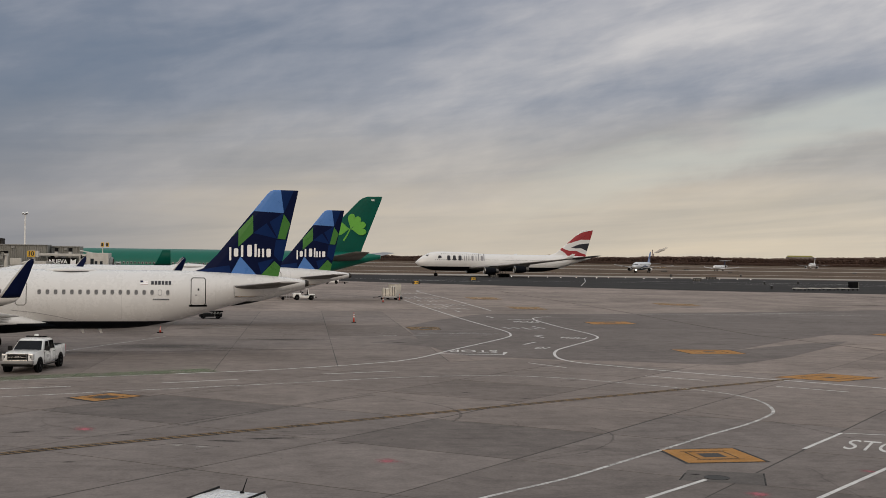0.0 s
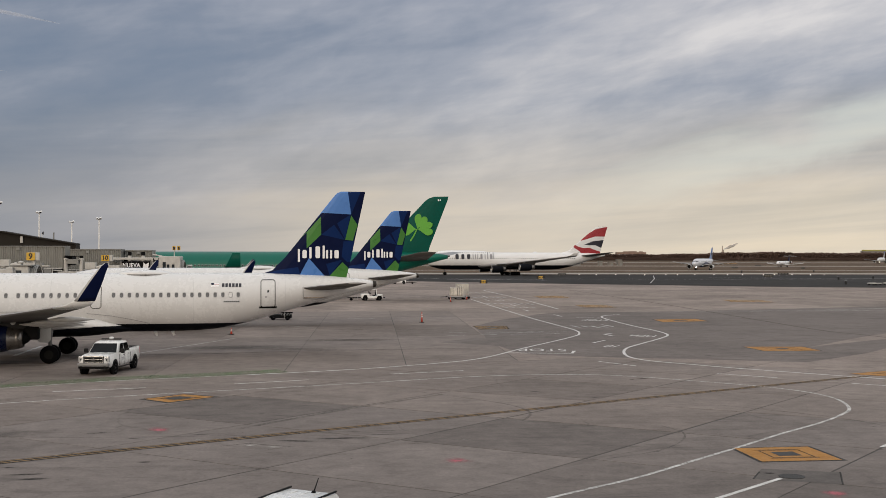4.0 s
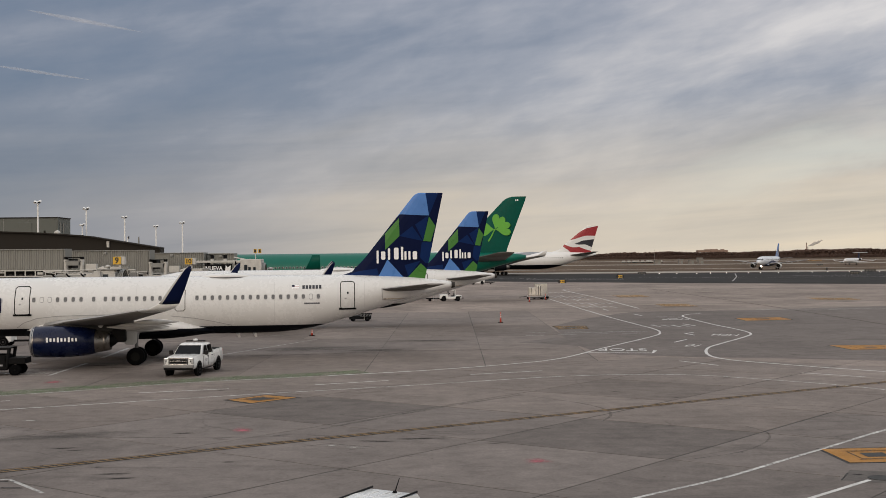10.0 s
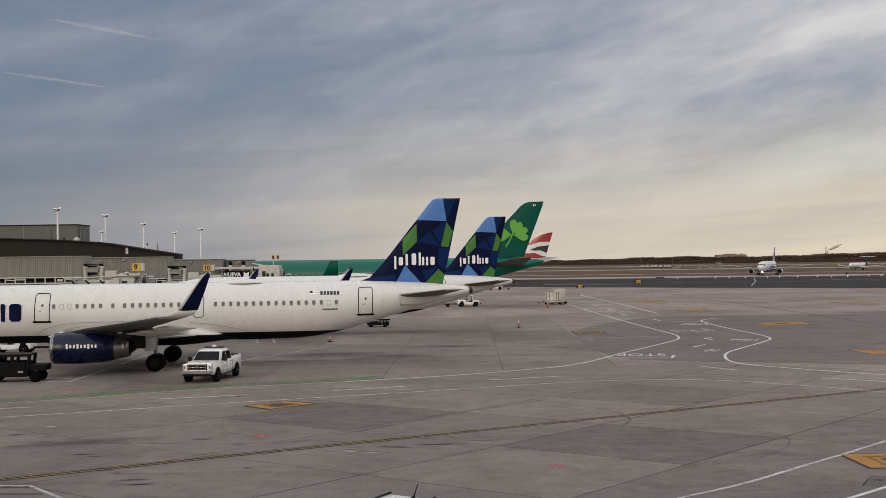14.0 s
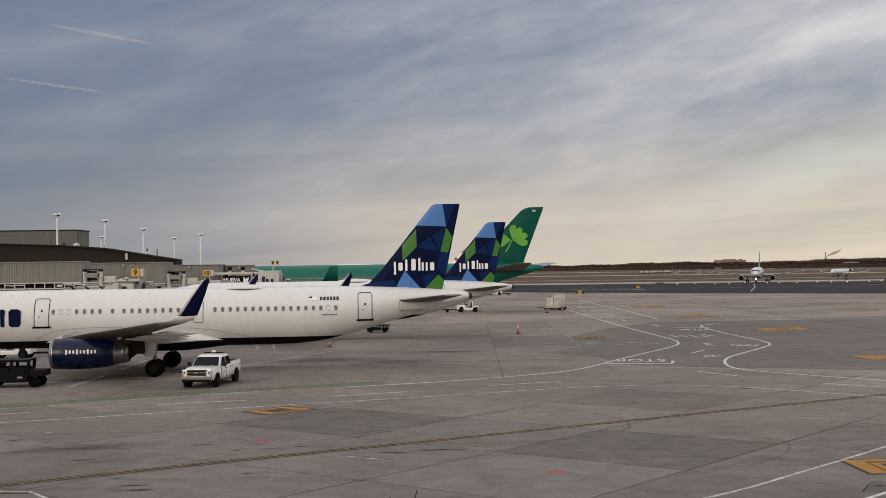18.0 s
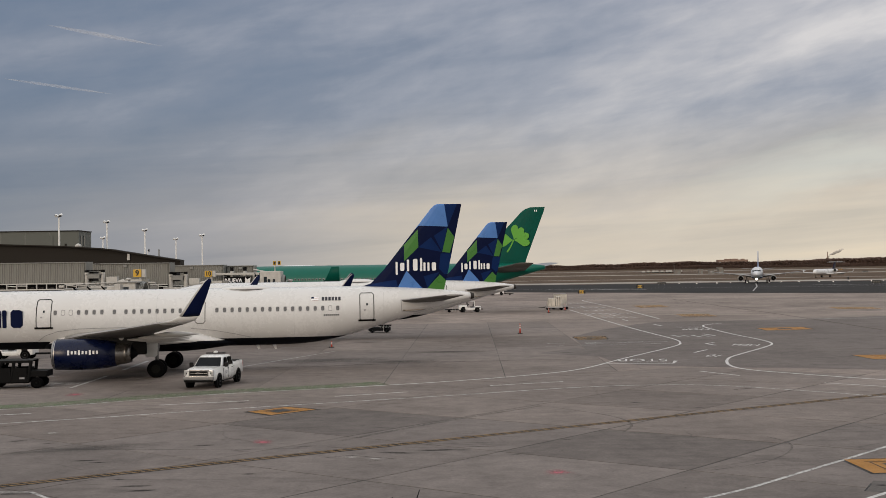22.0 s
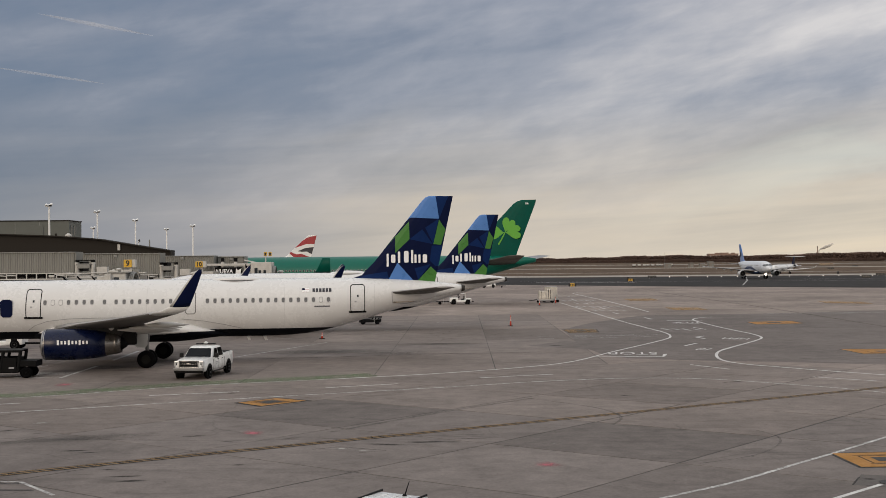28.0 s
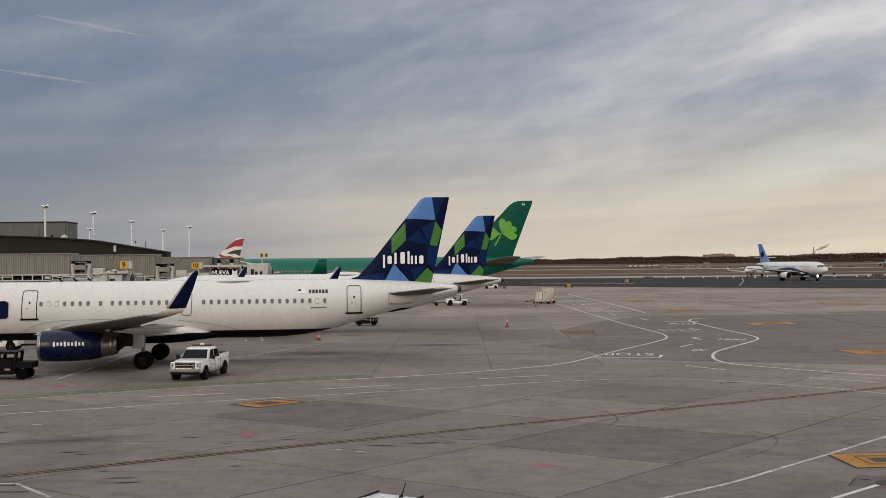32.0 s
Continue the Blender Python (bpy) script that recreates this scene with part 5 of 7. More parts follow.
ground_text("road_lettering", "STOP", (22.75, 40.85, 0.012), -36, 1.15, 3.2, M["paint_white"], "white painted word inside the stop box")
for x, y, n, step, long in ((23.1, 116.6, 4, 0.95, 3.0), (22.0, 161, 5, 0.95, 4.0), (21.2, 173.5, 7, 1.0, 5.0), (22.6, 187, 4, 1.2, 4.0), (22.0, 200, 6, 1.0, 6.0), (23.0, 224, 4, 1.1, 6.0)):
    for k in range(n):
        marking("road_letter_bar", [(x + k * step, y - 0.3 * k), (x + k * step + 0.3, y - 0.3 * k - long * (0.7 if k % 2 else 1.0))], 0.34, M["paint_faint"], "worn letter bar on the service road", 0.012)


def hatch(corners, hole=True, field="paint_orange", cover=0.30, border=1.06):
    """An orange square round a pit cover, with its dark border."""
    c = sum((Vector(p) for p in corners), Vector((0, 0))) / 4
    grow = lambda k: [tuple(c + (Vector(p) - c) * k) for p in corners]
    base = sheet("pit_marking", grow(border if hole else 1.0), 0.009, M["paint_black"] if hole else M["paint_rust"], "orange square with dark border painted round a pit cover")
    sheet("orange_field", grow(1.0), 0.004 + 0.009, M[field] if hole else M["paint_rust"], "", parent=base)
    if hole:
        sheet("pit_cover", grow(cover), 0.018, M["iron"], "", parent=base)
        near = grow(0.52)
        for k in range(4):
            a, b = Vector(near[k]), Vector(near[(k + 1) % 4])
            d = (b - a).normalized() * 0.035
            n = Vector((-d.y, d.x))
            sheet("thin_line", [tuple(a - n), tuple(b - n), tuple(b + n), tuple(a + n)], 0.0185, M["paint_black"], "", parent=base)
        for k, (p, q) in enumerate(((0, 1), (2, 3))):
            a, b = Vector(grow(0.62)[p]), Vector(grow(0.62)[q])
            d = (b - a).normalized() * 0.04
            n = Vector((-d.y, d.x))
            sheet("thin_line", [tuple(a - n), tuple(b - n), tuple(b + n), tuple(a + n)], 0.019, M["paint_black"], "", parent=base)


hatch([(14.45, 41.75), (17.35, 41.9), (17.45, 39.1), (14.5, 39.0)], border=1.10)
hatch([(-10.1, 58.4), (-8.4, 60.2), (-6.7, 59.0), (-8.7, 57.0)], cover=0.42, border=1.18)
hatch([(31.4, 88.5), (36.1, 88.2), (36.0, 84.5), (31.6, 84.4)], cover=0.20)
hatch([(30.6, 67.6), (35.0, 69.8), (37.5, 67.1), (33.6, 65.0)], cover=0.16)
hatch([(34.6, 127.0), (39.9, 128.2), (39.8, 123.6), (34.4, 122.4)])
hatch([(12.9, 116.3), (16.3, 116.5), (15.9, 111.5), (13.0, 111.2)], True, "paint_rust")
hatch([(59.3, 108.3), (63.6, 110.0), (64.6, 105.0), (60.0, 104.0)])
hatch([(33.2, 203), (38.6, 204), (38.3, 194), (33.0, 193)], False)
hatch([(33.3, 166), (37.9, 165), (37.6, 157), (33.0, 158)], False)
hatch([(61.5, 184), (67.5, 181), (66.5, 173), (60.5, 176)], False)
sheet("pavement_patch", [(13.1, 36.0), (14.0, 37.7), (16.4, 36.9), (15.6, 34.9)], 0.005, M["patch"], "dark repair patch round a manhole")
for ends in ([(16.4, 36.9), (15.6, 34.9)], [(13.1, 36.0), (13.75, 37.2)]):
    marking("patch_edge", ends, 0.06, M["paint_black"], "black sealed edge of the repair patch", 0.0072, False)
tagged(part("manhole_cover", lathe([(0.0, 0.42), (0.014, 0.42), (0.016, 0.36), (0.010, 0.34), (0.010, 0.02)], 28, "z", (14.5, 36.3, 0.004)), M["iron"]), "round iron manhole cover in the apron", "manhole cover", kind="structure")


def stain(name, x, y, w, d, turn, mat, label, z=0.0055):
    """A stain of that width and depth, in its own unit square."""
    bm = bmesh.new()
    bm.faces.new([bm.verts.new((1.3 * math.cos(a * math.pi / 8), 1.3 * math.sin(a * math.pi / 8), 0)) for a in range(16)])
    ob = part(name, bm, M[mat])
    ob.matrix_world = pose(x, y, z, 0, 0, turn) @ Matrix.Diagonal((w / 2, d / 2, 1, 1))
    return tagged(ob, label, name.replace("_", " "), kind="structure")


for x, y, w, d in ((-7.7, 48.1, 1.5, 2.2), (3.9, 40.1, 1.7, 1.7), (-22.0, 67.9, 1.8, 2.6), (14.8, 33.6, 1.6, 1.4), (20.3, 37.0, 0.9, 1.2)):
    stain("spray_mark", x, y, w, d, 20, "pink", "faded pink spray mark on the pavement", 0.0062)
for x, y, w, d, turn in (
        (-13.9, 44.0, 2.0, 0.5, 10), (-13.3, 43.5, 1.7, 0.42, 8), (-10.6, 38.6, 2.2, 0.6, 6), (-10.1, 37.8, 1.8, 0.55, 8), (-11.4, 39.9, 0.9, 0.35, 0),
        (-18.5, 49.4, 1.6, 0.5, 25), (-16.9, 48.6, 0.8, 0.3, 0), (-10.0, 47.4, 1.8, 0.5, 10), (-8.3, 45.8, 1.4, 0.3, -20), (-5.9, 46.6, 1.3, 0.4, 10),
        (-2.0, 44.8, 2.6, 0.6, -12), (-0.2, 45.3, 3.8, 0.85, 4), (1.4, 46.1, 2.6, 0.3, -3), (2.6, 43.9, 0.9, 0.3, 0), (5.0, 47.6, 1.0, 0.3, 8), (-7.0, 40.6, 0.8, 0.5, 0),
        (9.9, 60.0, 1.0, 0.5, 10), (12.6, 57.4, 1.0, 0.4, 12), (17.4, 66.1, 1.6, 0.8, 15), (16.6, 65.6, 0.6, 0.5, 0), (-11.2, 62.6, 0.9, 0.4, 0), (22.2, 46.6, 0.5, 0.4, 0),
        (14.0, 36.9, 0.6, 0.5, 0), (10.0, 95.0, 2.2, 1.2, 5), (26.2, 81.0, 1.6, 0.6, 0), (-3.8, 118.0, 5.0, 0.9, 2), (-8.0, 112.0, 6.0, 0.8, 3), (1.0, 112.0, 2.5, 0.8, 0),
        (113, 219, 30, 6.0, -4), (124, 226, 22, 4.5, -4), (99, 182, 12, 3.6, -6), (88, 206, 9, 3.0, 0), (68, 193.5, 6, 2.0, 0), (76, 188, 8, 2.0, -5), (62, 168, 7, 1.8, 5), (53, 214, 8, 2.6, 0)):
    stain("oil_stain", x, y, w, d, turn, "oil", "dark oil stain on the concrete")
# grimy patches below parked aircraft, shade painted in, and along the old paving's edge
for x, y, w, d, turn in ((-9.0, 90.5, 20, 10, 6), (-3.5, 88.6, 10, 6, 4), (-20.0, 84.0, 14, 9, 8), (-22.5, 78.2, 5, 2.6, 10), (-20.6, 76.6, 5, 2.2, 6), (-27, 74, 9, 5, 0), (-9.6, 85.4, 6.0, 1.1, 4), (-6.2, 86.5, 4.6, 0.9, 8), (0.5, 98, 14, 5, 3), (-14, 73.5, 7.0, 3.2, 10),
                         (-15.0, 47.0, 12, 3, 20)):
    stain("grime_patch", x, y, w, d, turn, "grime_shade", "grimy patch with painted shade on the concrete", 0.0048)
for x, y, w, d, turn in ((-17.8, 51.75, 1.3, 0.7, 5), (-3.66, 43.9, 1.05, 0.65, 0), (-2.76, 43.45, 1.2, 0.5, 0), (-4.8, 117.0, 6.0, 1.2, 2), (-5.8, 45.4, 0.8, 0.2, 0), (4.6, 44.6, 0.7, 0.2, 0), (-14.0, 106.6, 9, 0.8, 8), (-5.5, 113.5, 12, 0.8, 6), (14, 106.0, 7, 0.6, 3), (70, 151, 40, 2.6, 18), (52, 144.6, 18, 1.6, 17)):
    stain("pale_scuff", x, y, w, d, turn, "scrape", "pale scuffed patch on the concrete", 0.0058)
for a, b in (((-19.9, 84.0), (-9.5, 85.1)), ((-9.5, 85.1), (-1.1, 87.6)), ((-1.1, 87.6), (9.6, 88.6))):
    marking("paving_edge", [a, b], 0.16, M["paint_black"], "dark broken edge of the old paving", 0.0066, False)


marking("stand_line", [(42.4, 146.1), (60, 146.4), (81.7, 145.8)], 0.3, M["paint_faint"], "faded white line across the apron", 0.010)
marking("stand_line", [(12.9, 105.8), (20.8, 107.1)], 0.2, M["paint_faint"], "faded white line across the apron", 0.012)
M["tyre_mark"] = line_paint("tyre_rubber_mark", (0.06, 0.054, 0.05), 1.0, 0.42)
for pts, w in (([(13.3, 47.6), (13.7, 45.8), (13.0, 43.6), (11.4, 41.4), (9.2, 40.0)], 0.09), ([(4.0, 60.2), (7.6, 55.4), (8.4, 52.0), (7.6, 49.4)], 0.14), ([(-4.4, 48.2), (0.3, 54.2), (5.0, 59.2)], 0.3), ([(-20, 47.5), (-8, 46.2), (2, 47.2)], 0.12), ([(18, 54), (22, 49), (23.4, 44)], 0.12)):
    marking("tyre_mark", pts, w, M["tyre_mark"], "faint dark tyre mark on the concrete", 0.0052)
# manhole frame let into the slab
for pts in ([(-4.75, 43.75), (-3.75, 44.35), (-1.9, 43.35), (-2.9, 42.9)],):
    marking("cover_edge", pts, 0.05, M["paint_black"], "dark edge of a cover let into the slab", 0.0056, False)
sheet("stand_block", [(-14.6, 36.6), (-12.9, 36.5), (-12.75, 36.35), (-14.6, 36.42)], 0.011, M["paint_black"], "black bar of the stand marking")
sheet("stand_block", [(-14.6, 37.62), (-13.65, 37.56), (-13.62, 37.42), (-14.6, 37.48)], 0.011, M["paint_black"], "black bar of the stand marking")


# ---- vehicles and ground equipment ----
M["machine_white"] = material("dirty_white_steel", (0.50, 0.49, 0.465), 0.5, vary=0.25, scale=1.5, streaks=0.2)
M["machine_grey"] = material("machine_grey", (0.22, 0.22, 0.21), 0.5, vary=0.25, scale=1.5)
M["truck_white"] = material("white_car_paint", (0.74, 0.74, 0.73), 0.25, vary=0.05, coat=0.4)
M["chrome"] = material("chrome", (0.30, 0.30, 0.31), 0.22, 1.0, vary=0.1)
M["bumper_grey"] = material("dull_bumper_metal", (0.20, 0.20, 0.205), 0.4, 0.0, vary=0.2)
M["rim"] = material("dark_alloy_rim", (0.07, 0.07, 0.073), 0.45, 0.5, vary=0.15)
M["plastic"] = material("black_plastic", (0.009, 0.009, 0.0095), 0.6, vary=0.2, spec=0.2)
M["orange"] = material("safety_orange", (0.62, 0.065, 0.035), 0.5, vary=0.15)
M["reflect"] = material("white_reflective_band", (0.75, 0.75, 0.72), 0.4, vary=0.05)
M["canvas"] = material("grubby_white_canvas", (0.62, 0.58, 0.52), 0.85, vary=0.4, scale=2, bump=0.4)
M["cargo_metal"] = material("scuffed_cargo_panel", (0.30, 0.25, 0.19), 0.5, 0.2, vary=0.45, scale=2)
M["tint"] = material("dark_tinted_car_glass", (0.006, 0.007, 0.008), 0.15, vary=0.2, spec=0.1)
M["screen"] = material("windscreen_glass", (0.012, 0.014, 0.017), 0.08, vary=0.3, spec=0.1)
M["headlight"] = material("headlight_glass", (0.55, 0.56, 0.57), 0.1, 0.3, vary=0.1)


def road_wheel(parent, x, y, r, w, rim="rim"):
    wh = part("wheel", lathe([(-w / 2, r * 0.6), (-w / 2, r * 0.92), (-w * 0.34, r), (w * 0.34, r), (w / 2, r * 0.92), (w / 2, r * 0.6)], 24, "y", (x, y, r)), M["rubber"], parent, "black tyre", True)
    s = 1 if y > 0 else -1
    part("rim", lathe([(s * (w / 2 - 0.05), r * 0.6), (s * (w / 2 + 0.005), r * 0.58), (s * (w / 2 - 0.03), r * 0.3), (s * (w / 2 + 0.01), r * 0.12)], 18, "y", (x, y, r)), M[rim], wh, "dark metal rim")
    return wh


def body_loft(stations, bm=None, n=10):
    """Car body sections: (x, half width, bottom, waist, top half width, top). Rounded box sections."""
    rings = []
    for x, hw, lo, hi in stations:
        e = min(0.1, (hi - lo) * 0.2)
        rings.append([(x, -hw, lo + e), (x, -hw + e * 0.5, lo), (x, hw - e * 0.5, lo), (x, hw, lo + e), (x, hw, hi - e), (x, hw - e * 0.9, hi), (x, -hw + e * 0.9, hi), (x, -hw, hi - e)])
    return finish(loft(rings))


def pickup(m, label):
    """A crew-cab pickup, nose along +x."""
    root = thing("pickup_truck", m, label, "pickup truck")
    rows = []
    for x, hw, lo, belt, hi, top in ((2.92, 0.80, 0.60, 0.95, 1.08, 0.70), (2.84, 0.93, 0.52, 1.0, 1.16, 0.80), (2.55, 0.99, 0.48, 1.02, 1.22, 0.84), (1.9, 1.01, 0.46, 1.05, 1.27, 0.86), (1.30, 1.01, 0.46, 1.08, 1.30, 0.88), (1.20, 1.01, 0.44, 1.10, 1.27, 0.92), (-1.02, 1.01, 0.44, 1.12, 1.28, 0.93), (-1.10, 1.01, 0.46, 1.14, 1.38, 0.97), (-2.78, 1.01, 0.50, 1.16, 1.40, 0.97), (-2.90, 0.98, 0.56, 1.14, 1.36, 0.95)):
        half = [(-hw * 0.9, lo), (-hw * 0.985, lo + 0.1), (-hw, (lo + belt) / 2), (-hw * 0.985, belt), (-top - 0.02, hi - 0.04), (-top, hi), (-top * 0.5, hi + 0.012)]
        ring = half + [(-y, z) for y, z in half[::-1]]
        rows.append([(x, y, z) for y, z in ring])
    part("body", finish(loft(rows)), M["truck_white"], root, crease=38)

    def hoop(x0, xt, wb, wt, top):
        half = [(x0, wb, 1.20), (x0 + (xt - x0) * 0.45, wb - (wb - wt) * 0.42, 1.20 + (top - 1.20) * 0.45), (x0 + (xt - x0) * 0.88, wt + 0.012, top - 0.09), (xt - 0.0, wt - 0.045, top - 0.022), (xt, wt - 0.16, top)]
        return half + [(x, -y, z) for x, y, z in half[::-1]]
    cab = part("cab", finish(loft([hoop(1.34, 0.72, 0.93, 0.76, 1.83), hoop(1.20, 0.56, 0.955, 0.79, 1.89), hoop(0.60, 0.40, 0.965, 0.81, 1.925), hoop(-0.25, -0.22, 0.965, 0.82, 1.945), hoop(-0.88, -0.74, 0.965, 0.81, 1.925), hoop(-1.04, -0.90, 0.95, 0.78, 1.88), hoop(-1.08, -0.96, 0.92, 0.75, 1.82)])), M["truck_white"], root, crease=38)
    part("windscreen", finish(loft([[(1.335, -0.86, 1.275), (1.335, 0.86, 1.275), (1.30, 0.86, 1.255), (1.30, -0.86, 1.255)], [(0.755, -0.72, 1.82), (0.755, 0.72, 1.82), (0.72, 0.72, 1.80), (0.72, -0.72, 1.80)]])), M["screen"], cab, "grey windscreen with sky in it")
    part("dashboard", box((0.1, 1.6, 0.04), (1.37, 0, 1.275), bevel=0.015), M["plastic"], cab, "black cowl below the windscreen")
    for k in (-0.4, 0.15):
        part("wiper", tube((1.36, k, 1.30), (1.12, k + 0.5, 1.47), 0.012, None, 6), M["plastic"], cab)
    for s in (1, -1):
        for x0, x1, t0, t1 in ((1.02, 0.16, 0.60, 0.13), (0.06, -0.84, 0.04, -0.74)):
            q = lambda x, z: (x, s * (0.968 - (z - 1.20) * 0.222 + 0.024), z)
            bm = bmesh.new()
            bm.faces.new([bm.verts.new(p) for p in (q(x0, 1.29), q(x1, 1.29), q(t1, 1.80), q(t0, 1.80))])
            bmesh.ops.solidify(bm, geom=bm.faces[:], thickness=0.01)
            part("side_window", bm, M["tint"], cab)
        mir = part("mirror", box((0.16, 0.24, 0.28), (1.02, s * 1.18, 1.38), bevel=0.05), M["plastic"], root)
        part("mirror_arm", box((0.08, 0.14, 0.06), (1.04, s * 1.02, 1.32)), M["plastic"], mir)
        lamp = part("headlight", box((0.2, 0.34, 0.36), (2.81, s * 0.80, 1.0), bevel=0.05), M["headlight"], root)
        part("lamp_bezel", box((0.2, 0.08, 0.12), (2.83, s * 0.80, 0.98), bevel=0.03), M["plastic"], lamp)
        part("fog_lamp", box((0.1, 0.2, 0.1), (3.01, s * 0.74, 0.58), bevel=0.03), M["plastic"], root)
        part("tail_light", box((0.1, 0.12, 0.46), (-2.87, s * 0.93, 1.12), bevel=0.03), M["red"], root)
        for x in (0.28, -0.62):
            part("door_handle", box((0.2, 0.04, 0.05), (x, s * 1.005, 1.1), bevel=0.01), M["plastic"], root)
        for x in (1.12, 0.1, -0.98):
            part("door_gap", box((0.025, 0.02, 0.68), (x, s * 1.003, 0.82)), M["black"], root)
        part("door_bar", box((0.36, 0.01, 0.07), (0.55, s * 1.012, 0.93)), M["grey_letter"], root, "grey bar of the door lettering")
        part("door_bar", box((0.26, 0.01, 0.05), (0.55, s * 1.012, 0.82)), M["grey_letter"], root, "grey bar of the door lettering")
        part("running_board", box((2.2, 0.14, 0.06), (0.05, s * 0.98, 0.38), bevel=0.02), M["plastic"], root)
        for x in (1.88, -1.86):
            part("wheel_well", lathe([(-0.1, 0.49), (0.02, 0.50), (0.02, 0.3)], 24, "y", (x, s * 1.0, 0.45)), M["black"], root, "dark wheel arch")
            road_wheel(root, x, s * 0.90, 0.41, 0.28)
    gr = part("grille", box((0.14, 1.30, 0.46), (2.87, 0, 0.96), bevel=0.05), M["black"], root)
    for z in (0.785, 1.175):
        part("grille_frame", box((0.06, 1.24, 0.05), (2.935, 0, z), bevel=0.018), M["chrome"], gr)
    for k in range(3):
        part("grille_bar", box((0.03, 1.12, 0.035), (2.945, 0, 0.86 + 0.13 * k), bevel=0.01), M["chrome"] if k == 1 else M["rim"], gr)
    for s in (1, -1):
        part("grille_frame", box((0.05, 0.05, 0.42), (2.935, s * 0.58, 0.99), bevel=0.015), M["chrome"], gr)
    part("badge", box((0.03, 0.24, 0.1), (2.965, 0, 0.99), bevel=0.012), M["chrome"], gr)
    part("bumper", box((0.28, 1.98, 0.20), (2.93, 0, 0.67), bevel=0.06), M["bumper_grey"], root, "grey metal bumper", crease=40)
    part("lower_valance", box((0.24, 1.86, 0.20), (2.92, 0, 0.53), bevel=0.05), M["black"], root)
    part("bed", box((1.62, 1.62, 0.04), (-1.95, 0, 1.405)), M["black"], root)
    part("tailgate", box((0.05, 1.5, 0.5), (-2.90, 0, 1.1), bevel=0.02), M["truck_white"], root)
    bar = part("light_bar", box((0.2, 1.3, 0.07), (-0.3, 0, 2.02), bevel=0.02), M["black"], root)
    part("beacon", lathe([(0, 0.15), (0.08, 0.14), (0.12, 0.05)], 12, "z", (-0.3, 0, 2.05)), M["reflect"], bar)
    return root


pickup(pose(-14.70, 72.8, 0.0, 0, 0, -98) @ Matrix.Diagonal((0.98, 0.97, 0.98, 1)), "white crew-cab pickup parked beside the airliner's wing")


def wagon(m):
    root = thing("estate_car", m, "white car with black roof rails and short antenna", "car")
    part("body", body_loft([(2.3, 0.75, 0.4, 0.85), (2.1, 0.88, 0.32, 0.98), (1.0, 0.92, 0.3, 1.08), (-2.0, 0.92, 0.3, 1.12), (-2.3, 0.88, 0.4, 1.05)]), M["truck_white"], root)
    roof = part("cab", finish(loft([[(1.1, -0.85, 1.05), (1.1, 0.85, 1.05), (0.35, 0.66, 1.70), (0.35, -0.66, 1.70)], [(0.2, -0.88, 1.05), (0.2, 0.88, 1.05), (0.1, 0.72, 1.87), (0.1, -0.72, 1.87)], [(-1.0, -0.88, 1.05), (-1.0, 0.88, 1.05), (-1.0, 0.74, 1.93), (-1.0, -0.74, 1.93)], [(-1.95, -0.88, 1.05), (-1.95, 0.88, 1.05), (-1.75, 0.72, 1.90), (-1.75, -0.72, 1.90)], [(-2.2, -0.85, 1.05), (-2.2, 0.85, 1.05), (-1.9, 0.66, 1.82), (-1.9, -0.66, 1.82)]])), M["truck_white"], root)
    for s in (1, -1):
        part("roof_rail", tube((0.1, s * 0.70, 1.90), (-1.75, s * 0.70, 1.95), 0.026, None, 8), M["plastic"], root, "black roof rail")
        q = lambda x, z: (x, s * (0.89 - (z - 1.05) * 0.17 + 0.01), z)
        bm = bmesh.new()
        bm.faces.new([bm.verts.new(p) for p in (q(0.8, 1.15), q(-1.9, 1.15), q(-1.75, 1.75), q(0.25, 1.7))])
        bmesh.ops.solidify(bm, geom=bm.faces[:], thickness=0.01)
        part("side_window", bm, M["glass"], root)
        for x in (1.4, -1.4):
            road_wheel(root, x, s * 0.8, 0.34, 0.22)
    for k in range(3):
        part("roof_rib", box((1.3, 0.05, 0.015), (-0.9, -0.35 + 0.35 * k, 1.925), bevel=0.005), M["truck_white"], root)
    an = part("antenna", tube((-1.6, 0.12, 1.9), (-1.8, 0.12, 2.2), 0.018, 0.01, 8), M["black"], root, "short black roof antenna")
    part("antenna_base", lathe([(0, 0.07), (0.05, 0.04)], 10, "z", (-1.6, 0.12, 1.9)), M["black"], an)
    return root


wagon(pose(-1.66, 24.52, 0, 0, 0, -121.6) @ Matrix.Diagonal((1, 0.86, 0.99, 1)))


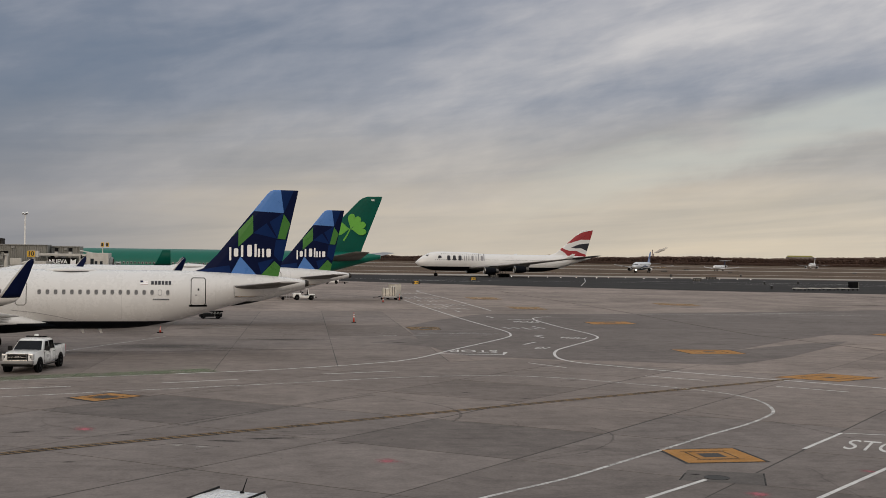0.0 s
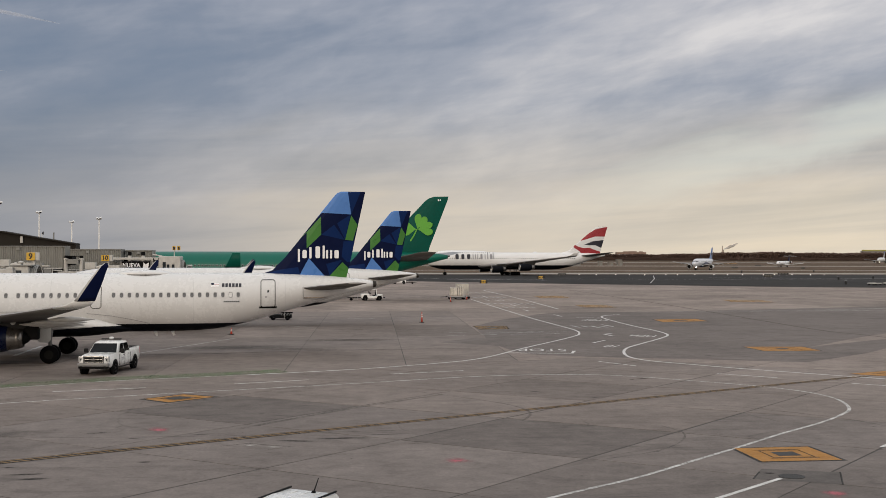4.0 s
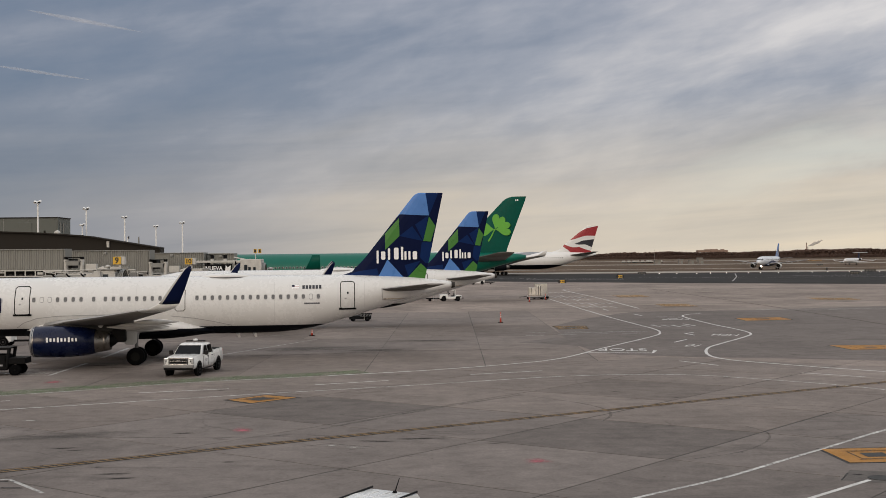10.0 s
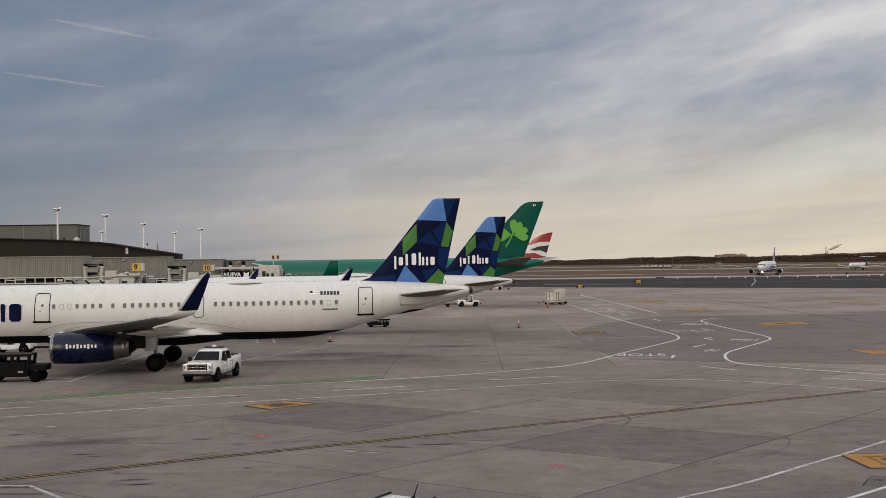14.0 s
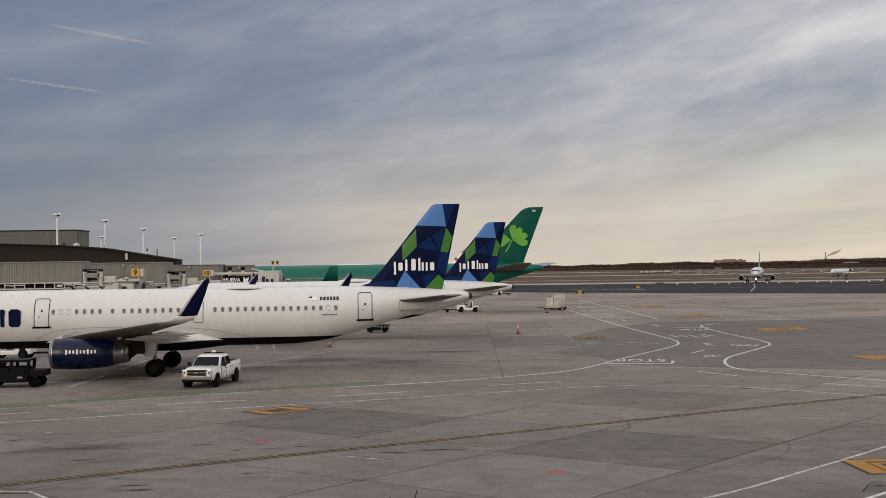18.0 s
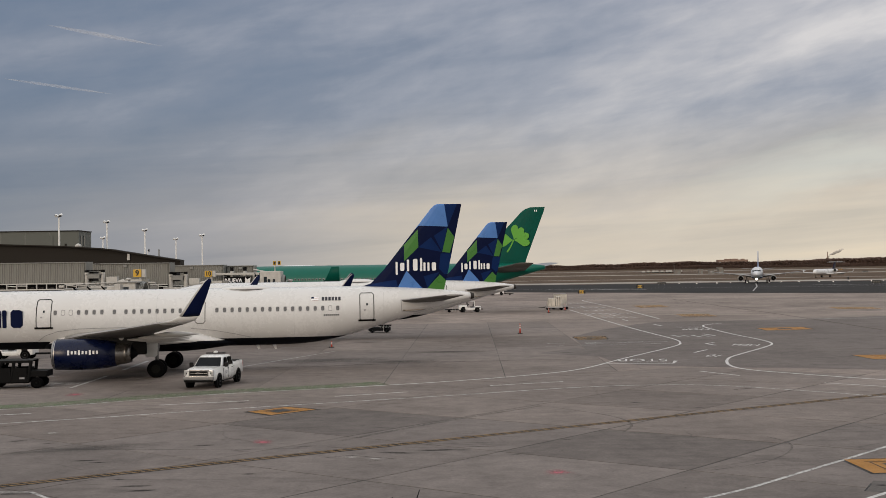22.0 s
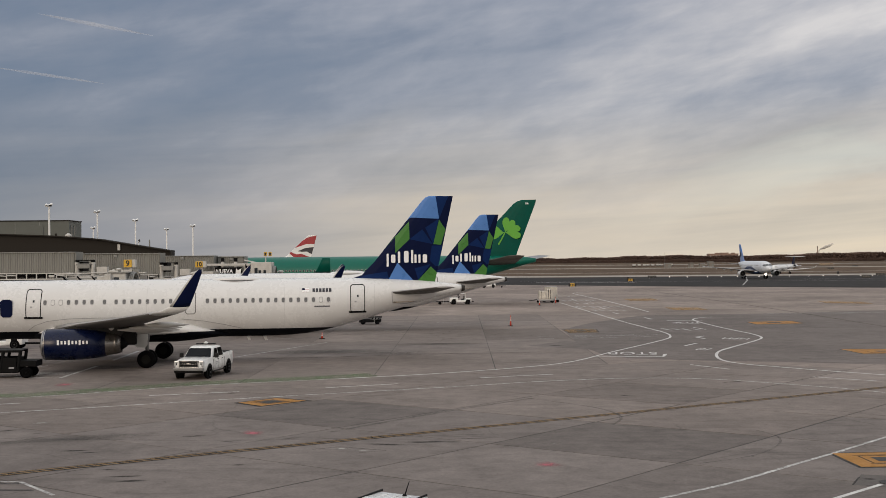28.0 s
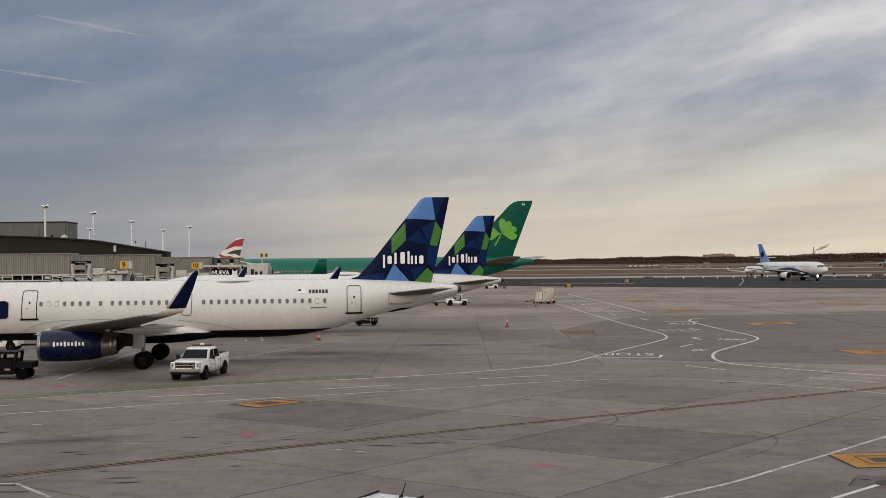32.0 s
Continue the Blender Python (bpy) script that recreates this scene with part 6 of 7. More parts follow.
def buggy(m):
    root = thing("utility_buggy", m, "black four-seat utility buggy with a cargo tray", "utility vehicle")
    part("body", body_loft([(1.75, 0.62, 0.42, 0.85), (1.5, 0.72, 0.38, 1.02), (0.9, 0.74, 0.36, 1.08), (0.7, 0.74, 0.36, 0.72), (-0.9, 0.74, 0.36, 0.72), (-1.0, 0.74, 0.45, 0.8)]), M["black"], root)
    tray = part("cargo_tray", box((1.15, 1.45, 0.42), (-1.5, 0, 1.0), bevel=0.03), M["black"], root)
    part("tray_bar", box((0.4, 0.01, 0.07), (-1.55, -0.735, 1.05)), M["grey_letter"], tray)
    part("roof", box((2.2, 1.42, 0.07), (-0.05, 0, 1.93), bevel=0.03), M["plastic"], root)
    for s in (1, -1):
        for x0, x1 in ((1.05, 0.85), (0.1, 0.1), (-0.95, -0.95)):
            part("roof_post", tube((x0, s * 0.68, 0.7), (x1 - 0.15, s * 0.66, 1.92), 0.11, None, 8), M["black"], root)
        part("roof_beam", box((2.1, 0.12, 0.16), (-0.08, s * 0.66, 1.86), bevel=0.02), M["black"], root)
        for x0, x1 in ((0.85, 0.15), (0.05, -0.85)):
            part("door", box((x0 - x1, 0.05, 1.0), ((x0 + x1) / 2, s * 0.73, 0.93), bevel=0.02), M["black"], root)
        part("side_bar", box((0.32, 0.01, 0.12), (-0.55, s * 0.762, 0.72)), M["grey_letter"], root)
        for x in (1.2, -1.45):
            road_wheel(root, x, s * 0.66, 0.38, 0.28, "gear_hub")
    for x in (0.35, -0.6):
        st_ = part("bench", box((0.5, 1.25, 0.14), (x, 0, 0.82), bevel=0.04), M["plastic"], root)
        part("bench_back", box((0.12, 1.25, 0.55), (x - 0.28, 0, 1.15), bevel=0.04), M["plastic"], st_)
    part("windscreen", box((0.02, 1.25, 0.7), (0.92, 0, 1.5)), M["glass"], root)
    return root


buggy(pose(-27.25, 72.7, 0, 0, 0, 184) @ Matrix.Diagonal((1, 1, 0.9, 1)))


def low_tractor(m, label, name="pushback_tractor"):
    root = thing(name, m, label, "aircraft tractor", "white tractors on the apron")
    part("body", body_loft([(1.75, 0.8, 0.42, 0.98), (1.6, 0.86, 0.36, 1.08), (0.5, 0.88, 0.36, 1.10), (0.42, 0.88, 0.34, 0.70), (-0.75, 0.88, 0.34, 0.70), (-0.85, 0.88, 0.34, 0.98), (-1.6, 0.88, 0.36, 0.98), (-1.75, 0.8, 0.42, 0.92)]), M["truck_white"], root)
    part("bonnet_vent", box((0.5, 1.78, 0.26), (1.1, 0, 0.76), bevel=0.02), M["black"], root)
    cab = part("cab_back", box((0.12, 1.3, 0.75), (-0.72, 0, 1.35), bevel=0.03), M["truck_white"], root)
    part("rear_window", box((0.14, 1.0, 0.4), (-0.72, 0, 1.45)), M["glass"], cab)
    part("roof", box((1.25, 1.4, 0.07), (-0.2, 0, 1.76), bevel=0.03), M["truck_white"], root)
    chair = part("driver_seat", box((0.45, 0.5, 0.16), (-0.35, 0.3, 0.82), bevel=0.04), M["black"], root)
    part("seat_back", box((0.12, 0.5, 0.5), (-0.58, 0.3, 1.08), bevel=0.04), M["black"], chair)
    part("steering_column", tube((0.4, 0.3, 1.05), (0.1, 0.3, 1.25), 0.04, 0.1, 8), M["black"], root)
    for s in (1, -1):
        part("roof_post", tube((0.45, s * 0.66, 1.05), (0.3, s * 0.64, 1.75), 0.04, None, 8), M["black"], root)
        part("side_stripe", box((0.8, 0.02, 0.12), (-1.25, s * 0.885, 0.72)), M["black"], root)
        for x in (1.15, -1.15):
            road_wheel(root, x, s * 0.80, 0.40, 0.3)
    part("hitch", box((0.5, 0.3, 0.12), (-1.95, 0, 0.45), bevel=0.03), M["black"], root)
    bar = part("tow_bar", tube((1.7, 0, 0.45), (4.2, 0, 0.45), 0.09, None, 10), M["black"], root)
    part("tow_wheel", lathe([(-0.5, 0.2), (-0.3, 0.2), (-0.3, 0.05), (0.3, 0.05), (0.3, 0.2), (0.5, 0.2)], 14, "y", (3.3, 0, 0.2)), M["rubber"], bar)
    part("tow_head", box((0.4, 0.7, 0.24), (4.2, 0, 0.5), bevel=0.04), M["machine_grey"], bar)
    part("beacon", lathe([(0, 0.1), (0.14, 0.08), (0.18, 0.02)], 10, "z", (-0.2, 0, 1.79)), M["orange"], root, "amber beacon")
    return root


low_tractor(pose(4.0, 185.0, 0, 0, 0, 187), "white low tractor parked behind the airliner's tail")
low_tractor(pose(-36.5, 97.0, 0, 0, 0, 2), "white low tractor beyond the airliner's engine", "baggage_tractor")
crawler = low_tractor(pose(14.2, 292, 0, 0, 0, -4), "white tractor creeping out from behind a tail", "service_tractor")


def belt_loader(m):
    root = thing("belt_loader", m, "low dark belt loader with small chevron plate", "belt loader")
    part("chassis", box((2.5, 1.6, 0.4), (0, 0, 0.42), bevel=0.06), M["plastic"], root)
    part("belt", box((2.7, 0.8, 0.12), (0, 0, 0.8), bevel=0.03), M["rubber"], root)
    pl = part("end_plate", box((1.0, 0.04, 0.24), (0.55, -0.84, 0.66)), M["machine_grey"], root, "grey plate with black chevrons")
    for k in range(3):
        part("chevron", prism([(0.12 + k * 0.34, 0.55), (0.26 + k * 0.34, 0.55), (0.40 + k * 0.34, 0.77), (0.26 + k * 0.34, 0.77)], 0.05), M["black"], pl, loc=(0, -0.845, 0))
    for s in (1, -1):
        for x in (0.8, -0.8):
            road_wheel(root, x, s * 0.7, 0.28, 0.2)
    return root


belt_loader(pose(-7.4, 129.6, 0, 0, 0, 2))


def cone(m, h, label):
    root = thing("traffic_cone", m, label, "traffic cone", "traffic cones on the apron")
    r = 0.105 if h > 0.8 else 0.11
    part("cone_body", lathe([(0.04, r), (h * 0.5, r * 0.55), (h * 0.96, r * 0.28), (h, r * 0.12)], 16, "z"), M["orange"], root, smooth=True)
    part("base", box((0.5, 0.5, 0.05), (0, 0, 0.025), bevel=0.015), M["black"], root)
    for k in ((0.5, 0.62), (0.72, 0.80)):
        f = lambda u: r * (1 - 0.78 * u) + 0.012
        part("band", lathe([(h * k[0], f(k[0])), (h * k[1], f(k[1]))], 16, "z", cap=False), M["reflect"], root, "white reflective band")
    return root


cone(pose(8.1, 123.4, 0), 1.15, "tall orange cone with white bands on the apron")
cone(pose(-10.5, 105.8, 0), 0.6, "small orange cone beneath the airliner's belly")
cone(pose(16.2, 178.1, 0), 0.8, "orange cone beside the cargo dollies")
cone(pose(19.6, 186.2, 0), 1.0, "orange cone before the cargo box")


def dolly(m, load, label):
    root = thing("cargo_dolly", m, label, "cargo dolly", "cargo dollies")
    part("deck", box((2.5 if load else 2.9, 2.0, 0.2), (0, 0, 0.48), bevel=0.03), M["frame_grey"] if load else M["machine_white"], root)
    part("tow_bar", tube((1.6, 0, 0.45), (2.7, 0, 0.4), 0.05, None, 8), M["plastic"], root)
    for s in (1, -1):
        for x in (1.1, -1.1):
            road_wheel(root, x, s * 0.75, 0.22, 0.16)
        part("side_rail", box((2.4, 0.05, 0.1), (0, s * 0.98, 0.6)), M["machine_white"], root)
    if load:
        part("skirt", box((2.5, 0.04, 0.3), (0, -1.0, 0.36)), M["plastic"], root)
    return root


def cargo_box(m, cover, label):
    root = thing("cargo_container", m, label, "cargo container", "cargo containers")
    part("shell", prism([(-1.0, 0.0), (0.75, 0.0), (1.0, 0.4), (1.0, 1.6), (-1.0, 1.62)], 1.5), M["canvas"] if cover else M["cargo_metal"], root)
    for x in (-0.98, 0.0, 0.98):
        part("frame_post", box((0.08, 1.56, 1.62), (x, 0, 0.81), bevel=0.01), M["alu"] if not cover else M["canvas"], root)
    part("door_panel", box((0.8, 0.05, 1.2), (0.1, -0.78, 0.8), bevel=0.02), M["canvas"], root)
    part("strap", box((0.08, 0.06, 1.6), (-0.6, -0.8, 0.8)), M["plastic"], root)
    part("top_rail", box((2.0, 1.56, 0.07), (0, 0, 1.62), bevel=0.02), M["alu"], root)
    return root


def wrapped_load(m, size, seed, label):
    """A wrapped stack of freight with a slumped, creased cover and its straps."""
    root = thing("freight_load", m, label, "freight", "freight on the dollies")
    w, d, h = size
    bm = bmesh.new()
    bmesh.ops.create_cube(bm, size=1.0)
    bmesh.ops.subdivide_edges(bm, edges=bm.edges[:], cuts=6, use_grid_fill=True)
    for v in bm.verts:
        v.co = Vector((v.co.x * w, v.co.y * d, (v.co.z + 0.5) * h))
        k = noise.noise(v.co * 1.9 + Vector((seed * 7.3, 0, 0)))
        v.co += Vector((v.co.x * 0.06, v.co.y * 0.06, (v.co.z / h) * 0.22)) * k - Vector((v.co.x, v.co.y, 0)) * 0.10 * (v.co.z / h) ** 3
    part("cover", bm, M["canvas"], root, "grubby white wrapped cover", crease=30)
    for x in (-w * 0.25, w * 0.22):
        part("strap", box((0.07, d * 1.03, h * 1.0), (x, 0, h * 0.5), bevel=0.01), M["plastic"], root)
    part("pallet", box((w * 1.04, d * 1.02, 0.14), (0, 0, 0.0), bevel=0.02), M["cargo_metal"], root)
    return root


for x, y, cover in ((18.1, 188.2, False), (19.3, 191.6, True)):
    dolly(pose(x, y, 0, 0, 0, 181), True, "flat cargo dolly loaded with freight")
cargo_box(pose(19.35, 191.6, 0.57, 0, 0, 181) @ Matrix.Diagonal((1, 1, 1.22, 1)), True, "scuffed pale container standing on a dolly")
wrapped_load(pose(17.75, 188.1, 0.64, 0, 0, 181), (1.5, 1.6, 1.25), 1, "wrapped pale freight stacked on a dolly")
wrapped_load(pose(18.75, 188.2, 0.64, 0, 0, 178), (0.7, 1.5, 1.55), 2, "tall narrow wrapped freight on a dolly")
for i in range(4):
    dolly(pose(130.9 + i * 4.7, 274.4 + i * 1.45, 0, 0, 0, 17), False, "empty white cargo dolly in a row")


def dark_cart(m):
    root = thing("covered_cart", m, "dark covered baggage cart beside the dollies", "baggage cart")
    part("box", box((2.0, 1.6, 1.7), (0, 0, 1.35), bevel=0.05), M["black"], root)
    part("frame", box((2.3, 1.7, 0.16), (0, 0, 0.46), bevel=0.03), M["frame_grey"], root)
    part("end_panel", box((0.16, 1.66, 1.5), (1.12, 0, 1.36), bevel=0.04), M["machine_grey"], root)
    for s in (1, -1):
        for x in (0.8, -0.8):
            road_wheel(root, x, s * 0.7, 0.24, 0.16)
    return root


dark_cart(pose(148.4, 280.0, 0, 0, 0, 17))


# ---- taxiway furniture ----
M["sign_yellow"] = material("sign_yellow", (0.62, 0.37, 0.03), 0.5, vary=0.08)
M["sign_black"] = material("sign_black", (0.012, 0.012, 0.012), 0.5, vary=0.1)
M["edge_light"] = glowing("taxiway_light_glow", (1.0, 0.93, 0.82), 2.2)


def taxi_sign(m, w, h, yellow, label):
    root = thing("taxiway_sign", m, label, "airfield sign", "airfield signs")
    part("panel", box((w * (0.8 if yellow else 1.0), 0.3, h), (0, 0, 0.35 + h / 2), bevel=0.04), M["sign_yellow"] if yellow else M["sign_black"], root)
    for k in range(3):
        part("letter_bar", box((w * 0.16, 0.02, h * 0.5), (-w * 0.28 + k * w * 0.28, -0.16, 0.35 + h / 2)), M["sign_black"] if yellow else M["gear_metal"], root)
    if yellow:
        for e in (-1, 1):
            part("dark_end", box((w * 0.32, 0.31, h), (e * w * 0.565, 0, 0.35 + h / 2), bevel=0.04), M["sign_black"], root)
    for x in (-w * 0.35, w * 0.35):
        part("leg", tube((x, 0, 0), (x, 0, 0.4), 0.06, None, 8), M["frame_grey"], root)
    return root


for x, y, w, h, yel in ((34.2, 285, 1.6, 0.95, True), (59.0, 345, 1.9, 0.9, True), (76.4, 402, 3.4, 0.9, False), (137.8, 364.7, 3.2, 1.3, False), (162.1, 414, 4.6, 1.0, False), (289.4, 786, 4.6, 1.0, False), (222, 640, 4.0, 1.0, False), (250, 610, 2.6, 1.0, False), (340, 640, 2.6, 1.0, False)):
    taxi_sign(pose(x, y, -0.03, 0, 0, math.degrees(math.atan2(-x, y))), w * 0.85, h * 0.8, yel, "yellow and black taxiway sign" if yel else "black taxiway sign with pale bars")
for x, y, h in ((150.1, 338.9, 0.9), (168, 353.3, 0.9), (127.8, 284.1, 0.9), (62.8, 372, 1.2), (166.0, 470, 1.2), (210.0, 500, 1.0)):
    root = thing("marker_post", pose(x, y, -0.03), "short black marker post beside the taxiway", "marker post", "marker posts")
    part("post", box((0.55, 0.3, h), (0, 0, h / 2), bevel=0.05), M["sign_black"], root)
    part("cap", box((0.6, 0.34, 0.08), (0, 0, h + 0.03), bevel=0.02), M["frame_grey"], root)


def edge_lamp(m):
    root = thing("taxiway_light", m, "small glowing white taxiway light", "taxiway light", "taxiway lights")
    part("stem", tube((0, 0, 0), (0, 0, 0.35), 0.05, None, 8), M["frame_grey"], root)
    part("lens", lathe([(0.33, 0.08), (0.40, 0.12), (0.47, 0.11), (0.52, 0.03)], 12, "z"), M["edge_light"], root)
    return root


first_lamp = edge_lamp(pose(78.1, 409, -0.03))
for i in range(1, 17):
    copy_thing(first_lamp, pose(78.1 + i * 6.1 + (1.4 if i % 3 == 0 else 0), 409 + (i % 2) * 1.2, -0.03))
for pts in ([(80.9, 300), (97.9, 358), (113, 415)],):
    marking("taxiway_line", pts, 0.35, M["paint_faint"], "painted taxiway centre line", -0.02, False)
marking("taxiway_line", [(-60, 395), (20, 366), (95, 350), (190, 330)], 0.5, M["paint_faint"], "faded taxiway edge line", -0.02)
marking("taxiway_line", [(31, 352), (60, 339)], 1.2, M["paint_white"], "white painted taxiway bar", -0.02)
marking("taxiway_line", [(120, 372), (200, 350)], 1.2, M["paint_faint"], "faded taxiway edge line", -0.02)


# ---- terminal, bridges, masts ----
M["terminal_dark"] = material("dark_brown_cladding", (0.019, 0.016, 0.013), 0.7, vary=0.2, scale=0.3, streaks=0.2, spec=0.2)
M["penthouse"] = material("olive_grey_cladding", (0.098, 0.106, 0.096), 0.6, vary=0.12, scale=0.4, streaks=0.2)
M["corrugated"] = material("beige_grey_corrugated", (0.205, 0.203, 0.186), 0.55, vary=0.12, scale=0.5, streaks=0.25)
M["mast"] = material("galvanised_mast", (0.78, 0.78, 0.77), 0.4, 0.0, vary=0.1)


def terminal():
    root = thing("terminal_building", pose(-0.55, 200, 0), "dark brown terminal with a sloping curved roof", "terminal")
    prof = [(-150, 0), (-150, 13.0), (-110, 12.85), (-77.0, 12.3), (-66, 11.85), (-58.0, 11.2), (-52.5, 10.25), (-45.6, 9.1), (-45.6, 0)]
    part("wall", prism(prof, 3.0), M["terminal_dark"], root, loc=(0, 1.5, 0))
    part("rear_wall", prism(prof[:5] + [(-66, 0)], 20.9), M["terminal_dark"], root, loc=(0, 13.5, 0))
    for (a, b), (c, d) in zip(prof[1:7], prof[2:8]):
        e = 24.4 if c <= -66 else 3.2
        bm = loft([[(a, -0.6, b - 0.02), (a, e, b - 0.02), (a, e, b + 0.18), (a, -0.6, b + 0.18)], [(c, -0.6, d - 0.02), (c, e, d - 0.02), (c, e, d + 0.18), (c, -0.6, d + 0.18)]])
        part("roof_panel", finish(bm), M["terminal_dark"], root)
    for x, z, w, h in ((-54.6, 9.9, 0.45, 1.1), (-59.5, 7.9, 0.6, 0.5), (-72, 8.6, 0.5, 0.6)):
        part("wall_box", box((w, 0.3, h), (x, -0.15, z), bevel=0.03), M["machine_white"], root)
    part("roof_pipe", tube((-49.8, 2, 9.5), (-49.8, 2, 11.2), 0.12, None, 8), M["machine_grey"], root)


terminal()


def penthouse():
    root = thing("plant_building", pose(-0.15, 245, 0), "olive grey plant building rising behind the terminal roof", "plant building")
    part("wall", box((52.0, 8.6, 16.2), (-104.1, 4.3, 8.1)), M["penthouse"], root)
    part("parapet", box((52.3, 8.9, 0.22), (-104.1, 4.3, 16.31), bevel=0.04), M["terminal_dark"], root)
    for x, w, h, mt in ((-108.5, 3.6, 3.0, "machine_white"), (-103.0, 2.9, 3.1, "terminal_dark"), (-85.0, 2.8, 2.8, "penthouse"), (-97.0, 0.8, 1.3, "machine_white"), (-80.9, 0.4, 1.1, "terminal_dark")):
        part("louvre", box((w, 0.16, h), (x, -0.06, 13.9 if h > 1.5 else 14.7 if w > 0.5 else 13.0), bevel=0.03), M[mt], root)
    for y in (1.6, 3.6):
        part("slot_window", box((0.1, 0.6, 2.2), (-78.06, y, 14.2)), M["glass"], root)
    for x in range(9):
        part("panel_seam", box((0.08, 0.04, 9.0), (-126 + x * 5.2, -0.02, 11.5)), M["machine_grey"], root)


penthouse()


def corrugated_wall(x0, x1, z0, z1, pitch=0.30, deep=0.07):
    bm = bmesh.new()
    n = int((x1 - x0) / pitch)
    prev = None
    for i in range(n * 4 + 1):
        x = x0 + (x1 - x0) * i / (n * 4)
        y = -deep if i % 4 in (0, 1) else 0.0
        cur = (bm.verts.new((x, y, z0)), bm.verts.new((x, y, z1)))
        if prev:
            bm.faces.new((prev[0], cur[0], cur[1], prev[1]))
        prev = cur
    bm.normal_update()
    return bm


def bridge(y, x0, x1, z0, z1, end, sign, label):
    """A fixed boarding bridge clad in corrugated metal, on columns, with its machinery below."""
    root = thing("boarding_bridge", pose(0, y, 0), label, "boarding bridge", "boarding bridges")
    part("tunnel", box((x1 - x0, 3.0, z1 - z0), ((x0 + x1) / 2, 1.56, (z0 + z1) / 2)), M["corrugated"], root)
    part("cladding", corrugated_wall(x0, x1 - 0.05, z0, z1), M["corrugated"], root, "ribbed beige metal cladding")
    part("roof_trim", box((x1 - x0 + 0.2, 3.4, 0.12), ((x0 + x1) / 2, 1.5, z1 + 0.06), bevel=0.03), M["machine_grey"], root)
    part("end_wall", box((0.12, 3.1, z1 - z0 - 0.02), (x1 + 0.06, 1.5, (z0 + z1) / 2), bevel=0.02), M["corrugated"], root)
    part("vent", box((0.5, 0.2, 0.35), (x0 + (x1 - x0) * 0.52, -0.15, z1 - 0.3), bevel=0.03), M["machine_grey"], root)
    for x in (x0 + 2, (x0 + x1) / 2, x1 - 0.6):
        part("column", tube((x, 1.5, 0), (x, 1.5, z0 + 0.05), 0.35, None, 14), M["machine_white"], root)
    part("service_beam", box((x1 - x0 - 0.2, 0.3, 0.16), ((x0 + x1) / 2, -0.4, z0 - 0.10), bevel=0.03), M["machine_white"], root)
    part("lower_beam", box((x1 - x0 - 2, 0.3, 0.16), ((x0 + x1) / 2, -0.8, z0 - 0.85), bevel=0.03), M["machine_white"], root)
    # black strip paints in the shade of the gap below the tunnel
    part("dark_soffit", box((x1 - x0 - 0.6, 0.2, 0.5), ((x0 + x1) / 2, 0.6, z0 - 0.3)), M["black"], root)
    x = x0 + 1.0
    rnd = random.Random(int(y))
    while x < x1 - 0.8:
        part("hanger", box((0.12, 0.12, 0.7), (x, -0.8, z0 - 0.45)), M["machine_white"], root)
        kind = rnd.random()
        if kind < 0.3:
            part("hose", tube((x + 0.2, -0.85, z0 - 0.75), (x + 0.8, -0.85, z0 - 0.25), 0.08, None, 8), M["rubber"], root, "black hose loop")
            part("hose", tube((x + 0.8, -0.85, z0 - 0.25), (x + 1.2, -0.85, z0 - 0.8), 0.08, None, 8), M["rubber"], root, "black hose loop")
        elif kind < 0.62:
            part("service_box", box((rnd.uniform(0.5, 1.1), 0.4, rnd.uniform(0.3, 0.55)), (x + 0.65, -0.75, z0 - 0.48), bevel=0.03), M["machine_white"] if rnd.random() < 0.7 else M["machine_grey"], root)
        else:
            part("pipe", tube((x, -0.7, z0 - 0.35), (x + 1.3, -0.7, z0 - 0.35 - rnd.uniform(0, 0.15)), 0.07, None, 8), M["machine_white"], root)
        x += 1.3
    # telescopic section, cab drive and machinery beyond the fixed end
    # black block paints the dark inside of the mouth
    part("tunnel_mouth", box((0.9, 2.4, 1.25), (x1 + 0.55, 1.5, (z0 + z1) / 2 - 0.5), bevel=0.04), M["black"], root)
    for i, (dx, h, r) in enumerate(((0.2, 1.3, 0.30), (2.3, 1.3, 0.27))):
        cyl = part("lift_column", lathe([(z0 - 1.1, r), (z0 + h - 0.3, r), (z0 + h - 0.28, r * 1.1), (z0 + h, r * 1.1)], 16, "z", (x1 + dx, 0.2, 0)), M["machine_white"], root, "white lift column with a dark cap")
        part("column_cap", lathe([(z0 + h, r * 0.98), (z0 + h + 0.34, r * 0.98)], 16, "z", (x1 + dx, 0.2, 0)), M["black"], cyl)
    for dx, w, h, z, mt in ((1.2, 1.6, 0.5, 0.5, "machine_grey"), (1.2, 1.7, 0.12, 1.5, "black"), (1.2, 2.0, 0.14, 1.0, "machine_grey"), (3.6, 1.4, 0.9, -0.2, "machine_white"), (5.2, 1.0, 0.5, -0.3, "machine_white"), (6.8, 1.5, 1.0, -0.7, "machine_white"), (8.0, 0.8, 1.0, -0.7, "machine_grey"), (2.2, 6.0, 0.22, -0.75, "machine_white"), (6.5, 5.5, 0.16, -0.2, "machine_white")):
        if x1 + dx + w / 2 < end:
            part("machinery", box((w, 0.8, h), (x1 + dx, 0.1, z0 + z + h / 2), bevel=0.04), M[mt], root)
    part("crank_wheel", lathe([(-0.1, 0.3), (0.1, 0.3)], 18, "y", (x1 + 2.9, -0.5, z0 - 0.9)), M["rubber"], root)
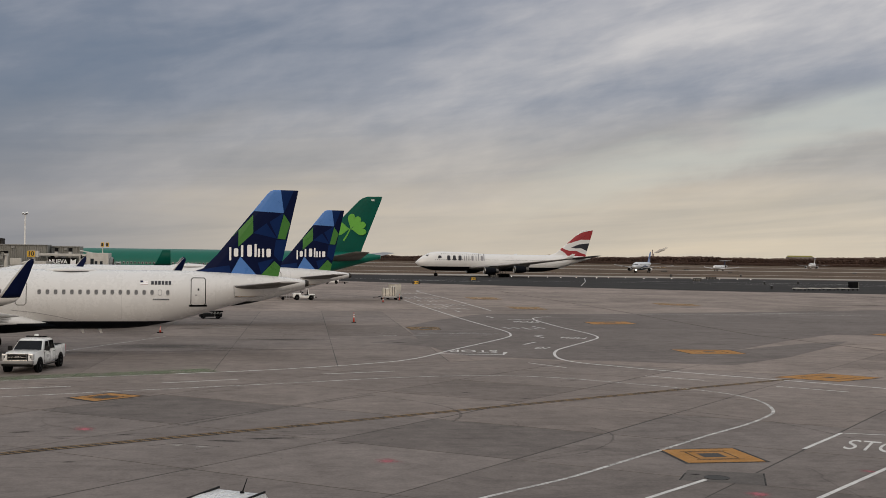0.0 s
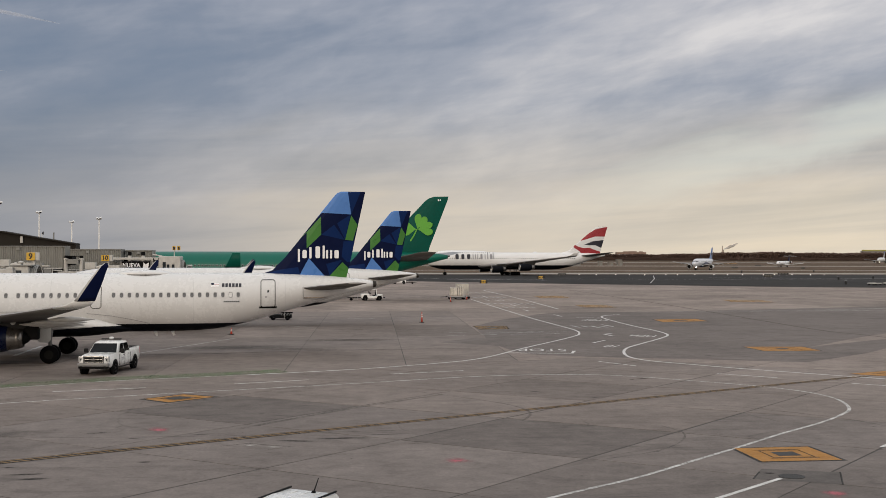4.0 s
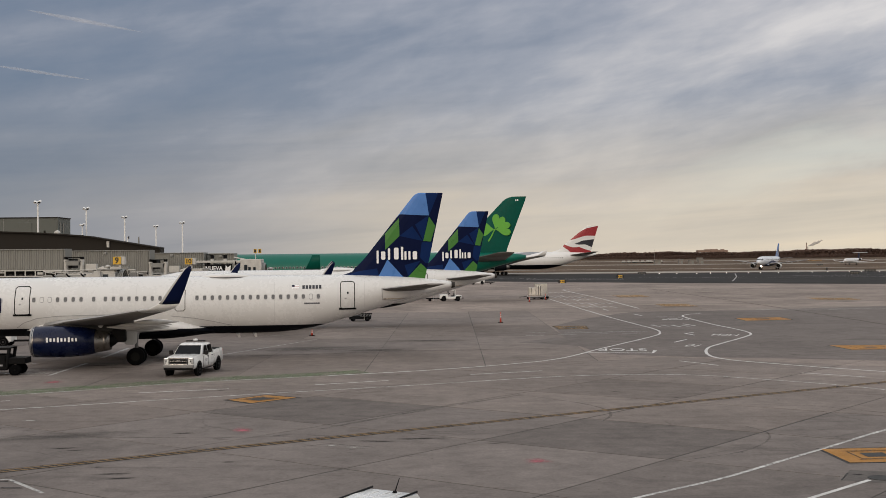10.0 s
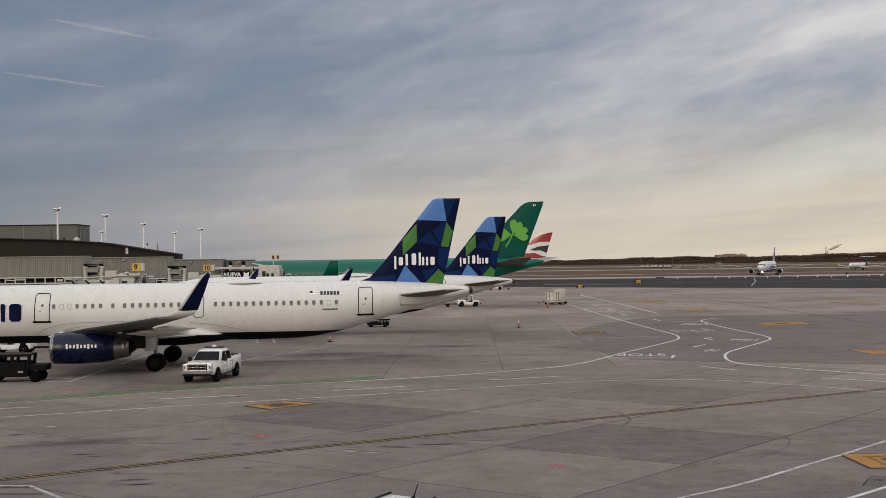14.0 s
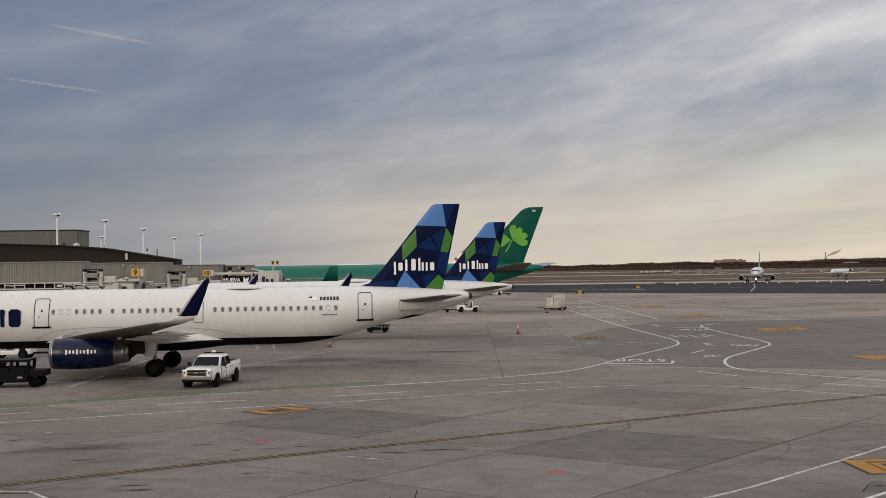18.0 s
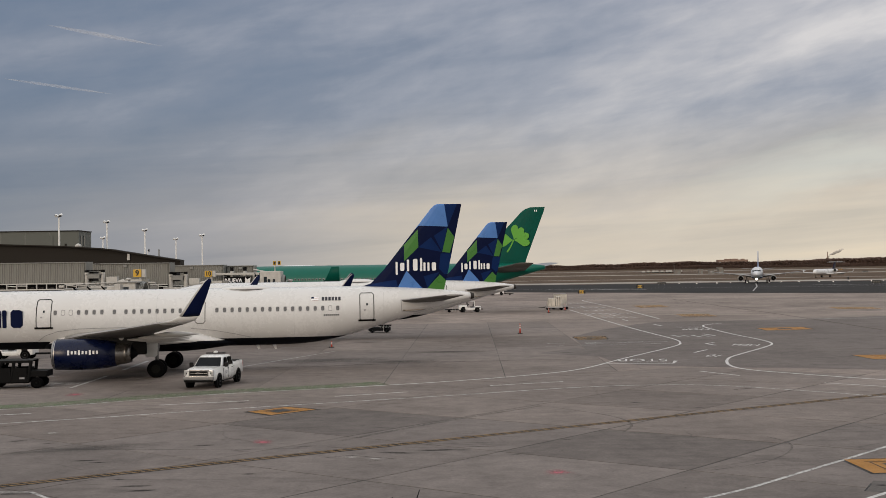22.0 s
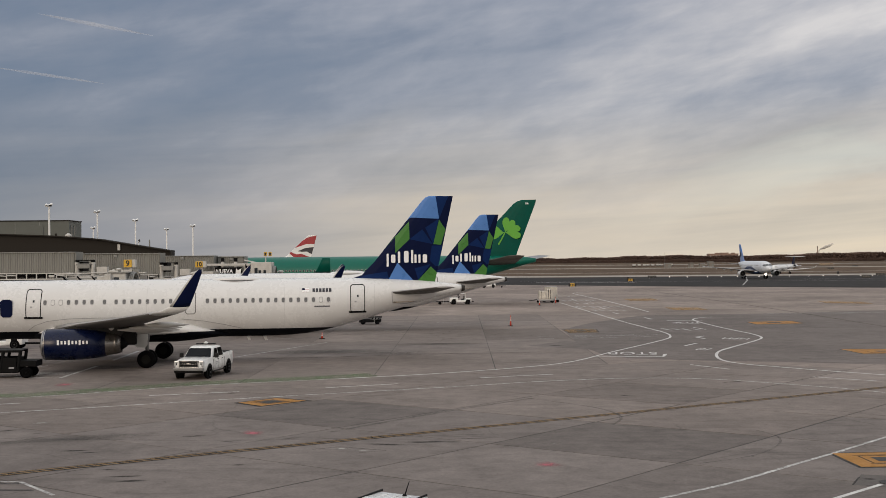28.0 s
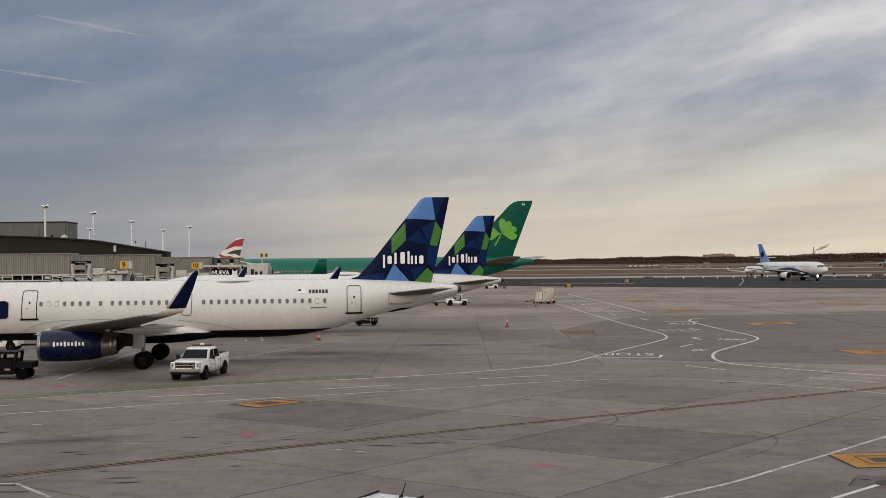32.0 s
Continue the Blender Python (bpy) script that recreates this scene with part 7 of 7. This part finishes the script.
    part("bellows_arm", tube((x1 + 3.2, 0, z0 - 0.3), (x1 + 5.2, 0, z0 + 0.2), 0.16, 0.2, 10), M["machine_white"], root)
    part("vent_cap", lathe([(0, 0.3), (0.35, 0.3), (0.4, 0.45), (0.5, 0.4), (0.62, 0.1)], 14, "z", (x1 + 5.6, 0.4, z0 - 0.1)), M["machine_white"], root, smooth=True)
    return root


bridge(150, -75.0, -47.15, 5.98, 8.55, -36, 9, "beige corrugated boarding bridge at the near gate")
bridge(161, -51.5, -38.75, 5.55, 8.4, -30, 10, "beige corrugated boarding bridge at the middle gate")
bridge(172, -43.0, -33.3, 5.2, 8.05, -30.0, 11, "beige corrugated boarding bridge farther along")
bridge(174, -33.0, -29.1, 5.3, 7.9, -26, 11, "short beige boarding bridge at the far gate")


def gate_sign(x, y, z, text, w, h):
    root = thing("gate_sign", pose(x, y, z), "yellow gate number sign with white box", "gate sign", "gate signs")
    part("panel", box((w, 0.12, h), (0, -0.4, 0), bevel=0.03), M["sign_yellow"], root)
    part("case", box((w * 1.25, 0.7, h * 1.02), (w * 0.3, 0.02, 0), bevel=0.03), M["machine_white"], root)
    part("post", tube((w * 0.3, 0, -h / 2), (w * 0.3, 0, -z), 0.2, 0.22, 10), M["machine_white"], root)
    cu = bpy.data.curves.new("digit", "FONT")
    cu.body, cu.size, cu.align_x, cu.align_y, cu.extrude, cu.offset = text, h * 1.0, "CENTER", "CENTER", 0.01, 0.025
    tmp = new("tmp_text", cu)
    me = bpy.data.meshes.new_from_object(tmp)
    bpy.data.objects.remove(tmp)
    me.materials.clear()
    me.materials.append(M["sign_black"])
    part("number", me, None, root, "black gate number", loc=pose(0, -0.48, 0, 90))
    return root


gate_sign(-40.15, 150, 7.08, "9", 1.05, 1.0)
gate_sign(-33.95, 165, 6.85, "10", 1.05, 0.85)


def far_gate():
    root = thing("boarding_cab", Matrix.Translation((0, 171, 0.0)) @ Matrix.Diagonal((0.92, 1, 1, 1)), "white boarding bridge cab with a dark canopy at the far gate", "boarding bridge", "boarding bridges")
    part("cab", box((3.4, 3, 3.0), (-28.2, 1, 5.6), bevel=0.1), M["machine_white"], root)
    for x, z, w, h in ((-29.0, 5.6, 0.5, 1.3), (-27.6, 5.3, 0.4, 1.2), (-28.4, 5.2, 0.4, 1.4)):
        part("cab_window", box((w, 0.06, h), (x, -0.53, z)), M["glass"], root)
    part("canopy", lathe([(0, 1.1), (0.4, 1.3), (0.8, 1.2), (0.9, 1.05)], 20, "x", (-26.9, 1.2, 5.3), cap=False), M["machine_grey"], root, "grey folding canopy", True)
    part("mast", tube((-27.5, 0, 7.0), (-27.5, 0, 8.0), 0.08, None, 8), M["machine_white"], root)
    for x in (-27.55, -26.8):
        part("number_panel", box((0.5, 0.12, 0.62), (x * 1.0, 0, 8.3), bevel=0.02), M["sign_yellow"], root)
        part("number_bar", box((0.3, 0.02, 0.45), (x, -0.075, 8.3)), M["sign_black"], root)
    for x in (-34.5, -32.4):
        c = part("lift_column", tube((x, 0, 3.5), (x, 0, 7.2), 0.28, None, 14), M["machine_white"], root)
        part("column_cap", tube((x, 0, 7.2), (x, 0, 7.75), 0.3, None, 14), M["black"], c)
    part("gantry", box((9.5, 0.8, 0.35), (-33.0, 0, 6.75), bevel=0.05), M["machine_white"], root)
    part("gantry_arm", tube((-31.0, 0, 7.4), (-28.4, 0, 6.9), 0.1, None, 8), M["machine_white"], root)
    ban = part("advert_panel", box((4.4, 0.12, 1.25), (-33.4, -0.6, 5.75), bevel=0.02), M["black"], root, "black advert panel with a white word")
    cu = bpy.data.curves.new("word", "FONT")
    cu.body, cu.size, cu.align_x, cu.align_y, cu.extrude, cu.offset = "NUEVA", 0.85, "CENTER", "CENTER", 0.01, 0.02
    tmp = new("tmp_text", cu)
    me = bpy.data.meshes.new_from_object(tmp)
    bpy.data.objects.remove(tmp)
    me.materials.clear()
    me.materials.append(M["letter"])
    part("word", me, None, ban, loc=pose(-34.1, -0.69, 5.75, 90))
    part("advert_shape", prism([(-32.3, 5.3), (-31.5, 5.3), (-31.35, 6.2), (-31.9, 5.9), (-32.2, 6.25)], 0.04), M["letter"], ban, loc=(0, -0.68, 0))
    for x in (-30.7, -29.9):
        part("hose", tube((x, -0.3, 6.8), (x + 0.5, -0.3, 4.6), 0.14, None, 10), M["rubber"], root)


far_gate()


def docking_cab():
    """The cab end of the near bridge, drawn up to the second jet's forward door."""
    root = thing("docking_cab", pose(-29.9, 111.2, 0), "white boarding bridge cab with a grey folding canopy", "boarding bridge", "boarding bridges")
    part("cab", box((1.5, 2.2, 2.3), (-0.6, 0, 5.05), bevel=0.08), M["machine_white"], root)
    part("cab_roof", box((2.0, 2.5, 0.12), (-0.55, 0, 6.26), bevel=0.03), M["machine_grey"], root)
    part("cab_window", box((0.5, 0.05, 0.8), (-0.75, -1.12, 5.4), bevel=0.01), M["glass"], root)
    for k in range(4):
        part("canopy_fold", lathe([(0, 1.05), (0.07, 1.16), (0.14, 1.05)], 18, "x", (0.18 + k * 0.16, 0.2, 5.15), cap=False), M["machine_grey"], root, "grey canopy fold", True)
    part("stair_box", box((1.1, 1.2, 1.2), (-2.1, -0.4, 5.3), bevel=0.05), M["machine_white"], root)
    part("control_box", box((0.6, 0.5, 0.7), (-1.5, -1.2, 5.75), bevel=0.04), M["machine_white"], root)
    part("tunnel_end", box((4.6, 2.0, 1.5), (-4.6, 0.4, 5.0), bevel=0.06), M["machine_grey"], root)
    part("rail", tube((-6.8, -0.7, 6.1), (-0.6, -0.9, 6.3), 0.05, None, 8), M["machine_white"], root)
    part("lower_rail", tube((-7.2, -0.7, 5.5), (-1.4, -0.9, 5.6), 0.05, None, 8), M["machine_white"], root)
    for x in (-6.0, -4.6, -3.2):
        part("rail_post", tube((x, -0.75, 5.2), (x, -0.75, 6.2), 0.035, None, 6), M["machine_white"], root)
        part("hose", tube((x, -0.85, 5.9), (x + 0.7, -0.85, 5.2), 0.07, None, 8), M["rubber"], root, "black hose loop")
    for x in (-1.0, -5.6):
        leg = part("leg", tube((x, 0, 0.45), (x, 0, 4.3), 0.22, None, 12), M["machine_white"], root)
        part("leg_wheel", lathe([(-0.3, 0.2), (-0.3, 0.45), (0.3, 0.45), (0.3, 0.2)], 18, "y", (x, 0, 0.45)), M["rubber"], leg)


docking_cab()


def light_mast(m, h, heads, label):
    root = thing("light_mast", m, label, "light mast", "light masts")
    part("pole", tube((0, 0, 0), (0, 0, h), 0.25, 0.17, 12), M["mast"], root)
    part("crossbar", box((heads * 0.45, 0.14, 0.14), (0, 0, h - 0.1), bevel=0.03), M["mast"], root)
    for k in range(heads):
        x = (k - (heads - 1) / 2) * 0.82
        fl = part("floodlight", box((0.66, 0.7, 0.42), (x, -0.2, h + 0.1 + 0.12 * k), bevel=0.12, turn=Matrix.Rotation(radians(25), 4, "X") @ Matrix.Rotation(radians(-24 if k else 24), 4, "Y")), M["mast"], root, "pale floodlight head")
        part("lamp_glass", box((0.5, 0.05, 0.3), (x, -0.52, h + 0.02), turn=Matrix.Rotation(radians(25), 4, "X")), M["glass"], fl)
    return root


for x, y, h, n in ((-77.4, 230, 18.75, 2), (-76.6, 260, 18.7, 2), (-75.8, 290, 17.8, 2), (-77.3, 330, 16.6, 2), (-63.4, 300, 16.6, 2), (-98.4, 330, 17.2, 2)):
    light_mast(pose(x, y, -0.02), h, n, "tall pale mast with floodlight heads")
vent = thing("roof_vent", pose(-65.1, 203.5, 11.85), "pale domed vent on the terminal roof", "roof vent")
part("dome", lathe([(0, 0.6), (0.35, 0.56), (0.6, 0.25), (0.66, 0.02)], 14, "z"), M["machine_white"], vent, smooth=True)
ls = thing("roof_loudspeaker", pose(-52.2, 201.5, 10.15), "dark fixture on a short roof post", "roof fixture")
part("post", tube((0, 0, 0), (0, 0, 1.0), 0.08, None, 8), M["mast"], ls)
part("dish", lathe([(0, 0.08), (0.26, 0.3)], 12, "x", (0, 0, 0.9)), M["ink"], ls)


# ---- far field ----
M["bark"] = material("bare_winter_woods", (0.090, 0.059, 0.048), 0.95, vary=0.35, scale=0.02, fine=0.3, per_island=0.05, spec=0.1)
M["brick"] = material("old_brick", (0.26, 0.175, 0.135), 0.8, vary=0.2, scale=0.2)
M["far_grey"] = material("grey_shed_metal", (0.22, 0.20, 0.175), 0.6, vary=0.2, scale=0.2)
M["far_green"] = material("yellow_green_roof", (0.28, 0.27, 0.06), 0.6, vary=0.15, scale=0.2)


def woods(name, x0, x1, y_of, h_of, count, seed, label):
    """Bare woods on the horizon: many small ragged clumps on thin stems."""
    rnd = np.random.RandomState(seed)
    base = np.array([(0, 0, 0.8), (0.9, 0, 0.3), (0.28, 0.85, 0.35), (-0.72, 0.53, 0.28), (-0.72, -0.53, 0.34), (0.28, -0.85, 0.3), (0.5, 0.36, -0.6), (-0.4, 0.3, -0.7), (0, -0.5, -0.7)])
    tri = np.array([(0, 1, 2), (0, 2, 3), (0, 3, 4), (0, 4, 5), (0, 5, 1), (1, 6, 2), (2, 7, 3), (2, 6, 7), (3, 7, 4), (4, 8, 5), (4, 7, 8), (5, 6, 1), (5, 8, 6), (6, 8, 7)])
    verts, faces = [], []
    for i in range(count):
        x = rnd.uniform(x0, x1)
        h = h_of(x) * rnd.uniform(0.90, 1.03) * (0.95 + 0.09 * math.sin(x * 0.021) + 0.06 * math.sin(x * 0.083))
        r = rnd.uniform(0.09, 0.24) * h
        y = y_of(x) + rnd.uniform(-40, 60)
        for k in range(4):
            jit = base * rnd.uniform(0.6, 1.3, base.shape) * np.array((r, r, h * rnd.uniform(0.10, 0.22)))
            c = np.array((x + rnd.uniform(-r, r) * 1.6, y, h * (0.22, 0.44, 0.64, 0.83)[k]))
            n = len(verts) * 9
            verts.append(jit + c)
            faces.append(tri + n)
    me = bpy.data.meshes.new(name)
    me.from_pydata(np.concatenate(verts).tolist(), [], np.concatenate(faces).tolist())
    me.materials.append(M["bark"])
    return tagged(new(name, me), label, "woods", kind="stuff")


woods("far_woods", -500, 1300, lambda x: 1900 - x * 0.10, lambda x: 8.6 + max(0, x) * 0.0072, 13000, 3, "belt of bare brown woods along the horizon")
woods("far_scrub", -500, 1300, lambda x: 1820 - x * 0.10, lambda x: 5.2, 7000, 4, "low brown scrub before the woods")


def far_building(m, w, h, wall, label, wings):
    root = thing("distant_building", m, label, "building")
    part("wall", box((w, 14, h), (0, 7, h / 2)), wall, root)
    for x, ww, hh in wings:
        part("roof_block", box((ww, 10, hh), (x, 7, h + hh / 2 - 0.05)), wall, root)
    n = int(w / 4.5)
    for k in range(n):
        for f in range(2):
            part("window", box((2.3, 0.2, 1.7), (-w / 2 + (k + 0.6) * w / n, -0.08, h * (0.38 + 0.34 * f))), M["frame_grey"] if k < n * 0.4 else M["glass"], root)
    return root


far_building(pose(464, 1835, 0), 48, 13.6, M["brick"], "long old brick building on the horizon", ((-8, 7, 1.4), (3, 11, 1.6), (17, 4, 1.4)))
far_building(pose(960, 2005, 0), 48, 16.8, M["far_grey"], "long low shed with yellow-green roof edge", ())
gb = thing("roof_billboard", pose(960, 2012, 16.75), "yellow-green fascia along a shed roof", "fascia")
part("fascia", box((49, 1.0, 2.2), (0, 0, 1.1), bevel=0.05), M["far_green"], gb)


def shed(x, y, w, h, label):
    root = thing("field_shed", pose(x, y, -0.05), label, "shed", "sheds on the airfield")
    part("wall", box((w, 4, h), (0, 2, h / 2), bevel=0.05), M["far_grey"], root)
    part("roof", box((w + 0.5, 4.6, 0.3), (0, 2, h + 0.12), bevel=0.05), M["machine_grey"], root)
    part("door", box((w * 0.4, 0.1, h * 0.7), (w * 0.15, -0.04, h * 0.36)), M["machine_grey"], root)
    return root


for x, y, w, h in ((177.8, 870, 5.5, 3.6), (195.5, 870, 3.6, 3.8), (203.7, 870, 4.5, 3.2), (211, 870, 4.4, 4.0), (262, 1085, 6.0, 4.6)):
    shed(x, y, w * 0.85, h * 0.8, "small grey equipment shed on the airfield")
for i in range(9):
    van = thing("parked_trailer", pose(176 + i * 4.6 + (i % 3) * 0.5, 1010 + i * 3, -0.05), "small white trailer parked far across the field", "trailer", "far white trailers")
    part("body", box((2.6, 2.2, 1.5), (0, 0, 1.3), bevel=0.3), M["machine_white"], van)
    part("chassis", box((3.4, 2.0, 0.62), (0, 0, 0.3), bevel=0.05), M["plastic"], van)
digger = thing("yellow_barrier", pose(343, 1000, -0.05), "low dull orange barrier across the field", "barrier")
part("board", box((12, 0.6, 1.2), (0, 0, 0.8), bevel=0.05), M["paint_rust"], digger)
part("feet", box((14, 1.0, 0.4), (0, 0, 0.2)), M["far_grey"], digger)


def chimney(x, y, h, r):
    root = thing("chimney", pose(x, y, 0), "thin tall chimney on the horizon", "chimney", "chimneys")
    part("stack", tube((0, 0, 0), (0, 0, h), r, r * 0.75, 12), M["brick"], root)
    part("rim", tube((0, 0, h - 1.5), (0, 0, h), r * 0.95, r * 0.95, 12), M["machine_grey"], root)


chimney(738, 2200, 27.5, 1.0)
chimney(744, 2210, 19.5, 0.9)
mast = thing("radio_mast", pose(322.0, 1600, 0), "thin lattice mast on the horizon", "radio mast")
part("shaft", tube((0, 0, 0), (0, 0, 14.5), 0.22, 0.12, 8), M["far_grey"], mast)
M["smoke"] = material("grey_steam", (0.62, 0.59, 0.56), 1.0, vary=0.2, scale=0.1, fine=0.6)
M["smoke"].node_tree.nodes["Principled BSDF"].inputs["Alpha"].default_value = 0.45
rnd = random.Random(5)
plume = thing("smoke_plume", pose(744, 2210, 18.7), "grey steam plume drifting from a chimney", "smoke")
for i in range(16):
    k = i / 15
    bm = bmesh.new()
    bmesh.ops.create_icosphere(bm, subdivisions=2, radius=1.0)
    for v in bm.verts:
        v.co *= 1 + 0.35 * noise.noise(v.co * 1.7 + Vector((i * 3.1, 0, 0)))
    s = 0.7 + 1.9 * math.sin(min(1, k * 1.15) * math.pi * 0.82)
    part("puff", bm, M["smoke"], plume, smooth=True, loc=Matrix.Translation((0.4 + k * 25 + rnd.uniform(-1, 1) * k, 0, 0.3 + 12 * k ** 0.8 + rnd.uniform(-1.2, 1.2))) @ Matrix.Diagonal((s * 1.5, s, s * 0.75, 1)))


def contrail(a, b, r, seed):
    """A thin vapour trail that thins out towards its ends."""
    a, b = Vector(a), Vector(b)
    rnd = random.Random(seed)
    rings = []
    for i in range(25):
        k = i / 24
        c = a.lerp(b, k) + Vector((0, 0, rnd.uniform(-0.1, 0.1)))
        rr = r * (0.12 + math.sin(math.pi * min(1, k * 1.05)) * rnd.uniform(0.7, 1.0))
        rings.append([c + Vector((0, rr * math.cos(t * math.pi / 3), rr * math.sin(t * math.pi / 3))) for t in range(6)])
    ob = part("vapour_trail", finish(loft(rings)), M["vapour"], smooth=True)
    return tagged(ob, "thin pale vapour trail high in the sky", "vapour trail", kind="stuff")


vap = bpy.data.materials.new("thin_vapour")
vap.use_nodes = True
_nt = vap.node_tree
_bs = _nt.nodes["Principled BSDF"]
_bs.inputs["Base Color"].default_value = (0.95, 0.93, 0.92, 1)
_bs.inputs["Roughness"].default_value = 1.0
_al = noise_tex(_nt, _nt.nodes.new("ShaderNodeTexCoord").outputs["Object"], 0.02, 4, 0.6)
_nt.links.new(ramp(_nt, [(0.3, 0.07), (0.7, 0.13)], _al), _bs.inputs["Alpha"])
M["vapour"] = vap
contrail((-1035, 3000, 662), (-735, 3000, 602), 6.0, 1)
contrail((-1150, 3000, 522), (-865, 3000, 477), 4.4, 2)


# ---- apron slabs, one by one ----
def clip(poly, p, n):
    """The part of a polygon on the side of the line through p to which n points."""
    out = []
    for a, b in zip(poly, poly[1:] + poly[:1]):
        da, db = (a - p).dot(n), (b - p).dot(n)
        if da >= 0:
            out.append(a)
        if da * db < 0:
            out.append(a + (b - a) * (da / (da - db)))
    return out


slab_rnd = random.Random(11)


def slab(poly, dark=False):
    """One concrete slab with the tarred joint round it."""
    c = sum(poly, Vector((0, 0))) / len(poly)
    gap = slab_rnd.uniform(0.03, 0.075)
    top = [p + (c - p).normalized() * gap for p in poly]
    bm = bmesh.new()
    hi = [bm.verts.new((p.x - c.x, p.y - c.y, 0.0)) for p in top]
    mid = [bm.verts.new((p.x - c.x, p.y - c.y, -0.010)) for p in top]
    lo = [bm.verts.new((p.x - c.x, p.y - c.y, -0.010)) for p in poly]
    n = len(hi)
    bm.faces.new(hi)
    for i in range(n):
        bm.faces.new((hi[i], mid[i], mid[(i + 1) % n], hi[(i + 1) % n]))
        bm.faces.new((mid[i], lo[i], lo[(i + 1) % n], mid[(i + 1) % n])).material_index = 1
    bm.normal_update()
    for f in bm.faces:
        if f.normal.z < -0.5:
            f.normal_flip()
    # slab tone set by place: darker near and left, paler far and right
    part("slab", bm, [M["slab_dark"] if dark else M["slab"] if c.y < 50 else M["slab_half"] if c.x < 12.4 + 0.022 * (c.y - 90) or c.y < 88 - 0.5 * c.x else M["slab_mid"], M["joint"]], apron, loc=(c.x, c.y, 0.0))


SPLIT_P, SPLIT_N = Vector((-12.9, 67.2)), Vector((-0.40, 0.92))
e1 = Vector((math.cos(radians(49)), math.sin(radians(49)))) * 7.53
e2 = Vector((math.cos(radians(-36)), math.sin(radians(-36)))) * 7.88
o = Vector((8.46, 40.1))
for i in range(-6, 8):
    for j in range(-10, 9):
        q = o + e1 * i + e2 * j
        poly = clip([q, q + e2, q + e1 + e2, q + e1], SPLIT_P, -SPLIT_N)
        if len(poly) < 3:
            continue
        c = sum(poly, Vector((0, 0))) / len(poly)
        if 22 < c.y < 95 and abs(c.x) < 8 + c.y * 0.55:
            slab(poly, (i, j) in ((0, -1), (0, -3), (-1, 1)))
# the stands beyond the service road are laid in long bays
for i in range(-6, 9):
    for j in range(-2, 5):
        q = Vector((-13.2 + i * 7.75, 70.5 + j * 15.5))
        lean = lambda p: Vector((p.x + 0.022 * p.y, p.y + 0.10 * (p.x + 10)))
        poly = clip([lean(p) for p in (q, q + Vector((7.75, 0)), q + Vector((7.75, 15.5)), q + Vector((0, 15.5)))], SPLIT_P, SPLIT_N)
        if len(poly) < 3:
            continue
        c = sum(poly, Vector((0, 0))) / len(poly)
        if -0.52 * c.y < c.x < 12 + 0.56 * c.y:
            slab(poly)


# ---- what moves ----
def motions():
    def fly(ob, rows, z=-0.03):
        walk(ob, [(t, pose(x, y, z, 0, 0, a)) for t, x, y, a in rows])

    def from_fin(t, x, y, a):
        return (t, x - 71.0 * math.cos(radians(a)), y - 71.0 * math.sin(radians(a)), a)

    fly(jumbo_jet, [from_fin(*r) for r in (
        (0, 121.1, 433.6, 7.0), (3, 105.0, 432.6, 5.0), (6, 88.8, 433.1, 2.0), (9, 71.8, 435.5, -3.0), (11, 60.7, 439.4, -6.8), (13, 48.9, 443.3, -10.4), (14, 42.9, 446.2, -11.8), (19, 11.0, 463.7, -17.6), (23, -16.2, 478.2, -20.9), (25, -30.1, 487.4, -22.0), (28, -52.0, 501.5, -22.0), (31, -77.0, 517.0, -22.0), (32, -85.4, 521.9, -22.0))])
    fly(taxi_jet, ((0, 193.6, 608.7, 57), (3, 180.2, 577.8, 57), (6, 165.8, 545.9, 57), (9, 151.4, 510.9, 58), (11, 141.1, 489.2, 59.5), (13, 131.8, 469.7, 62.5), (17, 118.0, 431.6, 70.5),
                   (19, 114.3, 417.2, 72.5), (21, 111.8, 408.9, 73), (23, 109.2, 400.2, 74.5), (25, 108.4, 391.4, 79.5), (28, 109.5, 372.9, 90.5), (30, 113.8, 359.5, 99.3), (32, 120.3, 346.1, 107.5)))
    fly(regional_jet, ((0, 300, 762, 54.5), (3, 284.7, 733, 54.8), (6, 267, 702, 55), (9, 250, 672, 55), (11, 238.4, 652, 54.7), (13, 227, 632, 54.6), (17, 204, 592, 54.6),
                       (19, 192.3, 572, 54.6), (21, 180.9, 552, 54.4), (23, 169.3, 532, 54.2), (25, 157.6, 510, 54.6), (28, 140, 474, 57), (30, 129.5, 453, 60), (32, 119.4, 433, 62)))
    fly(crawler, ((0, 13.4, 292, -4), (26, 13.4, 292, -4), (32, 15.2, 291.9, -4)), 0)
    fly(far_taxi, ((0, 550, 1130, 55), (3, 529.5, 1098, 55), (16, 425, 950, 56), (32, 315.5, 788.5, 62)))


motions()
